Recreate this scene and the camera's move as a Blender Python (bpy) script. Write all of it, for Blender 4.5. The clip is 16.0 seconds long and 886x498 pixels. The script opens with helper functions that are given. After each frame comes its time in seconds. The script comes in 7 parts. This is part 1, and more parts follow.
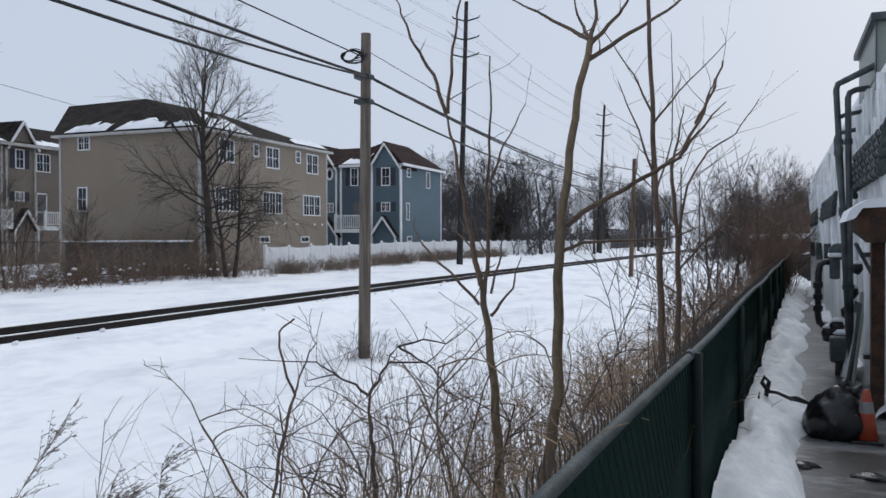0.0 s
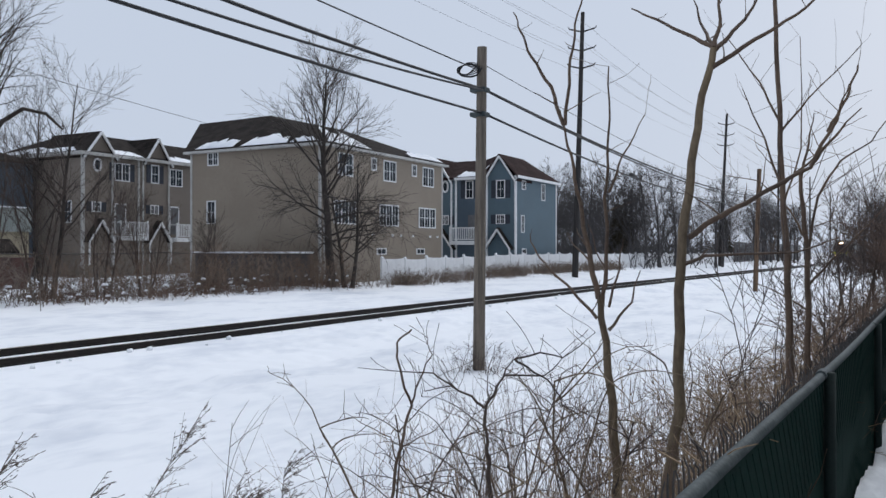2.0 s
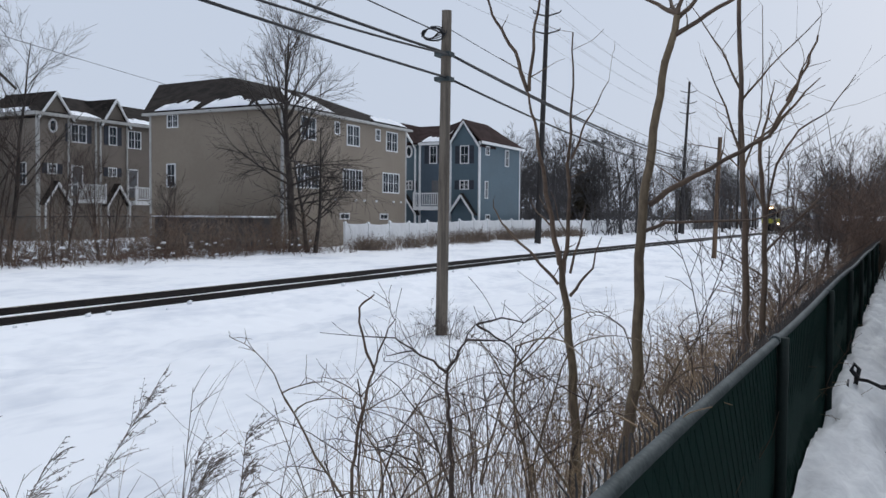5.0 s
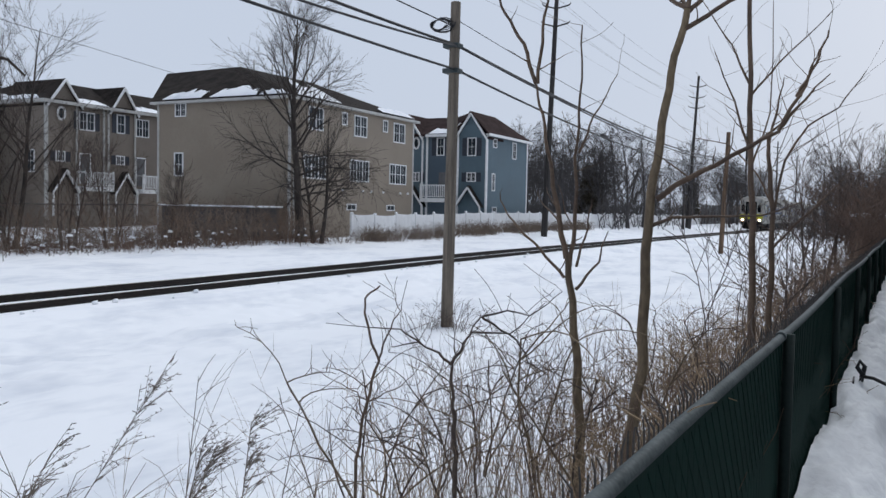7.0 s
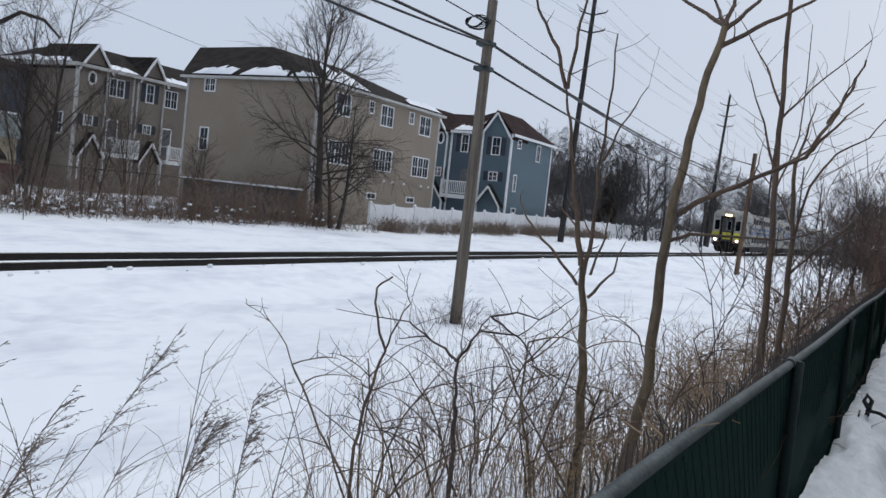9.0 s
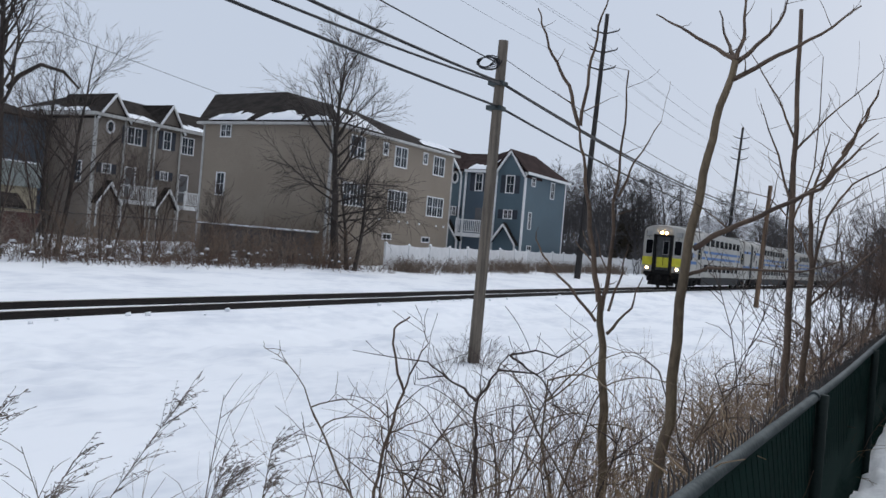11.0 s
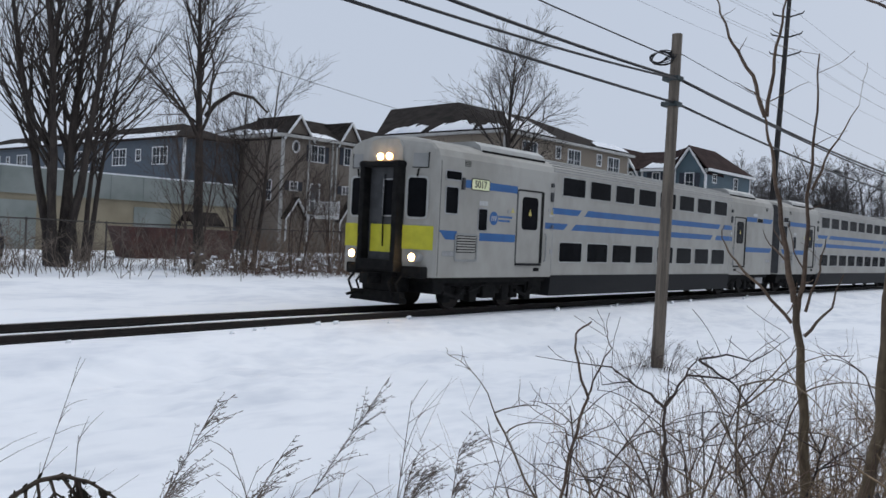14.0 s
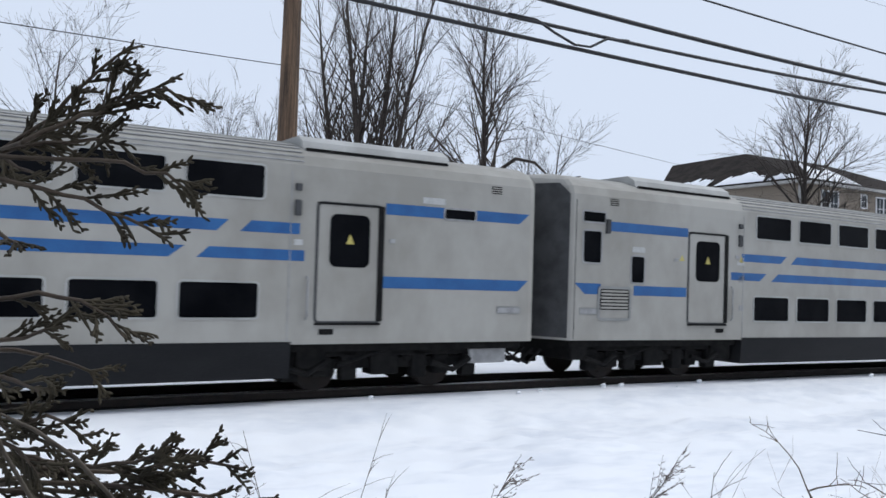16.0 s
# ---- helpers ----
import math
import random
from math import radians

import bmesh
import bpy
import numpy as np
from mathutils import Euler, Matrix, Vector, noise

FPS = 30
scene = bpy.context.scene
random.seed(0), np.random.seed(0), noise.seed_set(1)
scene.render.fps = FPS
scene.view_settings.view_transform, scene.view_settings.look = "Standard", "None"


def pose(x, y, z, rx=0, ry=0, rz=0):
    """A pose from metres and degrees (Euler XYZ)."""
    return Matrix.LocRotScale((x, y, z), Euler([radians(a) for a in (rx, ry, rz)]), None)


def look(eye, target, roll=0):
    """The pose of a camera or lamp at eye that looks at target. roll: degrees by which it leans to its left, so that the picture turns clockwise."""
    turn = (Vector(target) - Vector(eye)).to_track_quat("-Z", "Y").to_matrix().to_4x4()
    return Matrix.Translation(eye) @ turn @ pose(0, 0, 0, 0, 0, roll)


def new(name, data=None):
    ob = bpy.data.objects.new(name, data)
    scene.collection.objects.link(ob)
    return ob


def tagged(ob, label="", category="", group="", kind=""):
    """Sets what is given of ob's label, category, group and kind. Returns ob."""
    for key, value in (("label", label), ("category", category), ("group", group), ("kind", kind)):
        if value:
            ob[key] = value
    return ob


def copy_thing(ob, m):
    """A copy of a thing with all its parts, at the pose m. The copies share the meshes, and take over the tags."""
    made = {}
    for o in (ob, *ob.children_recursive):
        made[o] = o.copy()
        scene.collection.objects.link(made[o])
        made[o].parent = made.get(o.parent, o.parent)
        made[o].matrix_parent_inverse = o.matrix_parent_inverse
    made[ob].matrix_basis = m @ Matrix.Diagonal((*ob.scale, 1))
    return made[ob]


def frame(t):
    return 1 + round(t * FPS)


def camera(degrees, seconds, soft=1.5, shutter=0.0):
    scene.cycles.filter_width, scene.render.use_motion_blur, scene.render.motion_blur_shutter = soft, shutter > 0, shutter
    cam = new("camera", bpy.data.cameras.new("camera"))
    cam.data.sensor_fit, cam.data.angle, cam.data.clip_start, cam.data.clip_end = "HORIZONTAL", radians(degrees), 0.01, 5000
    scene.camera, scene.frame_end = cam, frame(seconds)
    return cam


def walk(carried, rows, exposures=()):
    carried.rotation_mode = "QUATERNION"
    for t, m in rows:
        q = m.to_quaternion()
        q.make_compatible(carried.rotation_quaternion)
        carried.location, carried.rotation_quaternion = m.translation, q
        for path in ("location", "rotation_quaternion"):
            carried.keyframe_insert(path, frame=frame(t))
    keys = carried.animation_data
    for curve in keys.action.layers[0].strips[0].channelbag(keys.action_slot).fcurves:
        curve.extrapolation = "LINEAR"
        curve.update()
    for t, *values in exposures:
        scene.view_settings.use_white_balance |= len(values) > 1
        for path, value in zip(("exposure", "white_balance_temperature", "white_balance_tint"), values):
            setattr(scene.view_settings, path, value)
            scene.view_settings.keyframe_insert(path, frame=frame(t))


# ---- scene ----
# ---- camera ----
cam = camera(55.0, 16.0, soft=1.5, shutter=0.1)
EYE = 2.1          # the lens; the track runs along y
RAIL_Z = 0.08      # height of the rail heads
VIEW = [           # seconds, then the turn of the hand-held camera in degrees
    (0, 89.363, 0.147, 21.472), (0.5, 89.385, 0.032, 26.479), (1, 89.631, -0.761, 29.293), (1.5, 90.39, -0.618, 29.428),
    (2, 90.196, -0.084, 29.164), (2.5, 89.52, 0.309, 29.261), (3, 89.205, 0.41, 28.872), (3.5, 88.712, -0.106, 28.128),
    (4, 88.397, -0.205, 27.714), (6.3, 87.499, -0.868, 25.822), (6.5, 87.654, -0.633, 26.445), (7, 87.338, -1.148, 27.153),
    (7.5, 86.666, -2.069, 26.795), (8, 86.607, -3.752, 26.083), (8.5, 85.866, -5.866, 26.38), (9, 86.976, -6.123, 28.426),
    (9.2, 87.055, -5.31, 28.908), (11.5, 89.877, -4.744, 29.405), (12, 89.005, -3.764, 29.429), (12.5, 89.575, -2.353, 31.002),
    (13, 89.763, -1.704, 35.134), (13.5, 89.773, -2.523, 38.211), (14, 89.089, -2.784, 41.219), (14.5, 87.772, -2.175, 47.061),
    (15, 87.349, -0.736, 55.993), (15.5, 89.855, -1.395, 60.749), (16, 92.342, -2.036, 59.951),
]


def sway(t, rz):
    """The small shift of the hands that goes with the turn."""
    a = (rz - 21.5) / 39.0
    b = min(1.0, max(0.0, (t - 15.0) / 0.5))
    return (-0.05 * a - 0.014 * b, -0.03 * a - 0.026 * b, EYE + 0.010 * b)


walk(cam, [(t, pose(*sway(t, rz), rx, ry, rz)) for t, rx, ry, rz in VIEW],
     exposures=[(0, 0.05), (13, 0.0), (14, -0.05), (14.5, -0.06), (15, 0.10), (15.5, 0.30), (16, 0.34)])

# ---- world and light ----
world = bpy.data.worlds.new("overcast")
scene.world = world
world.use_nodes = True
wn, wl = world.node_tree.nodes, world.node_tree.links
wn.clear()
w_out = wn.new("ShaderNodeOutputWorld")
w_bg = wn.new("ShaderNodeBackground")
w_sky = wn.new("ShaderNodeTexSky")
w_sky.sky_type = "NISHITA"
w_sky.sun_disc = False
w_sky.sun_elevation = radians(22)
w_sky.sun_rotation = radians(10)
w_sky.air_density, w_sky.dust_density, w_sky.ozone_density = 1.0, 4.0, 2.0
w_cloud = wn.new("ShaderNodeMixRGB")
w_cloud.inputs["Fac"].default_value = 0.97
w_cloud.inputs["Color2"].default_value = (5.45, 6.15, 7.4, 1)
wl.new(w_sky.outputs["Color"], w_cloud.inputs["Color1"])
wl.new(w_cloud.outputs["Color"], w_bg.inputs["Color"])
w_bg.inputs["Strength"].default_value = 0.1
wl.new(w_bg.outputs["Background"], w_out.inputs["Surface"])

sun_data = bpy.data.lights.new("sun", "SUN")
sun_data.energy, sun_data.angle, sun_data.color = 1.3, radians(40), (0.97, 0.985, 1.0)
sun = new("sun", sun_data)
sun.matrix_world = look((6, 34, 40), (0, 0, 0))


# ---- materials ----
def material(name, base, other, scale=4.0, rough=0.7, metal=0.0, bump=0.15, fine=60.0, stretch=(1, 1, 1), spec=0.4, mix=(0.35, 0.65), per_object=0.0):
    """A surface that varies between two colours at a broad and a fine scale."""
    m = bpy.data.materials.new(name)
    m.use_nodes = True
    n, l = m.node_tree.nodes, m.node_tree.links
    b = n["Principled BSDF"]
    b.inputs["Metallic"].default_value = metal
    b.inputs["Specular IOR Level"].default_value = spec
    co = n.new("ShaderNodeTexCoord")
    mp = n.new("ShaderNodeMapping")
    mp.inputs["Scale"].default_value = stretch
    l.new(co.outputs["Object"], mp.inputs["Vector"])
    big, small = n.new("ShaderNodeTexNoise"), n.new("ShaderNodeTexNoise")
    big.inputs["Scale"].default_value, big.inputs["Detail"].default_value = scale, 5
    small.inputs["Scale"].default_value, small.inputs["Detail"].default_value = fine, 4
    for t in (big, small):
        l.new(mp.outputs["Vector"], t.inputs["Vector"])
    add = n.new("ShaderNodeMath")
    add.operation = "MULTIPLY_ADD"
    add.inputs[1].default_value = 0.45
    l.new(small.outputs["Fac"], add.inputs[0])
    sub = n.new("ShaderNodeMath")
    sub.operation = "SUBTRACT"
    l.new(big.outputs["Fac"], sub.inputs[0])
    sub.inputs[1].default_value = 0.225
    l.new(sub.outputs[0], add.inputs[2])
    src = add.outputs[0]
    if per_object:
        info = n.new("ShaderNodeObjectInfo")
        pm = n.new("ShaderNodeMath")
        pm.operation = "MULTIPLY_ADD"
        pm.inputs[1].default_value = per_object
        l.new(info.outputs["Random"], pm.inputs[0])
        l.new(src, pm.inputs[2])
        src = pm.outputs[0]
    ramp = n.new("ShaderNodeValToRGB")
    ramp.color_ramp.elements[0].position, ramp.color_ramp.elements[1].position = mix
    ramp.color_ramp.elements[0].color, ramp.color_ramp.elements[1].color = (*base, 1), (*other, 1)
    l.new(src, ramp.inputs["Fac"])
    l.new(ramp.outputs["Color"], b.inputs["Base Color"])
    rr = n.new("ShaderNodeMapRange")
    rr.inputs["To Min"].default_value, rr.inputs["To Max"].default_value = max(rough - 0.12, 0.03), min(rough + 0.12, 1)
    l.new(big.outputs["Fac"], rr.inputs["Value"])
    l.new(rr.outputs["Result"], b.inputs["Roughness"])
    if bump:
        bp = n.new("ShaderNodeBump")
        bp.inputs["Strength"].default_value, bp.inputs["Distance"].default_value = bump, 0.02
        l.new(src, bp.inputs["Height"])
        l.new(bp.outputs["Normal"], b.inputs["Normal"])
    return m


def siding(name, base, other, board=0.115):
    """Lapped horizontal vinyl boards: a saw-tooth relief up the wall."""
    m = material(name, base, other, scale=0.5, rough=0.6, bump=0.05, fine=9.0)
    n, l = m.node_tree.nodes, m.node_tree.links
    b = n["Principled BSDF"]
    co = n.new("ShaderNodeTexCoord")
    wave = n.new("ShaderNodeTexWave")
    wave.wave_type, wave.bands_direction, wave.wave_profile = "BANDS", "Z", "SAW"
    wave.inputs["Scale"].default_value = 0.31416 / board
    l.new(co.outputs["Object"], wave.inputs["Vector"])
    bp = n.new("ShaderNodeBump")
    bp.inputs["Strength"].default_value, bp.inputs["Distance"].default_value = 0.7, 0.02
    l.new(wave.outputs["Fac"], bp.inputs["Height"])
    l.new(bp.outputs["Normal"], b.inputs["Normal"])
    return m


def glowing(name, color, power):
    m = bpy.data.materials.new(name)
    m.use_nodes = True
    b = m.node_tree.nodes["Principled BSDF"]
    b.inputs["Base Color"].default_value = (*color, 1)
    b.inputs["Emission Color"].default_value = (*color, 1)
    b.inputs["Emission Strength"].default_value = power
    return m


SNOW = material("snow", (0.64, 0.665, 0.715), (0.845, 0.855, 0.875), scale=0.42, rough=0.85, bump=0.8, fine=2.4, spec=0.15, stretch=(1.6, 0.7, 1), mix=(0.22, 0.55))
SNOW_CRUST = material("trodden_snow", (0.70, 0.71, 0.73), (0.88, 0.89, 0.90), scale=2.5, rough=0.8, bump=0.8, fine=14, spec=0.2)
RAIL = material("rail_steel", (0.012, 0.0095, 0.0085), (0.026, 0.019, 0.016), scale=6, rough=0.75, metal=0.1, bump=0.3)
RAIL_TOP = material("worn_rail_head", (0.30, 0.29, 0.28), (0.42, 0.41, 0.40), scale=8, rough=0.35, metal=0.9, bump=0.05)
CAR_SILVER = material("brushed_stainless", (0.285, 0.274, 0.247), (0.368, 0.358, 0.330), scale=0.6, rough=0.55, metal=0.0, bump=0.0, fine=5, stretch=(1, 0.5, 0.35), spec=0.08)
CAR_ROOF = material("ribbed_roof", (0.30, 0.30, 0.285), (0.41, 0.41, 0.395), scale=1.2, rough=0.6, metal=0.1, bump=0.05)
CAR_GREY = material("grey_door", (0.22, 0.222, 0.215), (0.28, 0.282, 0.275), scale=1.5, rough=0.5, metal=0.15, bump=0.03)
CAR_BLUE = material("blue_stripe", (0.012, 0.076, 0.225), (0.020, 0.108, 0.29), scale=2, rough=0.5, bump=0.02)
CAR_YELLOW = material("yellow_front", (0.40, 0.38, 0.02), (0.52, 0.49, 0.03), scale=3, rough=0.5, bump=0.03)
# black paint and rubber, deepened to hold the shade under the cars
CAR_BLACK = material("shade_deepened_black", (0.004, 0.004, 0.0045), (0.014, 0.0135, 0.013), scale=5, rough=0.85, bump=0.2, spec=0.15)
SKIRT = material("dark_grey_skirt", (0.010, 0.0105, 0.012), (0.020, 0.0205, 0.022), scale=1, rough=0.7, bump=0.05, stretch=(1, 0.3, 1), spec=0.15)
RUBBER = material("grey_gangway_rubber", (0.03, 0.031, 0.033), (0.06, 0.061, 0.064), scale=3, rough=0.7, bump=0.1)
CAR_GLASS = material("tinted_glass", (0.0025, 0.003, 0.004), (0.007, 0.0075, 0.009), scale=1.2, rough=0.2, bump=0.0, spec=0.03)
TRIM_GREY = material("grey_gasket", (0.22, 0.22, 0.22), (0.33, 0.33, 0.33), scale=5, rough=0.5, bump=0.03)
PLATE = material("pale_yellow_plate", (0.70, 0.72, 0.42), (0.78, 0.79, 0.5), scale=5, rough=0.5, bump=0.02)
INK = material("black_ink", (0.012, 0.012, 0.012), (0.02, 0.02, 0.02), scale=9, rough=0.6, bump=0)
STICKER = material("white_sticker", (0.36, 0.36, 0.355), (0.46, 0.46, 0.455), scale=9, rough=0.5, bump=0)
HAZARD = material("yellow_sticker", (0.40, 0.33, 0.09), (0.5, 0.42, 0.12), scale=9, rough=0.5, bump=0)
LAMP = glowing("lit_headlight", (1.0, 0.70, 0.36), 260.0)
# emission on the reflector discs stands in for the glare round each lamp
LAMP_GLARE = glowing("warm_lamp_glare", (1.0, 0.52, 0.20), 14.0)
LAMP_LOW = glowing("lit_ditch_light", (1.0, 0.72, 0.36), 200.0)
TAN_SIDING = siding("tan_vinyl_siding", (0.244, 0.199, 0.153), (0.280, 0.232, 0.181))
TAUPE_SIDING = siding("taupe_vinyl_siding", (0.190, 0.158, 0.130), (0.22, 0.185, 0.154))
BLUE_SIDING = siding("slate_blue_vinyl_siding", (0.085, 0.128, 0.155), (0.10, 0.15, 0.18))
DUSK_SIDING = siding("grey_blue_siding", (0.062, 0.080, 0.102), (0.076, 0.097, 0.122))
NAVY_SIDING = siding("dark_slate_siding", (0.07, 0.10, 0.13), (0.09, 0.125, 0.16))
SHINGLE = material("brown_shingles", (0.020, 0.017, 0.0155), (0.042, 0.035, 0.031), scale=1.5, rough=0.95, bump=0.4, fine=12, spec=0.05)
SHINGLE_RED = material("reddish_shingles", (0.028, 0.018, 0.017), (0.052, 0.034, 0.032), scale=1.5, rough=0.95, bump=0.4, fine=12, spec=0.05)
WHITE = material("white_vinyl", (0.70, 0.70, 0.70), (0.80, 0.80, 0.80), scale=2, rough=0.5, bump=0.03)
DULL_TRIM = material("dull_white_trim", (0.38, 0.37, 0.35), (0.50, 0.49, 0.47), scale=2, rough=0.6, bump=0.05)
WIN_GLASS = material("dark_window", (0.010, 0.012, 0.016), (0.045, 0.055, 0.065), scale=0.6, rough=0.12, bump=0.0, fine=2.0, spec=0.25)
SHUTTER = material("dark_shutter", (0.022, 0.026, 0.036), (0.04, 0.045, 0.06), scale=6, rough=0.6, bump=0.1)
DOOR_GREY = material("grey_house_door", (0.10, 0.10, 0.105), (0.15, 0.15, 0.155), scale=2, rough=0.5, bump=0.05)
BARK = material("grey_brown_bark", (0.026, 0.020, 0.017), (0.062, 0.050, 0.043), scale=6, rough=0.9, bump=0.8, fine=40, stretch=(1, 1, 0.25))
# bark of the far trees, greyed and lifted to carry the distance haze
BARK_HAZED = material("hazed_distant_bark", (0.044, 0.040, 0.041), (0.080, 0.074, 0.074), scale=2, rough=0.9, bump=0.3)
SAPLING = material("olive_brown_bark", (0.095, 0.068, 0.044), (0.225, 0.168, 0.104), scale=2.2, rough=0.75, bump=0.4, fine=50, stretch=(1, 1, 0.35))
TWIG = material("reddish_twigs", (0.090, 0.058, 0.041), (0.205, 0.140, 0.098), scale=2, rough=0.8, bump=0.2)
SAPLING_BRANCH = material("brown_branch_bark", (0.070, 0.046, 0.034), (0.155, 0.105, 0.072), scale=3, rough=0.75, bump=0.3, fine=50)
TWIG_DARK = material("dark_shrub_bark", (0.036, 0.025, 0.021), (0.092, 0.066, 0.053), scale=3, rough=0.8, bump=0.3)
STRAW = material("dry_straw", (0.19, 0.13, 0.078), (0.37, 0.265, 0.165), scale=2, rough=0.85, bump=0.2)
REED = material("grey_brown_reeds", (0.095, 0.068, 0.052), (0.215, 0.165, 0.128), scale=2, rough=0.85, bump=0.2)
DEAD_WEED = material("dead_weed", (0.10, 0.078, 0.062), (0.20, 0.16, 0.13), scale=4, rough=0.85, bump=0.2)
RUSSET = material("russet_vine_tangle", (0.070, 0.044, 0.034), (0.155, 0.098, 0.070), scale=1.5, rough=0.9, bump=0.2)
POLE_WOOD = material("weathered_pole", (0.085, 0.070, 0.056), (0.185, 0.155, 0.125), scale=3, rough=0.85, bump=0.7, fine=30, stretch=(4, 4, 0.25))
POLE_RED = material("brown_pole_wood", (0.045, 0.029, 0.020), (0.185, 0.118, 0.074), scale=2.5, rough=0.85, bump=0.8, fine=30, stretch=(4, 4, 0.2))
POLE_DARK = material("dark_treated_pole", (0.018, 0.016, 0.016), (0.04, 0.036, 0.034), scale=3, rough=0.85, bump=0.4, stretch=(4, 4, 0.25))
CABLE = material("black_cable", (0.010, 0.010, 0.012), (0.022, 0.022, 0.025), scale=8, rough=0.6, bump=0.05)
WIRE = material("grey_wire", (0.13, 0.135, 0.145), (0.2, 0.205, 0.215), scale=8, rough=0.5, metal=0.5, bump=0)
POST_GREEN = material("dull_green_post", (0.006, 0.013, 0.012), (0.012, 0.022, 0.020), scale=4, rough=0.7, bump=0.15, spec=0.2)
GALV = material("galvanised_pipe", (0.030, 0.040, 0.042), (0.085, 0.098, 0.100), scale=5, rough=0.65, metal=0.1, bump=0.2, spec=0.2)
SLAT = material("green_privacy_slat", (0.0030, 0.0175, 0.0140), (0.0055, 0.0260, 0.0205), scale=3, rough=0.75, bump=0.1, stretch=(1, 1, 0.2), spec=0.08, per_object=0.15)
WALL_PAINT = material("icy_peeling_paint", (0.52, 0.52, 0.50), (0.86, 0.87, 0.87), scale=1.6, rough=0.6, bump=0.5, fine=8, stretch=(1, 1, 0.35))
ICE = material("clouded_ice", (0.62, 0.65, 0.67), (0.84, 0.86, 0.88), scale=4, rough=0.25, bump=0.5, fine=20, stretch=(1, 1, 0.3))
PIPE_DARK = material("dark_pipe_paint", (0.045, 0.055, 0.060), (0.10, 0.115, 0.12), scale=5, rough=0.5, metal=0.3, bump=0.15)
RUST = material("rusty_sheet", (0.024, 0.015, 0.012), (0.080, 0.040, 0.024), scale=7, rough=0.85, bump=0.5)
CONCRETE = material("wet_concrete", (0.045, 0.043, 0.041), (0.36, 0.36, 0.36), scale=1.5, rough=0.35, bump=0.5, fine=9, stretch=(1.0, 1.5, 1), mix=(0.48, 0.86))
BAG = material("black_bin_bag", (0.006, 0.006, 0.007), (0.013, 0.013, 0.014), scale=6, rough=0.28, bump=0.9, fine=14)
ORANGE = material("orange_cone", (0.30, 0.045, 0.02), (0.42, 0.075, 0.03), scale=4, rough=0.5, bump=0.05)
BLACK_PLASTIC = material("black_plastic", (0.010, 0.010, 0.012), (0.02, 0.02, 0.022), scale=8, rough=0.4, bump=0.05)
CEDAR = material("dark_cedar_scales", (0.030, 0.025, 0.017), (0.080, 0.066, 0.044), scale=14, rough=0.8, bump=0.5, spec=0.2)
CEDAR_STEM = material("cedar_stem", (0.05, 0.036, 0.026), (0.10, 0.075, 0.055), scale=10, rough=0.85, bump=0.4)
CEDAR_PALE = material("bleached_cedar_twig", (0.055, 0.044, 0.034), (0.12, 0.10, 0.078), scale=10, rough=0.85, bump=0.4)
SHED_WALL = material("tan_block_wall", (0.24, 0.205, 0.142), (0.31, 0.268, 0.19), scale=0.8, rough=0.8, bump=0.2)
SHED_TOP = material("pale_green_metal", (0.20, 0.225, 0.21), (0.28, 0.305, 0.29), scale=0.8, rough=0.5, bump=0.1)
GREY_PANEL = material("grey_board_fence", (0.055, 0.052, 0.053), (0.085, 0.08, 0.08), scale=1, rough=0.8, bump=0.2)
CHAIN = material("rusty_chain_link", (0.04, 0.036, 0.034), (0.08, 0.07, 0.064), scale=9, rough=0.7, bump=0)
CAR_PAINT = material("dark_car_paint", (0.02, 0.02, 0.023), (0.035, 0.035, 0.04), scale=2, rough=0.25, bump=0)
RED_PAINT = material("dull_red_paint", (0.04, 0.017, 0.014), (0.085, 0.034, 0.027), scale=2, rough=0.7, bump=0.1)
RED_SIGN = material("red_white_sign", (0.45, 0.06, 0.05), (0.55, 0.09, 0.07), scale=30, rough=0.5, bump=0)


# ---- building helpers ----
def thing(name, m, label, category, group="", kind=""):
    ob = new(name)
    ob.empty_display_size = 0.2
    ob.matrix_basis = m
    return tagged(ob, label, category, group, kind)


def mesh_of(name, bm):
    me = bpy.data.meshes.new(name)
    bm.normal_update()
    bm.to_mesh(me)
    bm.free()
    return me


def part(name, bm, mat, parent, label="", smooth=False, m=None):
    """One mesh object under a thing or a part; bm is a bmesh or a ready mesh."""
    me = bm if isinstance(bm, bpy.types.Mesh) else mesh_of(name, bm)
    if not me.materials:
        me.materials.append(mat)
    if smooth:
        me.polygons.foreach_set("use_smooth", [True] * len(me.polygons))
    ob = new(name, me)
    ob.parent = parent
    if m is not None:
        ob.matrix_basis = m
    return tagged(ob, label) if label else ob


def solo(name, bm, mat, label, category, group="", kind="", m=None, smooth=False):
    ob = part(name, bm, mat, None, "", smooth, m)
    return tagged(ob, label, category, group, kind)


def box(x0, x1, y0, y1, z0, z1, bm=None, bevel=0.0):
    bm = bm or bmesh.new()
    own = bmesh.ops.create_cube(bm, size=1.0, matrix=Matrix.Translation(((x0 + x1) / 2, (y0 + y1) / 2, (z0 + z1) / 2)) @ Matrix.Diagonal((x1 - x0, y1 - y0, z1 - z0, 1)))
    if bevel:
        edges = {e for v in own["verts"] for e in v.link_edges}
        bmesh.ops.bevel(bm, geom=list(edges), offset=bevel, segments=2, affect="EDGES", profile=0.6)
    return bm


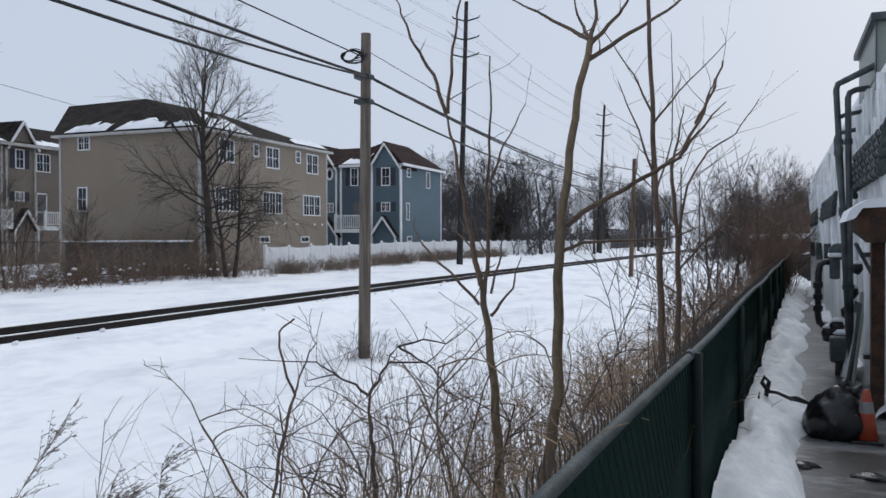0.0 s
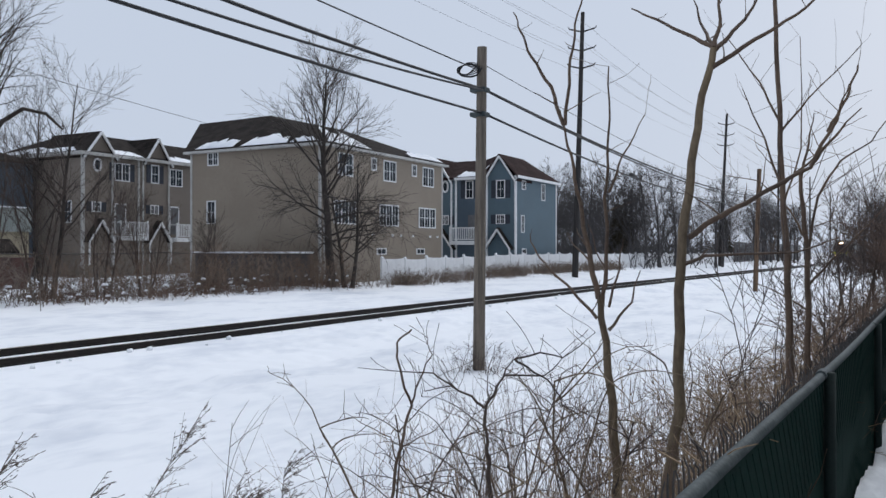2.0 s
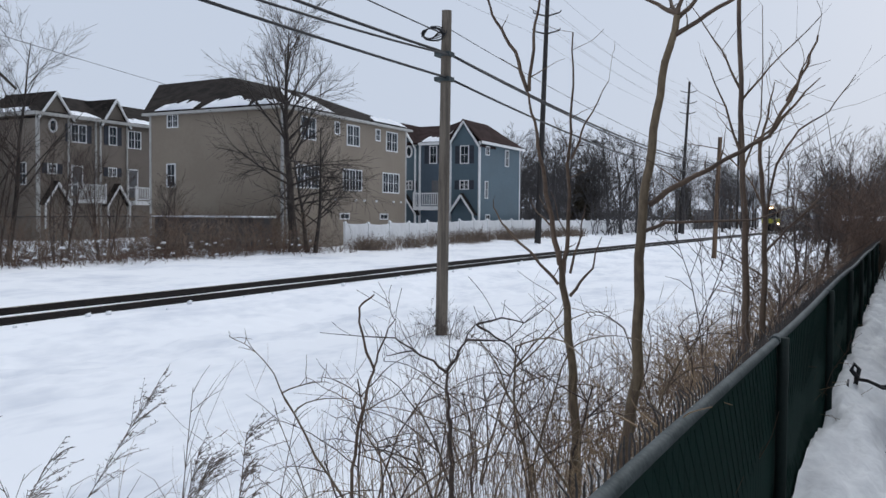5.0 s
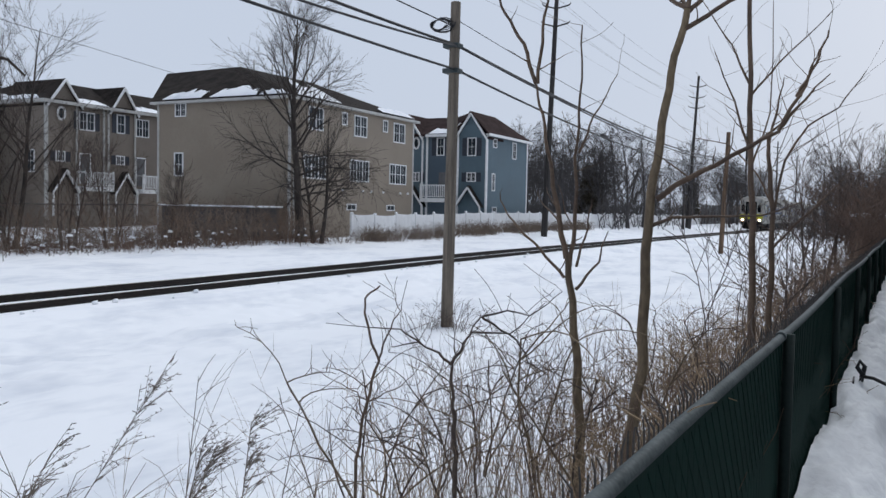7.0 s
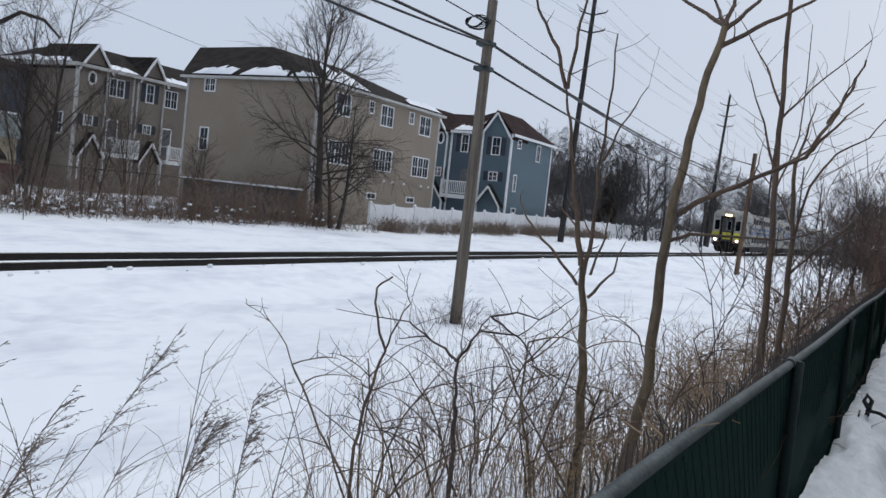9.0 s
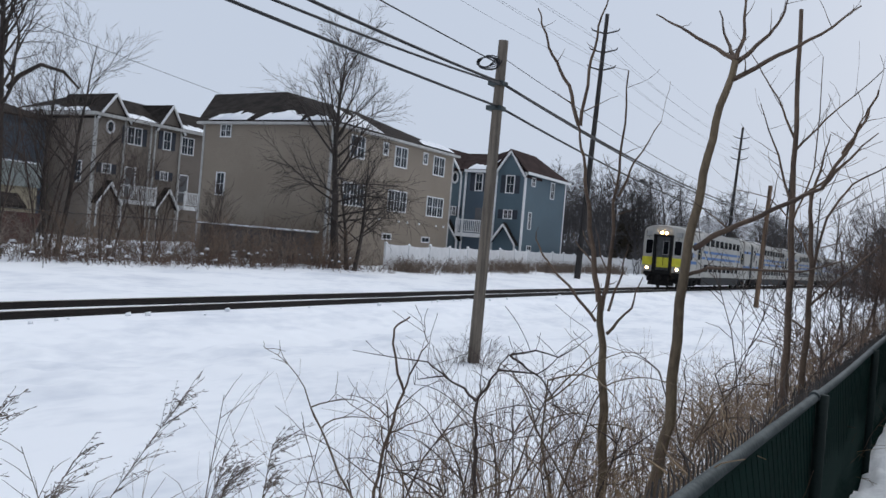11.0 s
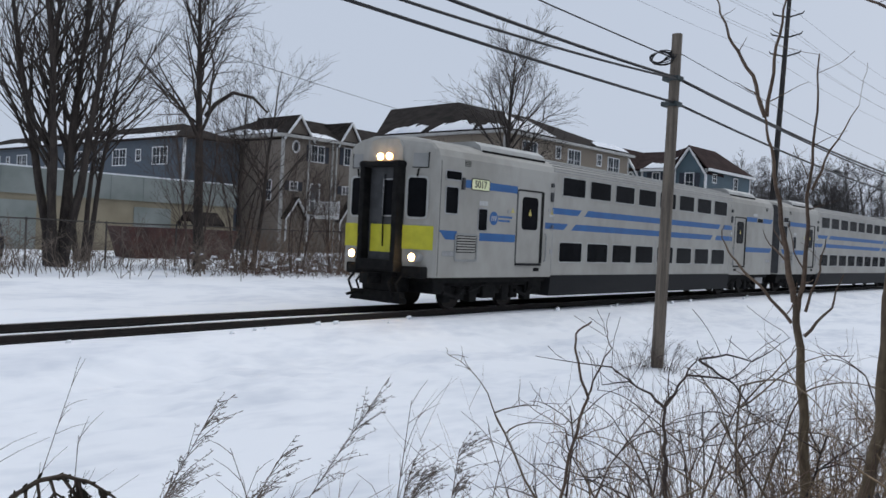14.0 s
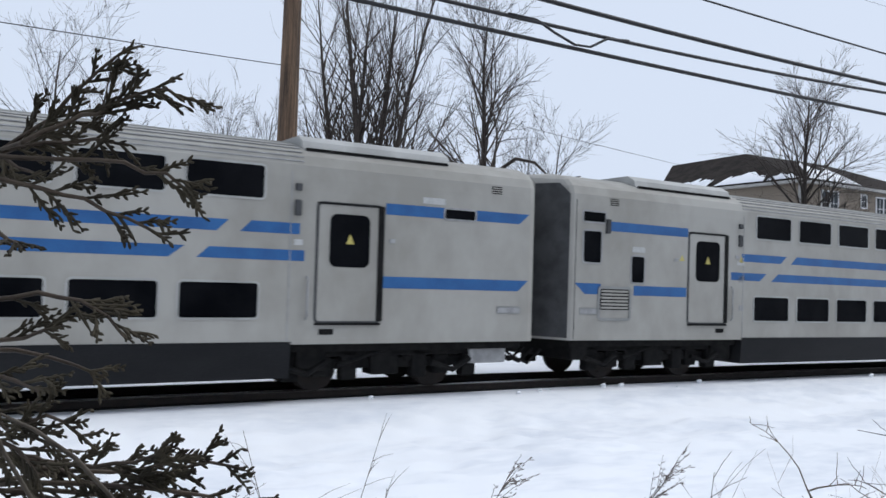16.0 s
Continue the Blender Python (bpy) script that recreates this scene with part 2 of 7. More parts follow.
def tube(points, radii, sides=6, bm=None, cap=True):
    """A round limb through points, with a radius at each."""
    bm = bm or bmesh.new()
    pts = [Vector(p) for p in points]
    rings, side = [], None
    for i, p in enumerate(pts):
        d = (pts[min(i + 1, len(pts) - 1)] - pts[max(i - 1, 0)]).normalized()
        if side is None:
            side = d.orthogonal().normalized()
        side = (side - d * side.dot(d)).normalized()
        up = d.cross(side)
        r = radii[i] if not isinstance(radii, (int, float)) else radii
        rings.append([bm.verts.new(p + r * (math.cos(a) * side + math.sin(a) * up)) for a in (2 * math.pi * k / sides for k in range(sides))])
    for a, b in zip(rings, rings[1:]):
        for k in range(sides):
            bm.faces.new((a[k], a[(k + 1) % sides], b[(k + 1) % sides], b[k]))
    if cap:
        bm.faces.new(rings[0][::-1])
        bm.faces.new(rings[-1])
    return bm


def prism(profile, axis, a, b, bm=None):
    """A closed outline, given as (u, v), drawn out from a to b along axis x, y or z."""
    bm = bm or bmesh.new()
    at = {"x": lambda u, v, w: (w, u, v), "y": lambda u, v, w: (u, w, v), "z": lambda u, v, w: (u, v, w)}[axis]
    lo = [bm.verts.new(at(u, v, a)) for u, v in profile]
    hi = [bm.verts.new(at(u, v, b)) for u, v in profile]
    n = len(profile)
    for k in range(n):
        bm.faces.new((lo[k], lo[(k + 1) % n], hi[(k + 1) % n], hi[k]))
    bm.faces.new(lo[::-1])
    bm.faces.new(hi)
    bmesh.ops.recalc_face_normals(bm, faces=bm.faces)
    return bm


class Net:
    """Many thin limbs gathered as plain lists, for one quick mesh."""

    def __init__(self):
        self.v, self.f = [], []

    def limb(self, pts, radii, sides=4):
        base, side = len(self.v), None
        for i, p in enumerate(pts):
            d = (pts[min(i + 1, len(pts) - 1)] - pts[max(i - 1, 0)])
            d = d.normalized() if d.length > 1e-9 else Vector((0, 0, 1))
            if side is None:
                side = d.orthogonal().normalized()
            side = (side - d * side.dot(d)).normalized()
            up = d.cross(side)
            for k in range(sides):
                a = 2 * math.pi * k / sides
                self.v.append(p + radii[i] * (math.cos(a) * side + math.sin(a) * up))
        for i in range(len(pts) - 1):
            for k in range(sides):
                a, b = base + i * sides + k, base + i * sides + (k + 1) % sides
                self.f.append((a, b, b + sides, a + sides))

    def mesh(self, name):
        me = bpy.data.meshes.new(name)
        me.from_pydata([tuple(p) for p in self.v], [], self.f)
        me.update()
        return me


def smoothstep(a, b, x):
    t = min(max((x - a) / (b - a), 0.0), 1.0)
    return t * t * (3 - 2 * t)


def track_x(s):
    """The centre line of the track: nearest to the south, bowing away, easing to the east far up the line."""
    u, v = max(0.0, s - 50.0), max(0.0, 42.0 - s)
    return -16.55 + 0.019 * u * u / (u + 30.0) + 0.026 * v * v / (v + 12.0)


def track_z(s):
    """The track falls gently towards the south."""
    v = max(0.0, 14.0 - s)
    return -0.008 * v * v / (v + 6.0)


def fence_x(y):
    return -0.50 + 0.027 * y


def ground_z(x, y):
    """Height of the snow: the alley, the bank below the fence, the low field, the track bed and the rising far side."""
    d = fence_x(min(y, 60)) - x
    z = 0.44 - 0.84 * smoothstep(-0.05, 4.6, d)
    q = x - track_x(y)
    z += 0.33 * (smoothstep(3.8, 1.3, q) if q > 0 else 1.0)
    if abs(q) < 0.8:
        z += 0.02 * smoothstep(0.70, 0.5, abs(q)) - 0.05 * (smoothstep(0.4, 0.55, abs(q)) - smoothstep(0.65, 0.8, abs(q)))
    if 1.9 < q < 7.5:
        z += (0.06 * noise.noise((x * 1.3, y * 0.5, 7)) + 0.10 * noise.noise((x * 2.6, y * 1.9, 2))) * smoothstep(1.9, 2.6, q) * smoothstep(7.5, 5.5, q)
    if q < -0.8:
        z += (0.37 + 0.25 * smoothstep(38, 60, y)) * smoothstep(-2.0, -9.5, q)
    z += max(-0.3, track_z(y)) * smoothstep(5.5, 1.5, abs(q))
    if abs(q) > 1.9:
        k = min(1.0, (abs(q) - 1.9) / 3) * smoothstep(0.0, 0.8, d)
        z += k * (0.07 * noise.noise((x * 0.35, y * 0.35, 0)) + 0.025 * noise.noise((x * 1.6, y * 1.6, 3)))
    return z


# ---- ground and track ----
def build_ground():
    xs = [-3000, -1200, -500, -220, -120, -80] + [-60 + 2 * k for k in range(15)] + [-30.5 + 0.5 * k for k in range(23)] + [-19.2 + 0.2 * k for k in range(28)] \
        + [-13.5 + 0.18 * k for k in range(51)] + [-4.3 + 0.2 * k for k in range(27)] + [1.2, 2, 4, 8, 20, 60, 200, 700, 3000]
    ys = [-3000, -900, -300, -120, -60, -30] + [-20 + k for k in range(20)] + [0.2 * k for k in range(140)] + [28 + 0.7 * k for k in range(50)] \
        + [63.5 + 3 * k for k in range(50)] + [215 + 12 * k for k in range(30)] + [600, 800, 1300, 3000]
    xs, ys = sorted(set(xs)), sorted(set(ys))
    v = [(x, y, ground_z(x, y) if -150 < x < 60 else (0.35 if x < 0 else 0.44)) for y in ys for x in xs]
    w = len(xs)
    f = [(j * w + i, j * w + i + 1, (j + 1) * w + i + 1, (j + 1) * w + i) for j in range(len(ys) - 1) for i in range(w - 1)]
    me = bpy.data.meshes.new("ground")
    me.from_pydata(v, [], f)
    me.update()
    solo("ground", me, SNOW, "wide snow-covered ground with faint tracks and drifts", "ground", kind="structure", smooth=True)


def sweep(name, profile, offset, z, stops, mat, parent, label=""):
    """A long profile that follows the track at an offset."""
    bm = bmesh.new()
    rings = [[bm.verts.new((track_x(s) + offset + u, s, z + v + track_z(s))) for u, v in profile] for s in stops]
    n = len(profile)
    for a, b in zip(rings, rings[1:]):
        for k in range(n):
            bm.faces.new((a[k], a[(k + 1) % n], b[(k + 1) % n], b[k]))
    bmesh.ops.recalc_face_normals(bm, faces=bm.faces)
    return part(name, bm, mat, parent, label)


def build_track():
    stops = [-160, -100, -60] + list(range(-40, 60, 5)) + list(range(60, 480, 8))
    foot = [(-0.075, -0.25), (0.075, -0.25), (0.075, -0.145), (0.03, -0.125), (0.028, -0.05), (0.038, -0.035), (0.038, -0.006), (-0.038, -0.006), (-0.038, -0.035), (-0.028, -0.05), (-0.03, -0.125), (-0.075, -0.145)]
    track = thing("railway_track", pose(0, 0, 0), "single railway track with two rusty rails half buried in snow", "railway track", kind="structure")
    for k, off in (("near", 0.755), ("far", -0.755)):
        rail = sweep("rail", foot, off, RAIL_Z, stops, RAIL, track, "dark rusty steel rail")
        sweep("rail_head", [(-0.034, -0.006), (0.034, -0.006), (0.03, 0.0), (-0.03, 0.0)], off, RAIL_Z, stops, RAIL_TOP, rail, "worn shiny running surface")
        # dark wet strip of ballast bared beside each rail
        sweep("bare_ballast", [(-0.19, 0.0), (0.16, 0.0), (0.12, 0.12), (-0.15, 0.12)], off, -0.17, stops, CAR_BLACK, rail, "dark wet ballast beside the rail")
    snow = Net()
    rnd = random.Random(4)
    for _ in range(45):
        s = rnd.uniform(-5, 70)
        side = rnd.choice((1.15, 1.25, 1.4, 1.6))
        r = rnd.uniform(0.03, 0.09)
        c = Vector((track_x(s) + side + rnd.uniform(-0.1, 0.2), s, -0.12))
        c.z = ground_z(c.x, c.y)
        snow.limb([c + Vector((0, -r, 0)), c + Vector((0, -r * 0.5, r * 0.5)), c + Vector((0, r * 0.5, r * 0.6)), c + Vector((0, r, 0))], [0.01, r * 0.6, r * 0.7, 0.01], 6)
    solo("snow_lumps", snow.mesh("snow_lumps"), SNOW, "loose lumps of ploughed snow along the rails", "snow", kind="stuff", smooth=True)


build_ground()
build_track()


# ---- the train ----
CAR_LEN, PITCH = 25.4, 25.91
SIDE = 1.5


def round_rect(y0, y1, z0, z1, r, n=3):
    pts = []
    for cy, cz, a0 in ((y1 - r, z1 - r, 0), (y0 + r, z1 - r, 90), (y0 + r, z0 + r, 180), (y1 - r, z0 + r, 270)):
        for k in range(n + 1):
            a = radians(a0 + 90 * k / n)
            pts.append((cy + r * math.cos(a), cz + r * math.sin(a)))
    return pts


def text_mesh(words, size, name):
    cu = bpy.data.curves.new(name, "FONT")
    cu.body, cu.size, cu.align_x, cu.align_y = words, size, "CENTER", "CENTER"
    cu.extrude = 0.002
    cu.offset = size * 0.02
    ob = bpy.data.objects.new(name, cu)
    scene.collection.objects.link(ob)
    me = bpy.data.meshes.new_from_object(ob.evaluated_get(bpy.context.evaluated_depsgraph_get()))
    bpy.data.objects.remove(ob)
    return me


def outline_frame(y0, y1, z0, z1, r, w, x0, x1, bm=None):
    """A ring with rounded corners on a car's side."""
    bm = bm or bmesh.new()
    inner, outer = round_rect(y0, y1, z0, z1, r), round_rect(y0 - w, y1 + w, z0 - w, z1 + w, r + w)
    n = len(inner)
    vs = [[bm.verts.new((x, y, z)) for y, z in loop] for loop, x in ((inner, x0), (inner, x1), (outer, x1), (outer, x0))]
    for a, b in ((0, 1), (1, 2), (2, 3)):
        for k in range(n):
            bm.faces.new((vs[a][k], vs[a][(k + 1) % n], vs[b][(k + 1) % n], vs[b][k]))
    bmesh.ops.recalc_face_normals(bm, faces=bm.faces)
    return bm


def both_sides(fn):
    for sgn in (1, -1):
        fn(sgn)


def side_part(name, bm, mat, parent, label="", sgn=1):
    """Mirror a piece built for the +x side to the other side of the car when sgn is -1."""
    if sgn < 0:
        bmesh.ops.scale(bm, vec=(-1, 1, 1), verts=bm.verts)
        bmesh.ops.reverse_faces(bm, faces=bm.faces)
    return part(name, bm, mat, parent, label)


def stripe(car, y0, y1, z0, z1, slant0=0.0, slant1=0.0, sgn=1):
    prof = [(y0 + slant0, z0), (y1 + slant1, z0), (y1, z1), (y0, z1)]
    side_part("stripe", prism(prof, "x", SIDE - 0.001, SIDE + 0.004), CAR_BLUE, car, "blue painted stripe", sgn)


def car_window(car, y0, y1, z0, z1, sgn, r=0.05, name="window"):
    pane = side_part(name, prism(round_rect(y0, y1, z0, z1, r), "x", SIDE - 0.03, SIDE + 0.006), CAR_GLASS, car, "dark tinted window", sgn)
    side_part("window_frame", outline_frame(y0, y1, z0, z1, r, 0.035, SIDE - 0.002, SIDE + 0.014), CAR_ROOF if name == "window" else TRIM_GREY, pane, "pale metal window frame", sgn)
    return pane


def car_door(car, y0, y1, sgn):
    z0, z1 = 1.36, 3.46
    # dark ring round the door draws the shading of its recess
    pocket = side_part("doorway_shade", outline_frame(y0, y1, z0, z1, 0.06, 0.05, SIDE - 0.03, SIDE + 0.012), RUBBER, car, "dark door surround with the recess shade in its colour", sgn)
    door = side_part("door", prism(round_rect(y0, y1, z0, z1, 0.05), "x", SIDE - 0.06, SIDE + 0.002), CAR_SILVER, car, "closed sliding passenger door", sgn)
    side_part("door_window", prism(round_rect(y0 + 0.22, y1 - 0.22, 2.34, 3.3, 0.13, 4), "x", SIDE - 0.02, SIDE + 0.008), CAR_GLASS, door, "dark rounded door window", sgn)
    side_part("door_edge", box(SIDE - 0.02, SIDE + 0.018, y1 - 0.05, y1 + 0.075, z0, z1 + 0.03), CAR_BLACK, door, "black rubber door edge", sgn)
    side_part("door_header", box(SIDE - 0.02, SIDE + 0.016, y0 - 0.04, y1 + 0.02, z1 + 0.005, z1 + 0.035), CAR_BLACK, door, "black rubber door header", sgn)
    side_part("warning_sticker", prism([((y0 + y1) / 2 - 0.08, 2.76), ((y0 + y1) / 2 + 0.08, 2.76), ((y0 + y1) / 2, 2.95)], "x", SIDE + 0.008, SIDE + 0.011), HAZARD, door, "small warning triangle", sgn)
    side_part("sill_step", box(SIDE - 0.02, SIDE + 0.04, y0 - 0.03, y1 + 0.03, z0 - 0.07, z0 - 0.03), CAR_BLACK, door, "dark door sill", sgn)


def bogie(car, yc):
    """A two-axle truck; its wheelsets are parts of their own that turn."""
    frame_bm = bmesh.new()
    for sgn in (1, -1):
        x0, x1 = (0.92, 1.12) if sgn > 0 else (-1.12, -0.92)
        box(x0, x1, -1.75, 1.75, 0.42, 0.62, frame_bm, 0.03)
        for a in (-1.27, 1.27):
            box(x0 - 0.02, x1 + 0.05, a - 0.18, a + 0.18, 0.28, 0.66, frame_bm, 0.04)
        for a in (-0.55, 0.55):
            tube([(sgn * 1.05, a, 0.55), (sgn * 1.05, a, 0.95)], 0.14, 10, frame_bm)
        box(sgn * 1.16 - 0.06, sgn * 1.16 + 0.06, -2.05, 2.05, 0.66, 0.84, frame_bm, 0.02)
        for a in (-1.9, -0.75, 0.75, 1.9):
            box(sgn * 1.1 - 0.12, sgn * 1.1 + 0.12, a - 0.16, a + 0.16, 0.22, 0.80, frame_bm, 0.04)
        tube([(sgn * 1.2, -1.0, 0.50), (sgn * 1.2, 0.2, 0.86)], 0.05, 8, frame_bm)
        box(sgn * 1.0 - 0.2, sgn * 1.0 + 0.2, -0.3, 0.3, 0.30, 0.86, frame_bm, 0.04)
    box(-1.0, 1.0, -0.35, 0.35, 0.5, 0.9, frame_bm, 0.04)
    truck = part("bogie", frame_bm, CAR_BLACK, car, "black two-axle bogie with underside shade in its colour", m=pose(0, yc, RAIL_Z - 0.045))
    sets = []
    for a in (-1.27, 1.27):
        wb = bmesh.new()
        tube([(-0.85, 0, 0), (0.85, 0, 0)], 0.08, 8, wb)
        for sgn in (1, -1):
            tube([(sgn * 0.80, 0, 0), (sgn * 0.70, 0, 0)], 0.43, 28, wb)
            tube([(sgn * 0.70, 0, 0), (sgn * 0.67, 0, 0)], 0.455, 28, wb)
            tube([(sgn * 0.84, 0, 0), (sgn * 0.80, 0, 0)], 0.16, 12, wb)
            for h in range(5):
                q = 2 * math.pi * h / 5
                tube([(sgn * 0.803, 0.27 * math.cos(q), 0.27 * math.sin(q)), (sgn * 0.812, 0.27 * math.cos(q), 0.27 * math.sin(q))], 0.05, 8, wb)
        sets.append(part("wheelset", wb, RAIL, truck, "dark steel wheels on an axle", m=pose(0, a, 0.43)))
    return sets


def nose_point(u, z, d, sgn):
    """A point on the swept-back side of the nose: u metres out from the gangway, d proud of it."""
    if sgn < 0:
        return (-(0.69 + 0.98 * u + 0.07 * d), 0.085 + 0.07 * u - 0.98 * d, z)
    return (0.69 + 0.90 * u + 0.436 * d, 0.062 + 0.436 * u - 0.90 * d, z)


def nose_piece(car, name, outline, d0, d1, mat, sgn, label):
    bm = bmesh.new()
    lo = [bm.verts.new(nose_point(u, z, d0, sgn)) for u, z in outline]
    hi = [bm.verts.new(nose_point(u, z, d1, sgn)) for u, z in outline]
    n = len(outline)
    for k in range(n):
        bm.faces.new((lo[k], lo[(k + 1) % n], hi[(k + 1) % n], hi[k]))
    bm.faces.new(lo), bm.faces.new(hi)
    bmesh.ops.recalc_face_normals(bm, faces=bm.faces)
    return part(name, bm, mat, car, label)


def build_car(cab):
    car = thing("rail_car", pose(0, 0, 0), "silver bilevel rail car with double blue stripes and tinted windows", "train car", "cars of the train")
    if cab:
        tagged(car, "silver bilevel cab car with yellow nose and lit headlights")
    # body: a tall rounded shell, tapered at the nose
    half = [(0.0, 4.66), (0.55, 4.63), (0.95, 4.56), (1.25, 4.45), (1.42, 4.30), (1.49, 4.12), (SIDE, 3.9), (SIDE, 0.95)]
    ring = half + [(-x, z) for x, z in reversed(half[1:])]
    bm = bmesh.new()
    rows = []
    for y, kx, kz in ((0.08, 0.46, 0.975), (0.10, 0.50, 0.985), (0.44, 0.965, 0.995), (0.52, 1.0, 1.0), (CAR_LEN - 0.12, 1.0, 1.0), (CAR_LEN, 0.975, 0.995)):
        rows.append([bm.verts.new((x * kx, y if x >= 0 or y > 1 else 0.08 + (y - 0.08) * 0.16, 0.95 + (z - 0.95) * kz)) for x, z in ring])
    n = len(ring)
    for a, b in zip(rows, rows[1:]):
        for k in range(n):
            bm.faces.new((a[k], a[(k + 1) % n], b[(k + 1) % n], b[k]))
    bm.faces.new(rows[0])
    bm.faces.new(rows[-1][::-1])
    bmesh.ops.recalc_face_normals(bm, faces=bm.faces)
    body = part("body", bm, CAR_SILVER, car, "silver-grey stainless body shell")
    # ribs along the roof over the two-storey middle
    for k in range(7):
        x = 0.62 + 0.125 * k
        z = 4.655 - 0.03 * (x / 0.6) ** 3.1
        for sgn in (1, -1):
            part("roof_rib", box(sgn * x - 0.028, sgn * x + 0.028, 5.9, 20.3, z - 0.08, z + 0.018), CAR_ROOF, body)
    # ribs along the rounded shoulder under the roof, darker grey to draw their shading
    for x, z in ((1.12, 4.51), (1.27, 4.445), (1.37, 4.365), (1.435, 4.275), (1.47, 4.19)):
        for sgn in (1, -1):
            part("roof_rib", tube([(sgn * x, 5.95, z), (sgn * x, 20.25, z)], 0.014, 6), TRIM_GREY, body)
    for y0, y1 in ((2.5, 5.7), (20.3, 23.4)):
        hump = prism([(-1.3, 4.36), (1.3, 4.36), (1.22, 4.60), (1.0, 4.72), (-1.0, 4.72), (-1.22, 4.60)], "y", y0, y1)
        hp = part("roof_housing", hump, CAR_ROOF, car, "raised equipment housing on the roof")
        for sgn in (1, -1):
            part("gutter", box(sgn * 1.28 - 0.03, sgn * 1.28 + 0.03, y0 + 0.05, y1 - 0.05, 4.42, 4.47), CAR_BLACK, hp, "dark roof gutter")
    part("skirt", prism([(-SIDE - 0.01, 1.0), (SIDE + 0.01, 1.0), (SIDE - 0.04, 0.36), (-SIDE + 0.04, 0.36)], "y", 5.95, 20.1), SKIRT, car, "dark grey lower skirt between the bogies")
    for y0, y1 in ((0.6, 5.9), (20.15, 25.2)):
        part("underframe", box(-1.35, 1.35, y0, y1, 0.80, 0.97), CAR_BLACK, car, "black underframe")
    for y, w, z in ((0.95, 0.5, 0.5), (5.45, 0.7, 0.42), (20.6, 0.6, 0.45), (24.45, 0.9, 0.5)):
        part("equipment_box", box(-1.28, 1.28, y - w / 2, y + w / 2, z, 0.9, None, 0.05), CAR_BLACK if y < 24 else TRIM_GREY, car, "equipment box under the floor")
    for q in (-0.75, -0.4, 0.35, 0.7, 1.0):
        part("coupling_hose", tube([(q, CAR_LEN - 0.5, 0.85), (q, CAR_LEN - 0.15, 0.60), (q + 0.05, CAR_LEN + 0.22, 0.45), (q, CAR_LEN + 0.62, 0.72)], 0.035, 6), CAR_BLACK, car, "looped black hose at the coupling")
    for y in (1.6, 4.9, 20.5, 23.6):
        for sgn in (1, -1):
            part("brake_gear", tube([(sgn * 1.28, y - 0.5, 0.55), (sgn * 1.3, y, 0.40), (sgn * 1.28, y + 0.4, 0.62)], 0.06, 6), CAR_BLACK, car, "black brake gear")
    part("coupler", box(-0.16, 0.16, CAR_LEN - 0.4, CAR_LEN + 0.42, 0.7, 0.98, None, 0.04), CAR_BLACK, car, "black coupler")
    part("gangway", box(-0.66, 0.66, CAR_LEN - 0.02, CAR_LEN + 0.50, 1.15, 3.85, None, 0.08), RUBBER, car, "grey rubber gangway between the cars")

    def dress(sgn):
        step = 1.68
        for k in range(8):
            car_window(car, 6.43 + step * k, 7.76 + step * k, 3.48, 4.04, sgn)
            car_window(car, 6.38 + step * k, 7.71 + step * k, 1.42, 2.01, sgn)
        car_door(car, 4.06, 5.32, sgn)
        car_door(car, 20.56, 21.80, sgn)
        for a in ((5.90, 7.62, 2.88, 3.07, 0.0, 0.24), (8.03, 18.92, 2.88, 3.08, -0.24, 0.2), (19.32, 20.2, 2.89, 3.085, -0.2, 0.0),
                  (5.52, 6.83, 2.41, 2.60, 0.0, 0.24), (7.30, 18.2, 2.41, 2.61, -0.28, 0.26), (18.6, 20.3, 2.42, 2.61, -0.2, 0.0)):
            # the slashes lean with the direction of travel
            stripe(car, a[0], a[1], a[2], a[3], -abs(a[4]), -a[5], sgn)
        stripe(car, 1.50, 4.0, 3.365, 3.575, 0, 0, sgn)
        stripe(car, 2.3, 3.98, 1.955, 2.175, 0, 0, sgn)
        stripe(car, 0.58, 1.32, 1.955, 2.19, 0.28, 0, sgn)
        stripe(car, 21.9, 25.25, 3.355, 3.565, 0, -0.25, sgn)
        stripe(car, 21.88, 25.25, 1.975, 2.195, 0, -0.25, sgn)
        car_window(car, 0.78, 1.40, 3.54, 3.75, sgn, 0.03, "marker_window")
        car_window(car, 0.80, 1.30, 2.65, 3.33, sgn, 0.05, "cab_side_window")
        car_window(car, 2.22, 2.60, 2.25, 2.83, sgn, 0.05, "crew_window")
        car_window(car, 23.2, 23.9, 3.36, 3.54, sgn, 0.03, "marker_window")
        lv = side_part("louvre", outline_frame(1.30, 2.16, 1.44, 2.08, 0.04, 0.06, SIDE - 0.001, SIDE + 0.02), CAR_GREY, car, "ventilation louvre", sgn)
        # flat black sheet on the shell, in place of a shaded opening
        side_part("louvre_shade", box(SIDE - 0.001, SIDE + 0.004, 1.30, 2.16, 1.62, 2.08), CAR_BLACK, lv, "black sheet for the shade behind the slats", sgn)
        for k in range(6):
            side_part("slat", box(SIDE + 0.003, SIDE + 0.024, 1.34, 2.12, 1.645 + 0.073 * k, 1.69 + 0.073 * k), CAR_SILVER, lv, "", sgn)
        for y in (1.55, 24.3):
            gr = side_part("vent_grille", box(SIDE - 0.2, SIDE + 0.006, y, y + 0.24, 3.93, 4.08), CAR_BLACK, car, "small dark vent grille", sgn)
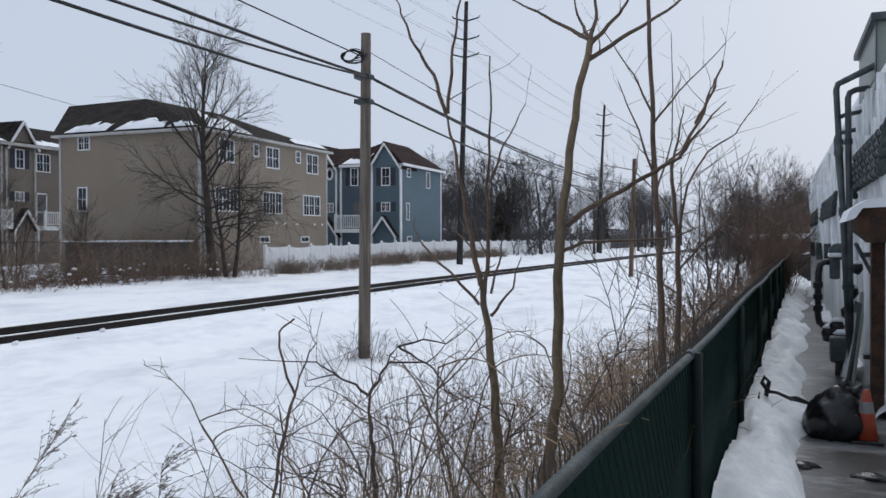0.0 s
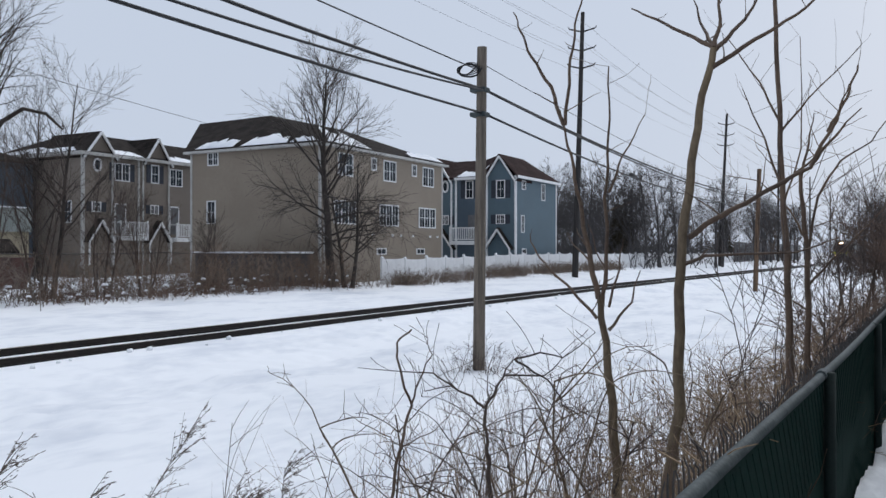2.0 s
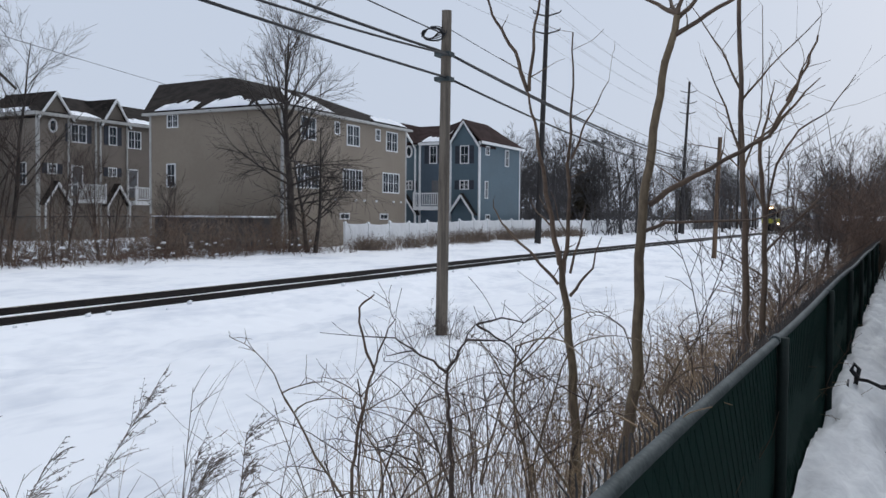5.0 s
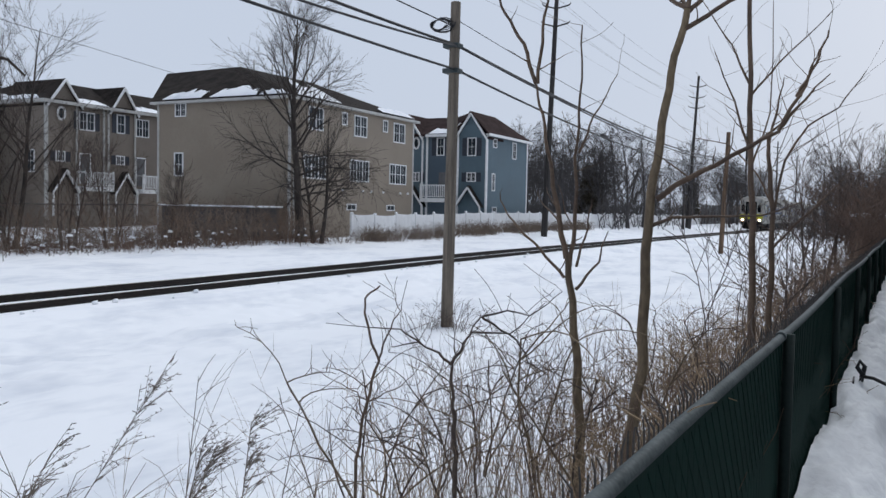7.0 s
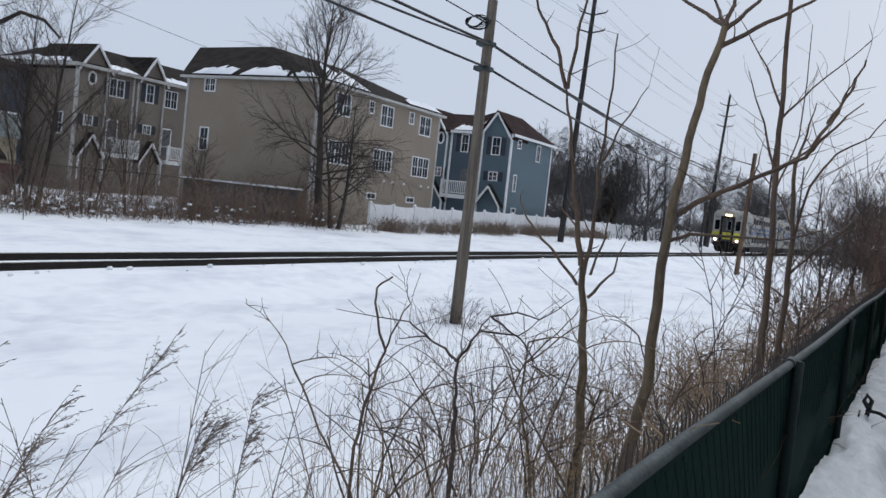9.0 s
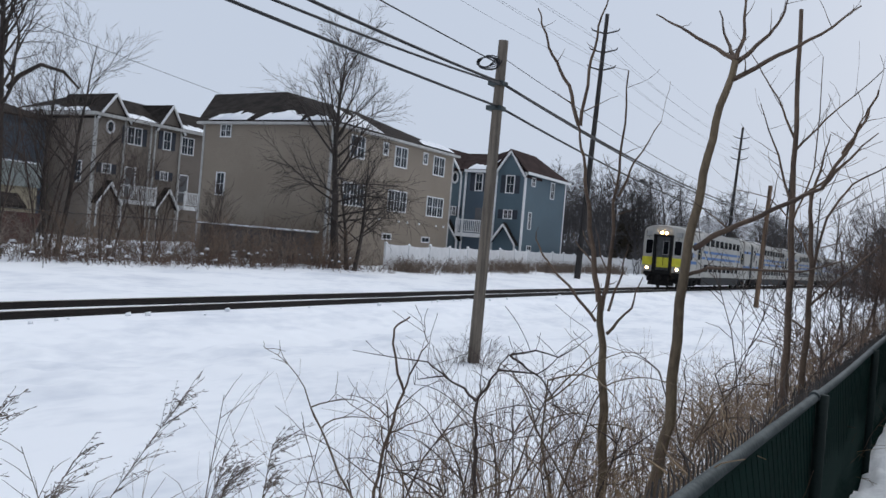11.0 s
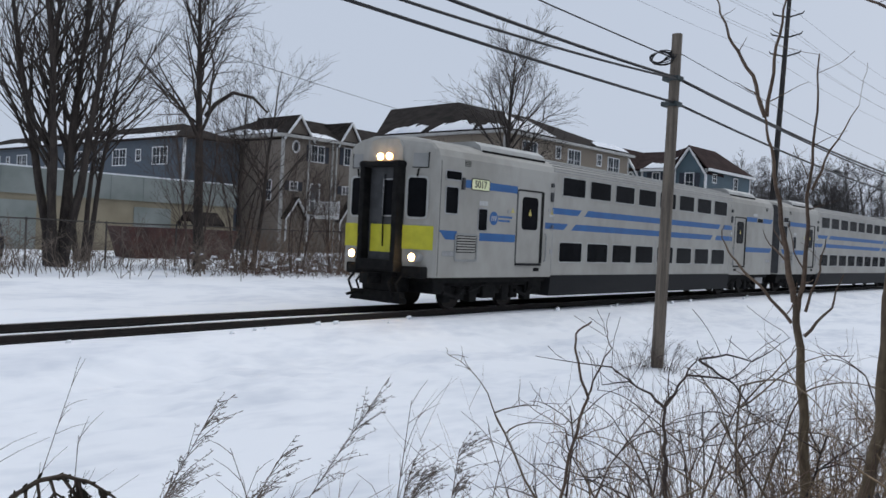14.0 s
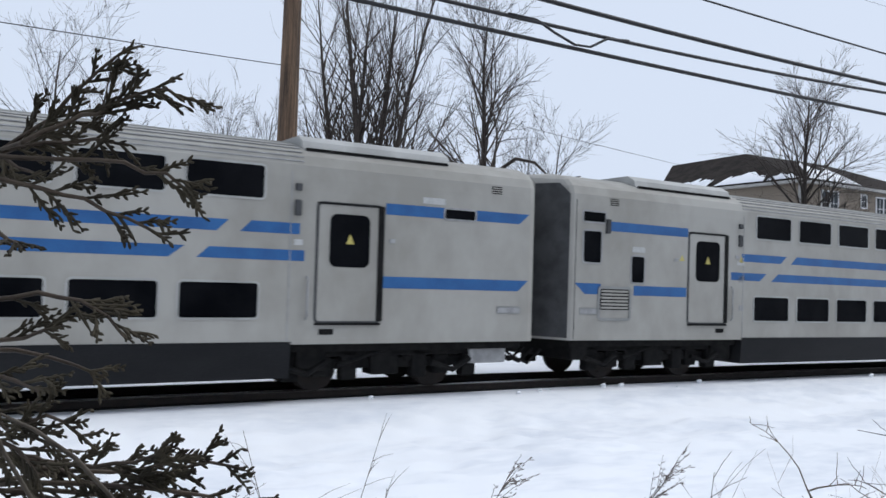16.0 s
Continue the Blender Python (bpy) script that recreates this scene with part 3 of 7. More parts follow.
            for k in range(3):
                side_part("slat", box(SIDE + 0.003, SIDE + 0.012, y, y + 0.24, 3.95 + 0.045 * k, 3.97 + 0.045 * k), CAR_SILVER, gr, "", sgn)
        for y in (0.75, 24.5):
            hd = side_part("grab_recess", outline_frame(y, y + 0.55, 1.53, 1.64, 0.01, 0.02, SIDE - 0.001, SIDE + 0.01), CAR_GREY, car, "recessed grab step", sgn)
            side_part("recess", box(SIDE - 0.001, SIDE + 0.003, y, y + 0.55, 1.53, 1.64), TRIM_GREY, hd, "", sgn)
        for y, z0, z1 in ((5.82, 3.68, 3.80), (5.82, 3.24, 3.52), (20.15, 3.66, 3.79), (20.15, 3.22, 3.50), (1.48, 3.3, 3.62)):
            side_part("marker_lamp", box(SIDE - 0.01, SIDE + 0.06, y - 0.06, y + 0.06, z0, z1, None, 0.02), RUBBER, car, "small unlit marker lamp", sgn)
        side_part("grab_rail", tube([(SIDE, 5.53, 1.42), (SIDE + 0.06, 5.53, 1.47), (SIDE + 0.06, 5.53, 2.2), (SIDE, 5.53, 2.25)], 0.02, 6), TRIM_GREY, car, "vertical grab rail", sgn)
        side_part("grab_rail", tube([(SIDE, 20.36, 1.4), (SIDE + 0.06, 20.36, 1.45), (SIDE + 0.06, 20.36, 2.1), (SIDE, 20.36, 2.15)], 0.02, 6), TRIM_GREY, car, "vertical grab rail", sgn)
        for y in (5.0, 20.62):
            side_part("step_light", box(SIDE - 0.01, SIDE + 0.012, y, y + 0.28, 1.12, 1.22), CAR_BLACK, car, "small black step light", sgn)
        side_part("hazard_sticker", prism([(3.74, 2.80), (3.90, 2.80), (3.82, 2.94)], "x", SIDE, SIDE + 0.004), HAZARD, car, "yellow warning triangle", sgn)
        side_part("hazard_sticker", prism([(6.0 - 0.2, 2.84), (6.0 - 0.02, 2.84), (6.0 - 0.11, 3.0)], "x", SIDE, SIDE + 0.004), HAZARD, car, "yellow warning triangle", sgn)
        # round emblem with an oblique mark and two bars for the unreadable name
        if cab:
            em = side_part("emblem", prism([(2.92 + 0.19 * math.cos(a), 2.60 + 0.19 * math.sin(a)) for a in (2 * math.pi * k / 24 for k in range(24))], "x", SIDE - 0.001, SIDE + 0.004), CAR_BLUE, car, "round blue emblem", sgn)
            for k in range(3):
                side_part("emblem_mark", prism([(2.79 + 0.09 * k, 2.53), (2.83 + 0.09 * k, 2.53), (2.86 + 0.09 * k, 2.67), (2.82 + 0.09 * k, 2.67)], "x", SIDE + 0.004, SIDE + 0.006), STICKER, em, "", sgn)
            for z, w in ((2.63, 0.66), (2.52, 0.55)):
                side_part("name_bar", box(SIDE - 0.001, SIDE + 0.004, 3.14, 3.14 + w, z, z + 0.055), CAR_BLUE, car, "bar of small blue writing", sgn)
        side_part("notice", box(SIDE - 0.001, SIDE + 0.004, 2.24, 2.62, 2.93, 3.05), STICKER, car, "small white notice", sgn)
        for y, z in ((3.62, 2.82), (5.72, 2.98), (22.05, 2.86)):
            side_part("key_switch", box(SIDE - 0.005, SIDE + 0.02, y - 0.06, y + 0.06, z - 0.04, z + 0.04, None, 0.01), TRIM_GREY, car, "small grey switch cover", sgn)
        for y, z, w, h in ((5.74, 2.78, 0.26, 0.09), (5.80, 2.36, 0.22, 0.16), (5.82, 1.66, 0.18, 0.13), (22.7, 3.62, 0.5, 0.12), (20.1, 2.70, 0.16, 0.10)):
            side_part("notice", box(SIDE - 0.001, SIDE + 0.004, y, y + w, z, z + h), STICKER if h < 0.125 else TRIM_GREY, car, "small pale notice", sgn)
        for y in (0.575, 5.95, 20.02):
            side_part("panel_seam", box(SIDE - 0.001, SIDE + 0.005, y, y + 0.018, 0.98, 4.0), RUBBER if y < 1 else TRIM_GREY, car, "vertical panel seam", sgn)
        side_part("panel_seam", box(SIDE - 0.001, SIDE + 0.006, 12.95, 12.98, 1.02, 2.25), TRIM_GREY, car, "vertical panel seam", sgn)

    both_sides(dress)
    sets = bogie(car, 3.27) + bogie(car, 22.13)
    # dark sheets over the end face put the shade between the cars into colour
    if not cab:
        for sgn in (1, -1):
            nose_piece(car, "end_shade_panel", [(0.0, 1.0), (0.86, 1.0), (0.86, 4.1), (0.6, 4.35), (0.0, 4.35)], 0.002, 0.010, RUBBER, sgn, "dark grey end face with the gap's shade in its colour")
    # the end that leads: a gangway in a black surround between two windows
    if cab:
        for sgn in (1, -1):
            a, b = (0.52, 0.70) if sgn > 0 else (-0.70, -0.52)
            part("gangway_post", box(a, b, -0.22, 0.14, 1.15, 3.95, None, 0.05), CAR_BLACK, car, "black gangway fender")
            nose_piece(car, "nose_panel", [(0.0, 1.66), (0.84, 1.66), (0.84, 2.28), (0.0, 2.28)], 0.003, 0.010, CAR_YELLOW, sgn, "yellow nose panel")
            wpane = nose_piece(car, "cab_window", round_rect(0.11, 0.62, 2.50, 3.52, 0.09), 0.002, 0.012, CAR_GLASS, sgn, "dark cab windscreen")
            ring_in, ring_out = round_rect(0.11, 0.62, 2.50, 3.52, 0.09), round_rect(0.055, 0.675, 2.445, 3.575, 0.14)
            fr = bmesh.new()
            loops = [[fr.verts.new(nose_point(u, z, d, sgn)) for u, z in loop] for loop, d in ((ring_in, 0.004), (ring_in, 0.022), (ring_out, 0.022), (ring_out, 0.004))]
            for qa, qb in ((0, 1), (1, 2), (2, 3)):
                for k in range(len(ring_in)):
                    fr.faces.new((loops[qa][k], loops[qa][(k + 1) % len(ring_in)], loops[qb][(k + 1) % len(ring_in)], loops[qb][k]))
            bmesh.ops.recalc_face_normals(fr, faces=fr.faces)
            part("window_frame", fr, CAR_ROOF, wpane, "pale window frame")
            part("wiper", tube([nose_point(0.35, 3.55, 0.03, sgn), nose_point(0.38, 3.75, 0.04, sgn)], 0.022, 6), CAR_BLACK, wpane, "black wiper arm")
            lamp = part("ditch_light", tube([(sgn * 1.10, -0.02, 1.46), (sgn * 1.10, 0.10, 1.46)], 0.07, 16), LAMP_LOW, car, "lit warm lower headlight")
            part("reflector_glare", tube([(sgn * 1.10, -0.005, 1.46), (sgn * 1.10, 0.10, 1.46)], 0.105, 18), LAMP_GLARE, lamp, "reflector disc that glows for the lamp's glare")
            part("lamp_housing", tube([(sgn * 1.10, 0.02, 1.46), (sgn * 1.10, 0.35, 1.46)], [0.13, 0.13], 14), TRIM_GREY, lamp, "grey lamp housing")
            hl = part("headlight", tube([(sgn * 0.17, -0.035, 4.07), (sgn * 0.17, 0.0, 4.07)], 0.06, 16), LAMP, car, "lit warm headlight")
            part("reflector_glare", tube([(sgn * 0.17, -0.02, 4.07), (sgn * 0.17, 0.3, 4.07)], 0.088, 18), LAMP_GLARE, hl, "reflector disc that glows for the lamp's glare")
            nose_piece(car, "lamp_box", [(0.22, 3.80), (0.62, 3.80), (0.62, 4.16), (0.22, 4.16)], -0.06, 0.010, CAR_GREY, sgn, "blank grey lamp box")
            nose_piece(car, "lamp_box_edge", [(0.20, 3.775), (0.645, 3.775), (0.645, 3.80), (0.20, 3.80)], -0.06, 0.014, CAR_BLACK, sgn, "black edge")
            nose_piece(car, "lamp_box_edge", [(0.62, 3.80), (0.645, 3.80), (0.645, 4.18), (0.62, 4.18)], -0.06, 0.014, CAR_BLACK, sgn, "black edge")
        part("gangway_hood", box(-0.72, 0.72, -0.24, 0.14, 3.78, 3.93, None, 0.05), CAR_BLACK, car, "black gangway hood")
        part("gangway_sill", box(-0.72, 0.72, -0.24, 0.14, 1.05, 1.35, None, 0.05), CAR_BLACK, car, "black gangway sill")
        gate = part("end_door", box(-0.50, 0.50, 0.03, 0.12, 1.35, 3.84), RUBBER, car, "grey end door")
        pane = part("door_window", box(0.02, 0.38, 0.012, 0.05, 2.52, 3.45), CAR_GLASS, gate, "narrow end-door window")
        for bx0, bx1, bz0, bz1 in ((-0.015, 0.02, 2.485, 3.485), (0.38, 0.415, 2.485, 3.485), (0.02, 0.38, 3.45, 3.485), (0.02, 0.38, 2.485, 2.52)):
            part("window_frame", box(bx0, bx1, 0.006, 0.04, bz0, bz1), TRIM_GREY, pane, "grey metal window frame")
        part("door_panel", box(-0.42, 0.44, 0.018, 0.04, 1.55, 2.28), CAR_YELLOW, gate, "yellow lower door panel")
        part("door_handle", tube([(0.05, 0.0, 1.7), (0.05, -0.02, 2.4), (0.05, 0.0, 3.6)], 0.02, 6), CAR_BLACK, gate, "dark vertical rod")
        part("headlight_pod", prism([(-0.62, 3.92), (0.62, 3.92), (0.62, 4.3), (0.45, 4.52), (-0.45, 4.52), (-0.62, 4.3)], "y", 0.03, 0.6), CAR_SILVER, car, "silver headlight pod")
        pilot = bmesh.new()
        box(-1.35, 1.35, 0.05, 0.4, 0.92, 1.22, pilot, 0.05)
        prism([(-0.95, 0.24), (0.95, 0.24), (0.85, 0.52), (-0.85, 0.52)], "y", -0.14, 0.08, pilot)
        box(-0.55, 0.55, -0.1, 0.6, 0.5, 1.1, pilot, 0.06)
        box(-0.16, 0.16, -0.6, 0.2, 0.72, 1.0, pilot, 0.05)
        for q in (-0.9, -0.6, 0.55, 0.85):
            tube([(q, 0.0, 1.0), (q, -0.25, 0.75), (q + 0.1, -0.2, 0.45), (q + 0.15, 0.0, 0.35)], 0.035, 6, pilot)
        tube([(-0.7, -0.5, 0.38), (-0.3, -0.2, 0.55)], 0.04, 6, pilot)
        part("pilot", pilot, CAR_BLACK, car, "black snow-dusted pilot, coupler and hoses")
        plate = part("fleet_sign", prism(round_rect(1.86, 2.64, 3.34, 3.62, 0.05), "x", SIDE + 0.004, SIDE + 0.012), PLATE, car, "pale yellow plate with black numerals")
        part("plate_rim", outline_frame(1.86, 2.64, 3.34, 3.62, 0.05, 0.02, SIDE + 0.002, SIDE + 0.016), CAR_BLACK, plate, "black rim")
        num = text_mesh("5017", 0.27, "number")
        part("number", num, INK, plate, "black numerals", m=Matrix.Translation((SIDE + 0.014, 2.25, 3.48)) @ Euler((radians(90), 0, radians(90))).to_matrix().to_4x4())
    return car, sets


first_car, sets_a = build_car(True)
second_car, sets_b = build_car(False)
CARS = [first_car, second_car] + [copy_thing(second_car, pose(0, 0, 0)) for _ in range(5)]


# ---- poles and wires ----
def wood_pole(name, x, y, top, r0, r1, mat, label, lean=(0, 0)):
    z = ground_z(x, y) - 0.3
    pole = thing(name, pose(x, y, z), label, "utility pole")
    h = top - z
    bm = bmesh.new()
    tube([(lean[0] * k / 8, lean[1] * k / 8, h * k / 8) for k in range(9)], [r0 + (r1 - r0) * k / 8 for k in range(9)], 14, bm)
    part("shaft", bm, mat, pole, smooth=False)
    return pole, h


def cable(name, a, b, sag, r, mat, label, steps=24, sides=6):
    a, b = Vector(a), Vector(b)
    pts = [a.lerp(b, k / steps) - Vector((0, 0, sag * 4 * (k / steps) * (1 - k / steps))) for k in range(steps + 1)]
    return solo(name, tube(pts, r, sides), mat, label, "cable", "overhead lines", smooth=True)


POLE_A, POLE_B, POLE_0 = (-8.26, 16.36), (-9.06, 57.0), (-7.95, -2.6)
pole_a, h_a = wood_pole("utility_pole", *POLE_A, 6.50, 0.135, 0.105, POLE_WOOD, "weathered grey wooden utility pole standing in the snow field", (0.07, 0.0))
coil = bmesh.new()
for k in range(7):
    c, r = Vector((-0.27 + 0.02 * k, -0.12, 6.02 - ground_z(*POLE_A) + 0.3)), 0.10 + 0.008 * k
    tube([c + Vector((1.9 * r * math.cos(q), 0.05 * math.sin(3 * q + k), r * math.sin(q) + 0.02 * math.sin(k))) for q in (2 * math.pi * j / 14 for j in range(15))], 0.012, 5, coil)
part("cable_coil", coil, CABLE, pole_a, "coil of spare black cable")
for z in (5.05, 5.58):
    part("cable_clamp", box(-0.16, 0.20, -0.14, 0.14, z - 0.05 - ground_z(*POLE_A) + 0.3, z + 0.05 - ground_z(*POLE_A) + 0.3, None, 0.02), GALV, pole_a, "galvanised cable clamp")
pole_b, h_b = wood_pole("utility_pole", *POLE_B, 7.4, 0.16, 0.13, POLE_RED, "reddish-brown wooden utility pole beside the bushes", (0.25, 0))
pole_0, h_0 = wood_pole("utility_pole", *POLE_0, 7.0, 0.14, 0.11, POLE_WOOD, "weathered grey wooden utility pole standing in the snow field")
for z, zb, z0, r, dx, sag_b, sag_0 in ((5.60, 5.70, 5.72, 0.030, 0.1, 0.48, 0.22), (5.56, 5.55, 5.32, 0.024, 0.16, 0.52, 0.285), (5.08, 5.10, 5.02, 0.027, 0.1, 0.56, 0.09)):
    cable("overhead_cable", (POLE_A[0] + dx, POLE_A[1], z), (POLE_B[0] + dx, POLE_B[1], zb), sag_b, r, CABLE, "thick black telephone cable between the poles")
    cable("overhead_cable", (POLE_A[0] + dx, POLE_A[1], z), (POLE_0[0] + dx, POLE_0[1], z0), sag_0, r, CABLE, "thick black telephone cable between the poles")
    cable("overhead_cable", (POLE_B[0] + dx, POLE_B[1], zb), (-10.0, 100.0, zb + 0.1), 0.5, r, CABLE, "thick black telephone cable between the poles")
cable("overhead_wire", (POLE_A[0] + 0.02, POLE_A[1], 6.0), (POLE_0[0] + 0.1, POLE_0[1], 6.2), 0.075, 0.014, CABLE, "thin black service wire")
cable("overhead_wire", (POLE_A[0] + 0.1, POLE_A[1], 6.13), (POLE_B[0], POLE_B[1], 6.0), 0.45, 0.008, CABLE, "thin black service wire")
cable("overhead_wire", (POLE_B[0], POLE_B[1], 6.0), (-10.0, 100.0, 6.2), 0.4, 0.008, CABLE, "thin black service wire")
tie = tube([(-7.9, 5.2, 5.16), (-7.92, 5.6, 5.17), (-7.9, 5.85, 5.06), (-7.9, 6.15, 4.97), (-7.92, 6.4, 4.99), (-7.9, 6.65, 5.13), (-7.92, 7.0, 5.17)], 0.016, 6)
solo("cable_tie_loop", tie, CABLE, "black loop of cable tying two lines together", "cable", "overhead lines", smooth=True)
splice = solo("cable_splice", tube([(-8.73, 28.9, 4.78), (-8.74, 29.1, 4.79), (-8.75, 29.6, 4.77), (-8.755, 29.8, 4.78)], [0.03, 0.085, 0.085, 0.03], 10), CABLE, "black splice case on a telephone cable", "splice case", "overhead lines", smooth=True)

LINE_X, LINE_Z = -22.2, (18.6, 17.2, 15.9)
LINE_Y = (-44.0, 7.68, 59.8, 112.5, 165.0, 217.0, 270.0)


def transmission_pole(k, y):
    big = k == 1
    x = LINE_X
    pole, h = wood_pole("transmission_pole", x, y, 19.8, 0.31 if big else 0.24, 0.17 if big else 0.14, POLE_RED if big else POLE_DARK,
                        "thick brown wooden power pole with a small red sign" if big else "tall dark power pole with three short crossarms",
                        (0.6 if k == 2 else 0.9 if k == 3 else 0, 0))
    base = ground_z(x, y) - 0.3
    dx = 0.6 if k == 2 else 0.9 if k == 3 else 0
    for z in LINE_Z:
        bm = bmesh.new()
        c = dx * (z - base) / h
        for sgn in (1, -1):
            tube([(c, 0, z - base - 0.25), (c + sgn * 0.9, 0.25 * sgn, z - base), (c + sgn * 1.0, 0.27 * sgn, z - base + 0.16)], [0.06, 0.05, 0.035], 6, bm)
        part("crossarm", bm, POLE_DARK, pole, "short upswept crossarm")
    if big:
        part("warning_sign", box(0.26, 0.28, -0.46, -0.14, 2.35, 2.62), RED_SIGN, pole, "small red and white sign",
             m=Matrix.Rotation(radians(-52), 4, "Z") @ Matrix.Translation((0.10, 0.30, 0)))
    return pole


for k, y in enumerate(LINE_Y):
    transmission_pole(k, y)
for k in range(len(LINE_Y) - 1):
    for z in LINE_Z:
        for sgn in (1, -1):
            cable("power_line", (LINE_X + sgn, LINE_Y[k], z + 0.16), (LINE_X + sgn, LINE_Y[k + 1], z + 0.16), 0.7, 0.009, WIRE, "thin grey power line", 16, 4)
cable("service_wire", (LINE_X, 7.8, 7.9), (-41.0, 41.6, 10.55), 0.06, 0.014, CABLE, "thin dark wire to the tan house")
cable("service_wire", (LINE_X, 7.8, 7.9), (-21.0, -44.0, 9.0), 0.6, 0.014, CABLE, "thin dark wire to the tan house")


# ---- houses ----
def house_window(house, plane, at, u0, u1, z0, z1, cols=2, rows=2, shutters=False, name="window", oval=False):
    """A framed sash window on the wall plane 'x' (faces +x) or 'y' (faces -y) at that coordinate."""
    def place(bm):
        if plane == "y":
            for v in bm.verts:
                v.co = Vector((v.co.y, at - (v.co.x - at), v.co.z))
            bmesh.ops.reverse_faces(bm, faces=bm.faces)
        bmesh.ops.recalc_face_normals(bm, faces=bm.faces)
        return bm
    if oval:
        cu, cz, ru, rz = (u0 + u1) / 2, (z0 + z1) / 2, (u1 - u0) / 2, (z1 - z0) / 2
        el = [(cu + ru * math.cos(a), cz + rz * math.sin(a)) for a in (2 * math.pi * k / 20 for k in range(20))]
        win = part(name, place(prism(el, "x", at - 0.05, at + 0.02)), WIN_GLASS, house, "oval window with a white surround")
        ring = bmesh.new()
        tube([(at + 0.03, cu + (ru + 0.05) * math.cos(a), cz + (rz + 0.05) * math.sin(a)) for a in (2 * math.pi * k / 20 for k in range(21))], 0.075, 6, ring)
        part("window_frame", place(ring), WHITE, win)
        return
    win = part(name, place(box(at - 0.06, at + 0.015, u0, u1, z0, z1)), WIN_GLASS, house, "dark sash window in a white frame")
    fr = bmesh.new()
    w = 0.07
    for a, b, c, d in ((u0 - w, u0, z0 - w, z1 + w), (u1, u1 + w, z0 - w, z1 + w), (u0, u1, z1, z1 + w), (u0, u1, z0 - w, z0)):
        box(at - 0.02, at + 0.06, a, b, c, d, fr)
    for k in range(1, cols):
        u = u0 + (u1 - u0) * k / cols
        thick = 0.035 if cols <= 2 or k * 2 == cols or cols == 3 else 0.022
        box(at, at + 0.045, u - thick, u + thick, z0, z1, fr)
    part("window_frame", place(fr), WHITE, win)
    for k in range(1, rows):
        z = z0 + (z1 - z0) * k / rows
        part("glazing_bar", place(box(at, at + 0.04, u0, u1, z - 0.016, z + 0.016)), WHITE, win)
    for c in range(cols):
        a, b = u0 + (u1 - u0) * c / cols, u0 + (u1 - u0) * (c + 1) / cols
        part("glazing_bar", place(box(at, at + 0.034, (a + b) / 2 - 0.007, (a + b) / 2 + 0.007, z0, z1)), WHITE, win)
    if shutters:
        for a, b in ((u0 - w - 0.42, u0 - w - 0.04), (u1 + w + 0.04, u1 + w + 0.42)):
            part("shutter", place(box(at - 0.01, at + 0.05, a, b, z0 - 0.05, z1 + 0.05)), SHUTTER, house, "dark louvred shutter")


def snow_patch(house, corners, seed, name="roof_snow"):
    """A ragged sheet of snow that lies 5 cm thick on a roof slope; corners: eave left, eave right, upper right, upper left."""
    rnd = random.Random(seed)
    a, b, c, d = (Vector(p) for p in corners)
    bm = bmesh.new()
    n, rows = 14, 5
    up = (b - a).cross(d - a).normalized()
    up = up if up.z > 0 else -up
    grid = []
    for i in range(n + 1):
        u = i / n
        reach = min(1.0, 0.45 + 0.75 * abs(noise.noise((u * 3.1 + seed, seed * 1.7, 0))) + rnd.uniform(-0.08, 0.12))
        col = []
        for j in range(rows + 1):
            v = j / rows * reach
            p = a.lerp(b, u).lerp(d.lerp(c, u), v)
            col.append(bm.verts.new(p + up * (0.07 * (1 if 0 < j < rows else 0.15) * (0.2 if i in (0, n) else 1))))
        grid.append(col)
    for i in range(n):
        for j in range(rows):
            bm.faces.new((grid[i][j], grid[i + 1][j], grid[i + 1][j + 1], grid[i][j + 1]))
    part(name, bm, SNOW, house, "patch of melting snow", smooth=True)


def roof_mesh(faces, thick=0.14):
    """Roof slopes as thick slabs: each face is a list of corner points."""
    bm = bmesh.new()
    cache = {}

    def vert(p, dz):
        key = (round(p[0], 3), round(p[1], 3), round(p[2] + dz, 3))
        if key not in cache:
            cache[key] = bm.verts.new(key)
        return cache[key]
    for f in faces:
        bm.faces.new([vert(p, 0) for p in f])
        bm.faces.new([vert(p, -thick) for p in reversed(f)])
        for p, q in zip(f, f[1:] + f[:1]):
            try:
                bm.faces.new((vert(p, 0), vert(p, -thick), vert(q, -thick), vert(q, 0)))
            except ValueError:
                pass
    bmesh.ops.recalc_face_normals(bm, faces=bm.faces)
    return bm


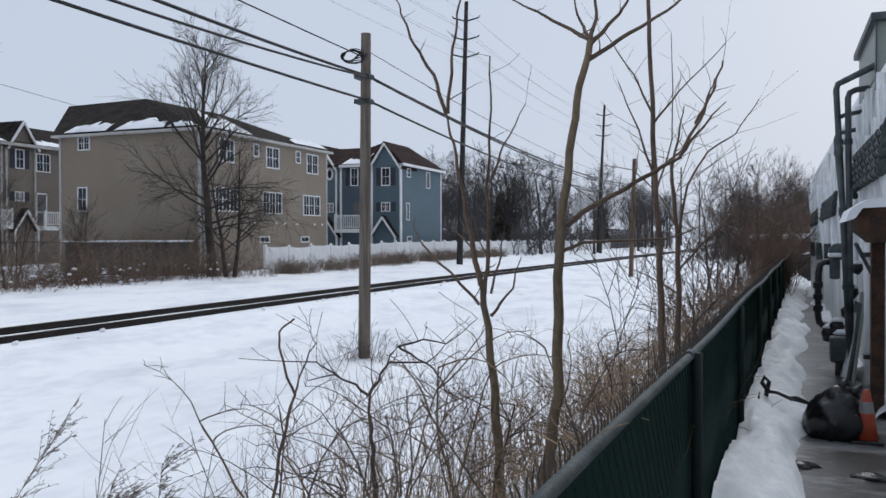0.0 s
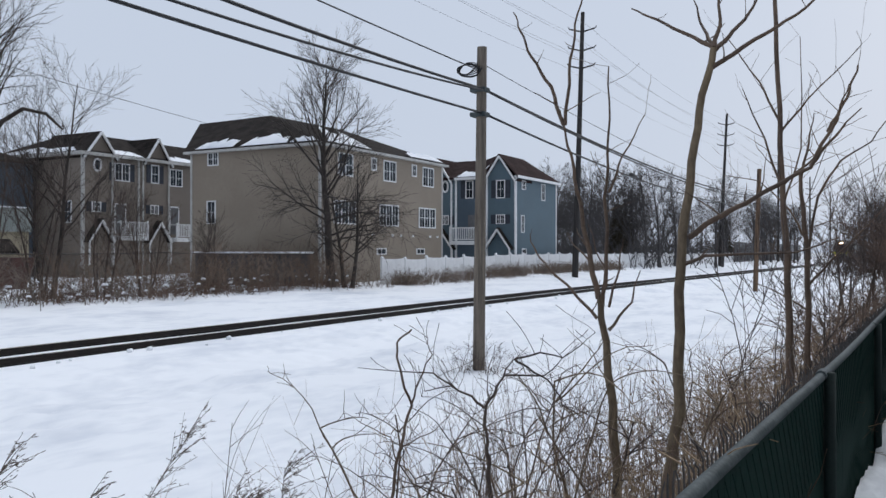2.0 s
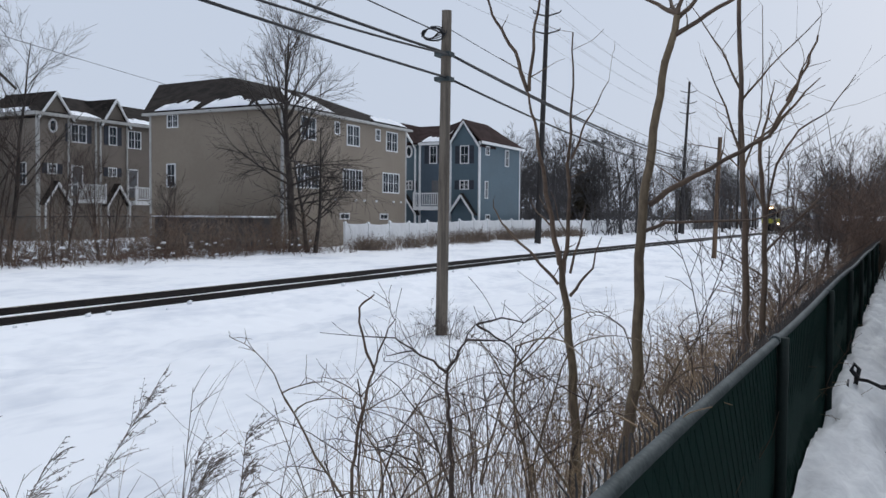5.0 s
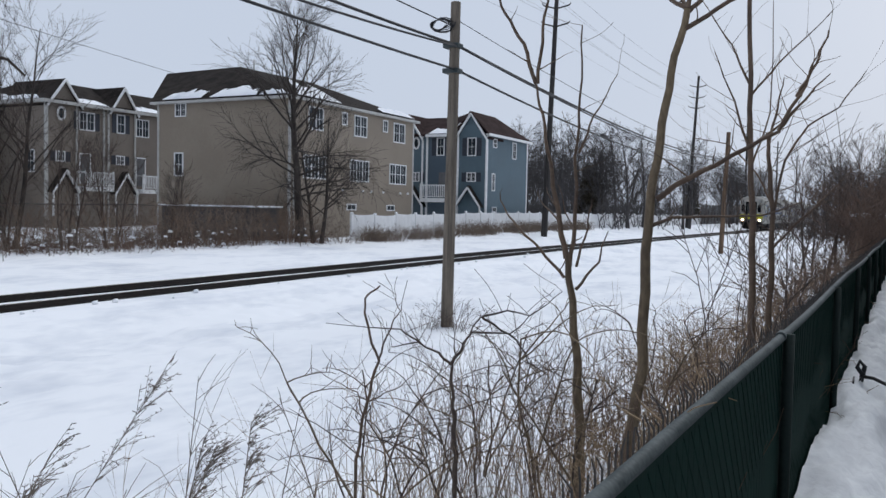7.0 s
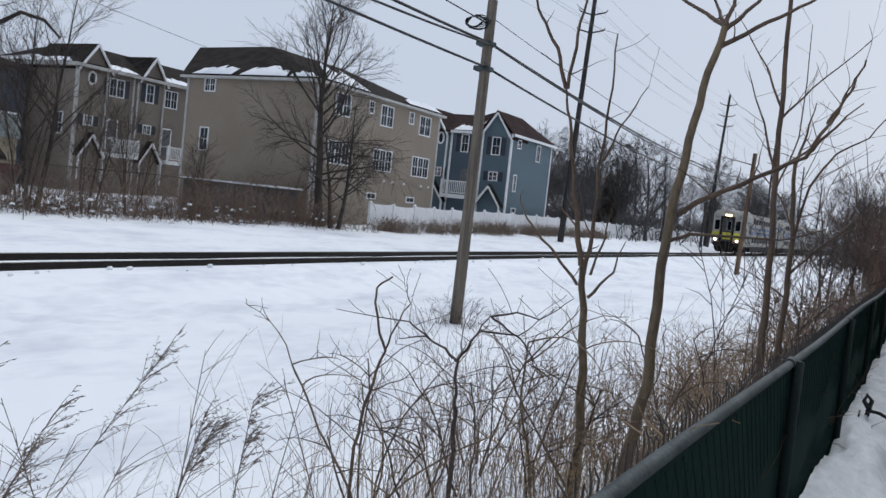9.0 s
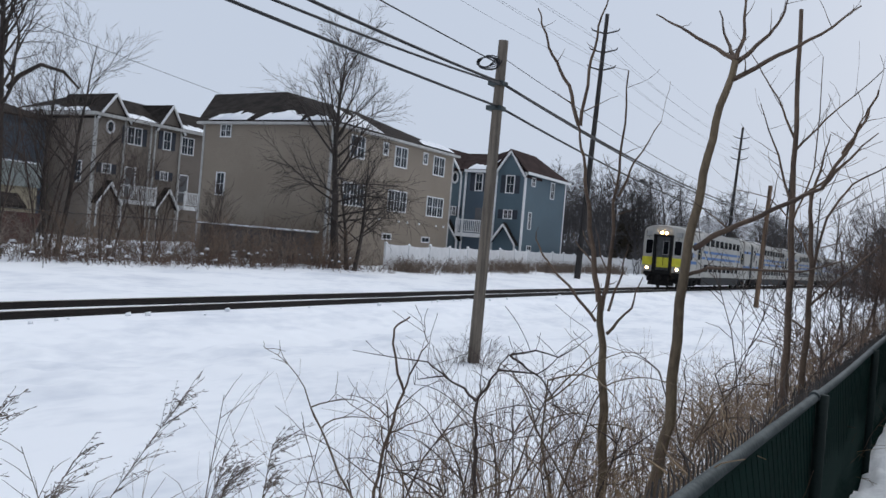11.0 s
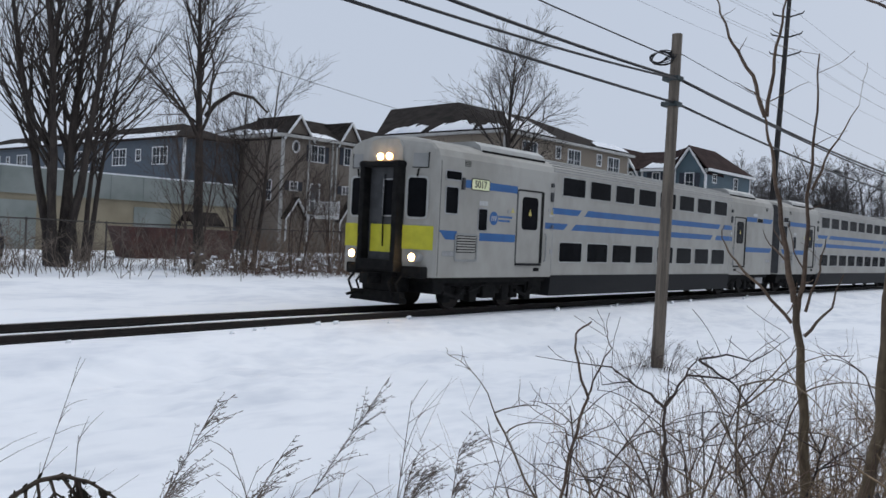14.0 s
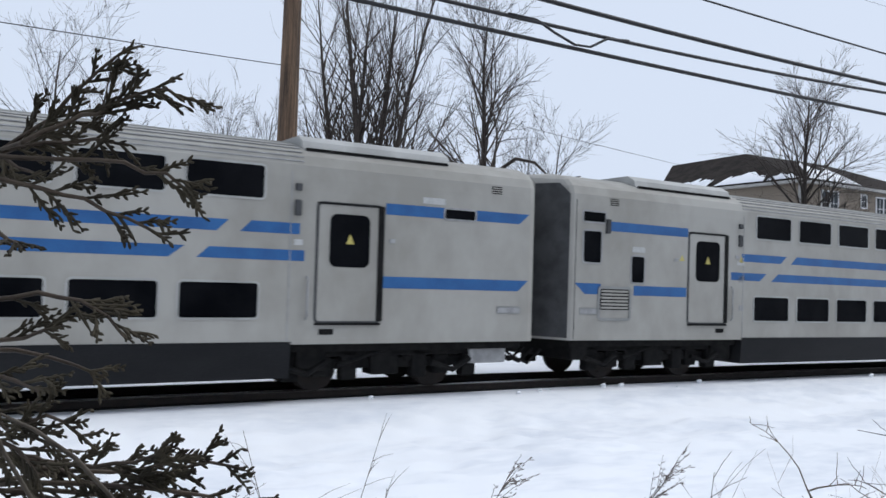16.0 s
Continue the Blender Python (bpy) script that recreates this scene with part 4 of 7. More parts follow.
def tan_house():
    """Three-storey tan house: hipped roof, ridge along y, with a wing to the west."""
    x0, x1, y0, y1, g, e = -38.3, -28.6, 37.4, 51.1, 0.2, 8.1
    h = thing("house", pose(0, 0, 0), "three-storey tan vinyl house with a brown hipped roof and snow patches", "house")
    part("wall", box(x0, x1, y0, y1, g - 0.6, e), TAN_SIDING, h, "tan lapped vinyl siding")
    o, rx, rz = 0.30, -35.6, 10.68
    A, B, C, D = (x0 - o, y0 - o, e), (x1 + o, y0 - o, e), (x1 + o, y1 + o, e), (x0 - o, y1 + o, e)
    P, Q = (rx, y0 + 4.1, rz), (rx + 0.6, y1 - 3.0, rz - 0.1)
    W0 = (-41.7, y0 + 4.1, rz - 0.1)
    part("wing", box(-41.8, x0, y0 + 4.0, y1, g - 0.6, e), TAN_SIDING, h, "set-back wing")
    part("roof", roof_mesh([[B, C, Q, P], [A, B, P, W0], [C, D, Q], [D, A, W0], [D, W0, P, Q]]), SHINGLE, h, "dark brown shingles")
    for nm, bm in (("fascia", box(x0 - o, x1 + o, y0 - o - 0.06, y0 - o, e - 0.17, e - 0.02)), ("fascia", box(x1 + o, x1 + o + 0.06, y0 - o - 0.06, y1 + o, e - 0.17, e - 0.02)),
                   ("corner_trim", box(x1 - 0.10, x1 + 0.03, y0 - 0.03, y0 + 0.10, g, e)), ("corner_trim", box(x0 - 0.03, x0 + 0.12, y0 - 0.03, y0 + 0.10, g, e)), ("corner_trim", box(x1 - 0.1, x1 + 0.03, y1 - 0.12, y1 + 0.03, g, e)),
                   ("soffit", box(x0 - o + 0.02, x1 + o - 0.02, y0 - o + 0.02, y1 + o - 0.02, e - 0.16, e - 0.145)), ("downspout", tube([(x1 + 0.1, y0 + 0.25, g), (x1 + 0.1, y0 + 0.25, e - 0.4)], 0.05, 6))):
        part(nm, bm, DULL_TRIM, h, "dull white trim")
    # end face
    house_window(h, "y", y0, -36.85, -36.12, 7.25, 7.92, 2, 2)
    house_window(h, "y", y0, -36.9, -36.33, 3.8, 5.05, 1, 2)
    # track side
    for u0, u1 in ((39.1, 40.4), (43.75, 45.05), (48.45, 49.8)):
        house_window(h, "x", x1, u0, u1, 6.5, 7.66, 2, 2)
    for u0, u1 in ((42.43, 42.85), (47.1, 47.55)):
        house_window(h, "x", x1, u0, u1, 7.05, 7.7, 1, 2)
    for u0, u1 in ((38.7, 40.7), (43.35, 45.35), (48.0, 50.05)):
        house_window(h, "x", x1, u0, u1, 3.75, 4.95, 3, 2)
    for u in (43.05, 47.7):
        house_window(h, "x", x1, u, u + 0.9, 2.0, 2.26, 1, 1)
        for w in (-0.6, 1.6, 2.6):
            part("vent_cap", box(x1 - 0.01, x1 + 0.08, u + w, u + w + 0.14, 3.05, 3.18), WHITE, h, "small white vent cap")
    for u in (42.8, 44.6, 46.6, 48.3):
        zz = rz - 0.25
        part("vent_pipe", tube([(rx + 0.5, u - 0.6, zz - 0.1), (rx + 0.5, u - 0.6, zz + 0.75)], 0.06, 8), WHITE, h, "white roof vent pipe")
    snow_patch(h, ((-37.6, y0 - 0.4, e + 0.06), (-34.6, y0 - 0.4, e + 0.06), (-34.8, y0 + 1.0, e + 0.9), (-37.2, y0 + 1.0, e + 0.9)), 3)
    snow_patch(h, ((-34.0, y0 - 0.4, e + 0.06), (-30.6, y0 - 0.4, e + 0.06), (-31.2, y0 + 0.8, e + 0.78), (-33.6, y0 + 1.0, e + 0.9)), 8)
    snow_patch(h, ((-30.4, y0 - 0.4, e + 0.06), (-28.4, y0 - 0.4, e + 0.06), (-29.4, y0 + 0.3, e + 0.5), (-30.4, y0 + 0.3, e + 0.5)), 9)
    snow_patch(h, ((x1 + 0.4, y0 + 0.2, e + 0.06), (x1 + 0.4, y0 + 4.4, e + 0.06), (x1 - 1.4, y0 + 3.6, e + 1.15), (x1 - 2.6, y0 + 2.6, e + 1.8)), 14)
    snow_patch(h, ((x1 + 0.4, y1 - 4.8, e + 0.06), (x1 + 0.4, y1 - 0.6, e + 0.06), (x1 - 0.5, y1 - 1.6, e + 0.6), (x1 - 0.6, y1 - 4.4, e + 0.6)), 21)
    return h


def gable(h, plane, at, u, half, e, rise, depth, mat_wall, mat_roof, o=0.3):
    """A cross gable whose front stands on plane 'x' (+x) or 'y' (-y); u is its middle."""
    def w(a, b, z):
        return (at - b, a, z) if plane == "x" else (a, at + b, z)
    front = bmesh.new()
    vs = [front.verts.new(w(u + du, dd, z)) for dd in (-0.03, 0.2) for du, z in ((-half, e - 0.2), (half, e - 0.2), (0, e + rise - 0.05))]
    front.faces.new(vs[:3]), front.faces.new(vs[3:][::-1])
    for a, b in ((0, 1), (1, 2), (2, 0)):
        front.faces.new((vs[a], vs[b], vs[b + 3], vs[a + 3]))
    bmesh.ops.recalc_face_normals(front, faces=front.faces)
    part("gable_wall", front, mat_wall, h, "sided gable")
    s = rise / half
    drop = o * s
    part("gable_roof", roof_mesh([[w(u - half - o, -o, e - drop), w(u, -o, e + rise), w(u, depth, e + rise), w(u - half - o, depth, e - drop)],
                                  [w(u, -o, e + rise), w(u + half + o, -o, e - drop), w(u + half + o, depth, e - drop), w(u, depth, e + rise)]]), mat_roof, h, "shingled gable roof")
    rake = bmesh.new()
    for sg in (-1, 1):
        a, b = Vector(w(u + sg * (half + o), -o - 0.04, e - drop - 0.12)), Vector(w(u, -o - 0.04, e + rise - 0.10))
        tube([a, b], 0.09, 4, rake)
    part("rake_board", rake, WHITE, h, "white rake boards")


def porch_gable(h, plane, at, u, z0, name="porch"):
    def w(a, b, z):
        return (at + b, a, z) if plane == "x" else (a, at - b, z)
    bm = bmesh.new()
    for sg in (-1, 1):
        tube([w(u + sg * 1.08, 0.55, z0), w(u, 0.55, z0 + 1.5)], 0.10, 4, bm)
        tube([w(u + sg * 1.0, 0.5, z0 - 1.6), w(u + sg * 1.0, 0.5, z0 + 0.1)], 0.07, 4, bm)
    porch = part(name, bm, WHITE, h, "white gabled porch frame")
    part("porch_roof", roof_mesh([[w(u - 1.15, 0.6, z0 + 0.05), w(u, 0.6, z0 + 1.65), w(u, 0, z0 + 1.65), w(u - 1.15, 0, z0 + 0.05)],
                                  [w(u, 0.6, z0 + 1.65), w(u + 1.15, 0.6, z0 + 0.05), w(u + 1.15, 0, z0 + 0.05), w(u, 0, z0 + 1.65)]], 0.08), SHINGLE, porch, "shingled porch roof")


def balcony(h, plane, at, u0, u1, z):
    def bx(a0, a1, b0, b1, c0, c1, bm=None):
        return box(at + b0, at + b1, a0, a1, c0, c1, bm) if plane == "x" else box(a0, a1, at - b1, at - b0, c0, c1, bm)
    deck = part("balcony", bx(u0, u1, 0, 0.9, z - 0.3, z), WHITE, h, "white balcony with a picket railing")
    rail = bmesh.new()
    bx(u0, u1, 0.84, 0.90, z + 0.95, z + 1.03, rail)
    bx(u0, u1, 0.84, 0.90, z + 0.08, z + 0.14, rail)
    for a in (u0, u1 - 0.1):
        bx(a, a + 0.1, 0.80, 0.92, z, z + 1.12, rail)
        bx(a, a + 0.06, 0.0, 0.84, z + 0.95, z + 1.03, rail)
    part("railing", rail, WHITE, deck)
    n = int((u1 - u0) / 0.16)
    for k in range(1, n):
        a = u0 + (u1 - u0) * k / n
        pk = bmesh.new()
        bx(a - 0.025, a + 0.025, 0.85, 0.89, z + 0.1, z + 0.96, pk)
        part("picket", pk, WHITE, deck)


def brown_townhouse():
    """The row to the west whose gabled front faces the track."""
    x1, y0, y1, g, e = -49.92, 38.75, 56.0, 0.1, 8.95
    x0 = x1 - 10.0
    h = thing("house", pose(0, 0, 0), "three-storey taupe townhouse row with white balconies and gables", "house")
    part("wall", box(x0, x1, y0, y1, g - 0.6, e), TAUPE_SIDING, h, "taupe lapped vinyl siding")
    o, rx, rz = 0.35, x1 - 3.6, 10.75
    A, B, C, D = (x0 - o, y0 - o, e), (x1 + o, y0 - o, e), (x1 + o, y1 + o, e), (x0 - o, y1 + o, e)
    Q, R = (rx, y1 - 3.5, rz), (x0 + 3.6, y0 + 3.0, rz)
    part("roof", roof_mesh([[B, C, Q, (rx, y0 + 3.0, rz)], [A, B, (rx, y0 + 3.0, rz), R], [C, D, Q], [D, A, R], [D, R, (rx, y0 + 3.0, rz), Q]]), SHINGLE, h, "dark brown shingles")
    gable(h, "x", x1, y0 + 1.42, 1.22, e, 1.55, 5.0, TAUPE_SIDING, SHINGLE, 0.22)
    gable(h, "x", x1, y0 + 6.55, 1.15, e, 1.65, 5.0, TAUPE_SIDING, SHINGLE, 0.22)
    for bm in (box(x1 - 0.08, x1 + 0.05, y0 - 0.04, y0 + 0.2, g, e), box(x1, x1 + 0.09, y0 + 2.42, y0 + 2.56, g, e), box(x1, x1 + 0.09, y0 + 4.75, y0 + 4.88, g, e), box(x1, x1 + 0.09, y0 + 5.15, y0 + 5.29, g, e),
               box(x1, x1 + 0.09, y0 + 7.62, y0 + 7.74, g, e), box(x0 - o, x1 + o, y0 - o - 0.05, y0 - o, e - 0.24, e), box(x1 + o, x1 + o + 0.05, y0 - o, y1 + o, e - 0.22, e)):
        part("trim", bm, DULL_TRIM, h, "dull white trim")
    house_window(h, "x", x1 + 0.02, y0 + 0.98, y0 + 1.48, 7.75, 8.5, oval=True)
    house_window(h, "x", x1, y0 + 2.75, y0 + 3.95, 7.2, 8.35, 2, 2, True)
    house_window(h, "x", x1, y0 + 6.05, y0 + 6.68, 7.25, 8.5, 1, 2, True)
    house_window(h, "x", x1, y0 + 7.85, y0 + 9.0, 7.15, 8.35, 2, 2)
    house_window(h, "x", x1, y0 + 0.85, y0 + 1.48, 4.92, 5.5, 2, 2, True)
    house_window(h, "x", x1, y0 + 6.0, y0 + 6.65, 4.95, 5.5, 2, 2, True)
    for a in (y0 + 2.8, y0 + 7.85):
        d = part("balcony_door", box(x1 - 0.02, x1 + 0.04, a, a + 0.8, 3.4, 5.45), DOOR_GREY, h, "grey balcony door")
        part("door_frame", box(x1, x1 + 0.05, a - 0.1, a, 3.4, 5.55), WHITE, d)
        part("door_frame", box(x1, x1 + 0.05, a + 0.8, a + 0.9, 3.4, 5.55), WHITE, d)
        part("door_frame", box(x1, x1 + 0.05, a, a + 0.8, 5.45, 5.55), WHITE, d)
    balcony(h, "x", x1, y0 + 2.55, y0 + 5.0, 3.2)
    balcony(h, "x", x1, y0 + 7.7, y0 + 10.2, 3.15)
    porch_gable(h, "x", x1, y0 + 1.25, 2.75)
    porch_gable(h, "x", x1, y0 + 6.5, 2.75)
    house_window(h, "y", y0, x1 - 1.75, x1 - 1.1, 4.15, 5.55, 1, 2)
    snow_patch(h, ((x1 + 0.25, y0 + 2.7, e + 0.04), (x1 + 0.25, y0 + 5.2, e + 0.04), (x1 - 0.9, y0 + 4.2, e + 0.55), (x1 - 1.6, y0 + 2.9, e + 0.85)), 31)
    snow_patch(h, ((x1 + 0.25, y0 + 7.8, e + 0.04), (x1 + 0.25, y0 + 11.0, e + 0.04), (x1 - 0.8, y0 + 10.0, e + 0.5), (x1 - 1.2, y0 + 8.4, e + 0.65)), 33)
    snow_patch(h, ((x0 + 0.5, y0 - 0.3, e + 0.05), (x1 - 0.2, y0 - 0.3, e + 0.05), (x1 - 2.4, y0 + 1.0, e + 0.75), (x0 + 2.4, y0 + 0.8, e + 0.65)), 35)
    return h


def blue_house():
    """The slate blue house up the line; its gabled front faces down the line, its side the track."""
    x1, y0, y1, g, e = -26.42, 58.5, 66.7, 0.4, 7.86
    x0 = x1 - 13.0
    h = thing("house", pose(0, 0, 0), "three-storey slate blue house with white trim and reddish-brown roof", "house")
    part("wall", box(x0, x1, y0, y1, g - 0.6, e), BLUE_SIDING, h, "slate blue lapped vinyl siding")
    part("bay_wall", box(-31.3, -28.95, y0 - 0.05, y0 - 0.004, g, e), NAVY_SIDING, h, "darker bay wall")
    o, rz = 0.3, 9.55
    part("roof", roof_mesh([[(x1 + o, y1 + o, e), (x1 + o, y0 - 0.3, e), (-27.72, y0 - 0.3, rz), (-27.72, 62.9, rz)], [(-27.72, 62.9, rz), (-27.72, y0 - 0.3, rz), (-29.15, y0 - 0.3, e), (-31.2, 62.0, rz)],
                            [(x1 + o, y1 + o, e), (-27.72, 62.9, rz), (-31.2, 62.9, rz), (-31.2, y1 + o, e)],
                            [(x0 - o, y0 - 0.3, e), (-29.15, y0 - 0.3, e), (-31.2, 62.0, rz), (x0, 62.0, rz)], [(x0 - o, y1 + o, e), (x0, 62.0, rz), (-31.2, 62.9, rz), (-31.2, y1 + o, e)]]), SHINGLE_RED, h, "reddish-brown shingles")
    gable(h, "y", y0, -27.68, 1.12, e, 1.62, 3.0, BLUE_SIDING, SHINGLE_RED, 0.2)
    gable(h, "y", y0, -33.1, 1.12, e, 1.62, 3.0, BLUE_SIDING, SHINGLE_RED, 0.2)
    for bm in (box(x1 - 0.08, x1 + 0.05, y0 - 0.05, y0 + 0.14, g, e), box(-28.9, -28.74, y0 - 0.09, y0, g, e), box(-31.55, -31.40, y0 - 0.09, y0, g, e), box(-31.95, -31.82, y0 - 0.09, y0, g, e),
               box(x1 - 0.1, x1 + 0.04, y1 - 0.1, y1 + 0.03, g, e), box(x1 + o, x1 + o + 0.05, y0 - o, y1 + o, e - 0.2, e), box(-31.5, -28.9, y0 - o - 0.05, y0 - o, e - 0.2, e)):
        part("trim", bm, WHITE, h, "white trim")
    house_window(h, "y", y0, -27.95, -27.35, 6.25, 7.5, 1, 2, True)
    house_window(h, "y", y0 - 0.05, -30.55, -30.02, 6.3, 7.55, 1, 2, True)
    house_window(h, "y", y0, -27.97, -27.35, 4.3, 4.88, 2, 2, True)
    house_window(h, "y", y0, -32.75, -32.2, 4.3, 4.9, 2, 2, True)
    house_window(h, "y", y0 - 0.02, -32.65, -32.25, 6.85, 7.6, oval=True)
    d = part("balcony_door", box(-30.4, -29.5, y0 - 0.10, y0 - 0.02, 3.0, 4.95), DOOR_GREY, h, "grey balcony door")
    balcony(h, "y", y0, -31.6, -28.85, 2.95)
    porch_gable(h, "y", y0, -27.7, 2.3)
    porch_gable(h, "y", y0, -32.6, 2.3)
    house_window(h, "x", x1, y0 + 1.15, y0 + 1.75, 6.95, 7.5, 1, 2)
    house_window(h, "x", x1, y0 + 5.0, y0 + 5.65, 6.3, 7.5, 1, 2)
    house_window(h, "x", x1, y0 + 1.05, y0 + 1.5, 3.65, 4.85, 1, 2)
    house_window(h, "x", x1, y0 + 1.2, y0 + 1.9, 2.0, 2.3, 1, 1)
    snow_patch(h, ((-31.3, y0 - 0.25, e + 0.05), (-29.3, y0 - 0.25, e + 0.05), (-29.6, y0 + 1.2, e + 0.68), (-31.2, y0 + 1.4, e + 0.75)), 41)
    snow_patch(h, ((-29.35, y0 - 0.2, e + 0.1), (-28.6, y0 - 0.2, e + 0.75), (-28.3, y0 + 0.4, e + 1.1), (-29.3, y0 + 0.9, e + 0.55)), 43)
    return h


def far_row():
    """Long slate blue row far behind the bare trees."""
    x1, y0, y1, g, e = -54.4, 33.5, 38.2, 0.1, 8.3
    x0 = x1 - 40.0
    h = thing("house", pose(0, 0, 0), "long slate blue townhouse row far behind bare trees", "house")
    part("wall", box(x0, x1, y0, y1, g - 0.6, e), DUSK_SIDING, h)
    A, B, C, D = (x0 - .4, y0 - .4, e), (x1 + .4, y0 - .4, e), (x1 + .4, y1 + .4, e), (x0 - .4, y1 + .4, e)
    P, Q = (x1 - 4.0, (y0 + y1) / 2, 9.7), (x0 + 4.0, (y0 + y1) / 2, 9.7)
    part("roof", roof_mesh([[A, B, P, Q], [B, C, P], [C, D, Q, P], [D, A, Q]]), SHINGLE, h)
    part("trim", box(x1 - 0.1, x1 + 0.04, y0 - 0.04, y0 + 0.14, g, e), WHITE, h, "white trim")
    for k in range(6):
        x = x1 - 3.2 - 6.0 * k
        house_window(h, "y", y0, x - 1.0, x + 1.0, 6.4, 7.6, 2, 2)
        house_window(h, "y", y0, x - 3.4, x - 2.8, 6.7, 7.5, 1, 2)
    snow_patch(h, ((x0, y0 - 0.3, e + 0.06), (x1 - 0.5, y0 - 0.3, e + 0.06), (x1 - 3.0, y0 + 1.6, e + 1.0), (x0 + 3, y0 + 1.6, e + 1.0)), 51)


def long_shed():
    x1, y0, y1, g = -46.5, 4.0, 32.4, 0.2
    h = thing("workshop", pose(0, 0, 0), "long low tan workshop with a pale green metal fascia", "building")
    part("wall", box(x1 - 6, x1, y0, y1, g - 0.5, 3.25), SHED_WALL, h, "tan block wall")
    part("fascia", box(x1 - 6.1, x1 + 0.1, y0 - 0.1, y1 + 0.1, 3.25, 4.65), SHED_TOP, h, "pale green metal fascia")
    part("roof", box(x1 - 6.0, x1, y0, y1, 4.65, 4.75), SNOW, h, "snow-covered flat roof")
    for k in range(14):
        part("fascia_rib", box(x1 + 0.1, x1 + 0.13, y0 + 2.0 * k, y0 + 2.0 * k + 0.06, 3.27, 4.63), SHED_TOP, h)
    for k in range(6):
        y = y0 + 1.5 + 4.0 * k
        part("loading_door", box(x1 - 0.01, x1 + 0.05, y, y + 2.4, g, 2.9), SHED_TOP if k % 2 else SHED_WALL, h, "plain loading door")
    ac = thing("lean_to", pose(x1 + 1.6, 29.0, g), "small dark lean-to hut with a sloping roof", "shed")
    part("wall", box(-0.7, 0.7, -0.9, 0.9, -0.3, 2.0), SHED_WALL, ac)
    part("roof", roof_mesh([[(-0.9, -1.1, 1.9), (0, -1.1, 2.6), (0, 1.1, 2.6), (-0.9, 1.1, 1.9)], [(0, -1.1, 2.6), (0.9, -1.1, 1.9), (0.9, 1.1, 1.9), (0, 1.1, 2.6)]]), SHINGLE, ac)
    sk = thing("skip", pose(-38.5, 23.4, 0.3), "dull red steel skip behind the bushes", "skip")
    part("tub", prism([(-2.6, 0), (2.6, 0), (3.1, 1.5), (-3.1, 1.5)], "x", -1.0, 1.0), RED_PAINT, sk)


tan_house()
brown_townhouse()
blue_house()
far_row()
long_shed()


# ---- bare trees ----
def grow(net, rnd, p, d, length, r, depth, spread, rise, kids, twig_sides=3, min_r=0.006):
    """One limb and, from its upper two thirds, its side limbs."""
    n = 4 if depth > 1 else 3
    pts, q, dd = [p.copy()], p.copy(), d.copy()
    for _ in range(n):
        dd = (dd + Vector((rnd.gauss(0, 0.13), rnd.gauss(0, 0.13), rnd.gauss(0, 0.08) + rise))).normalized()
        q = q + dd * (length / n)
        pts.append(q.copy())
    radii = [max(r * (1 - 0.75 * k / n), min_r * 0.6) for k in range(n + 1)]
    net.limb(pts, radii, 6 if r > 0.05 else 4 if r > 0.02 else twig_sides)
    if depth == 0:
        return
    for k in range(kids):
        t = 0.25 + 0.75 * (k + rnd.random()) / kids
        i = min(int(t * n), n - 1)
        base = pts[i].lerp(pts[i + 1], t * n - i)
        axis = dd.cross(Vector((rnd.gauss(0, 1), rnd.gauss(0, 1), rnd.gauss(0, 1))))
        if axis.length < 1e-3:
            continue
        out = (Matrix.Rotation(radians(rnd.uniform(0.6, 1.25) * spread), 3, axis.normalized()) @ (pts[i + 1] - pts[i]).normalized())
        grow(net, rnd, base, out, length * rnd.uniform(0.42, 0.72) * (1.05 - 0.35 * t), max(r * (1 - 0.7 * t) * 0.62, min_r), depth - 1, spread, rise, max(kids - 1, 2), twig_sides, min_r)


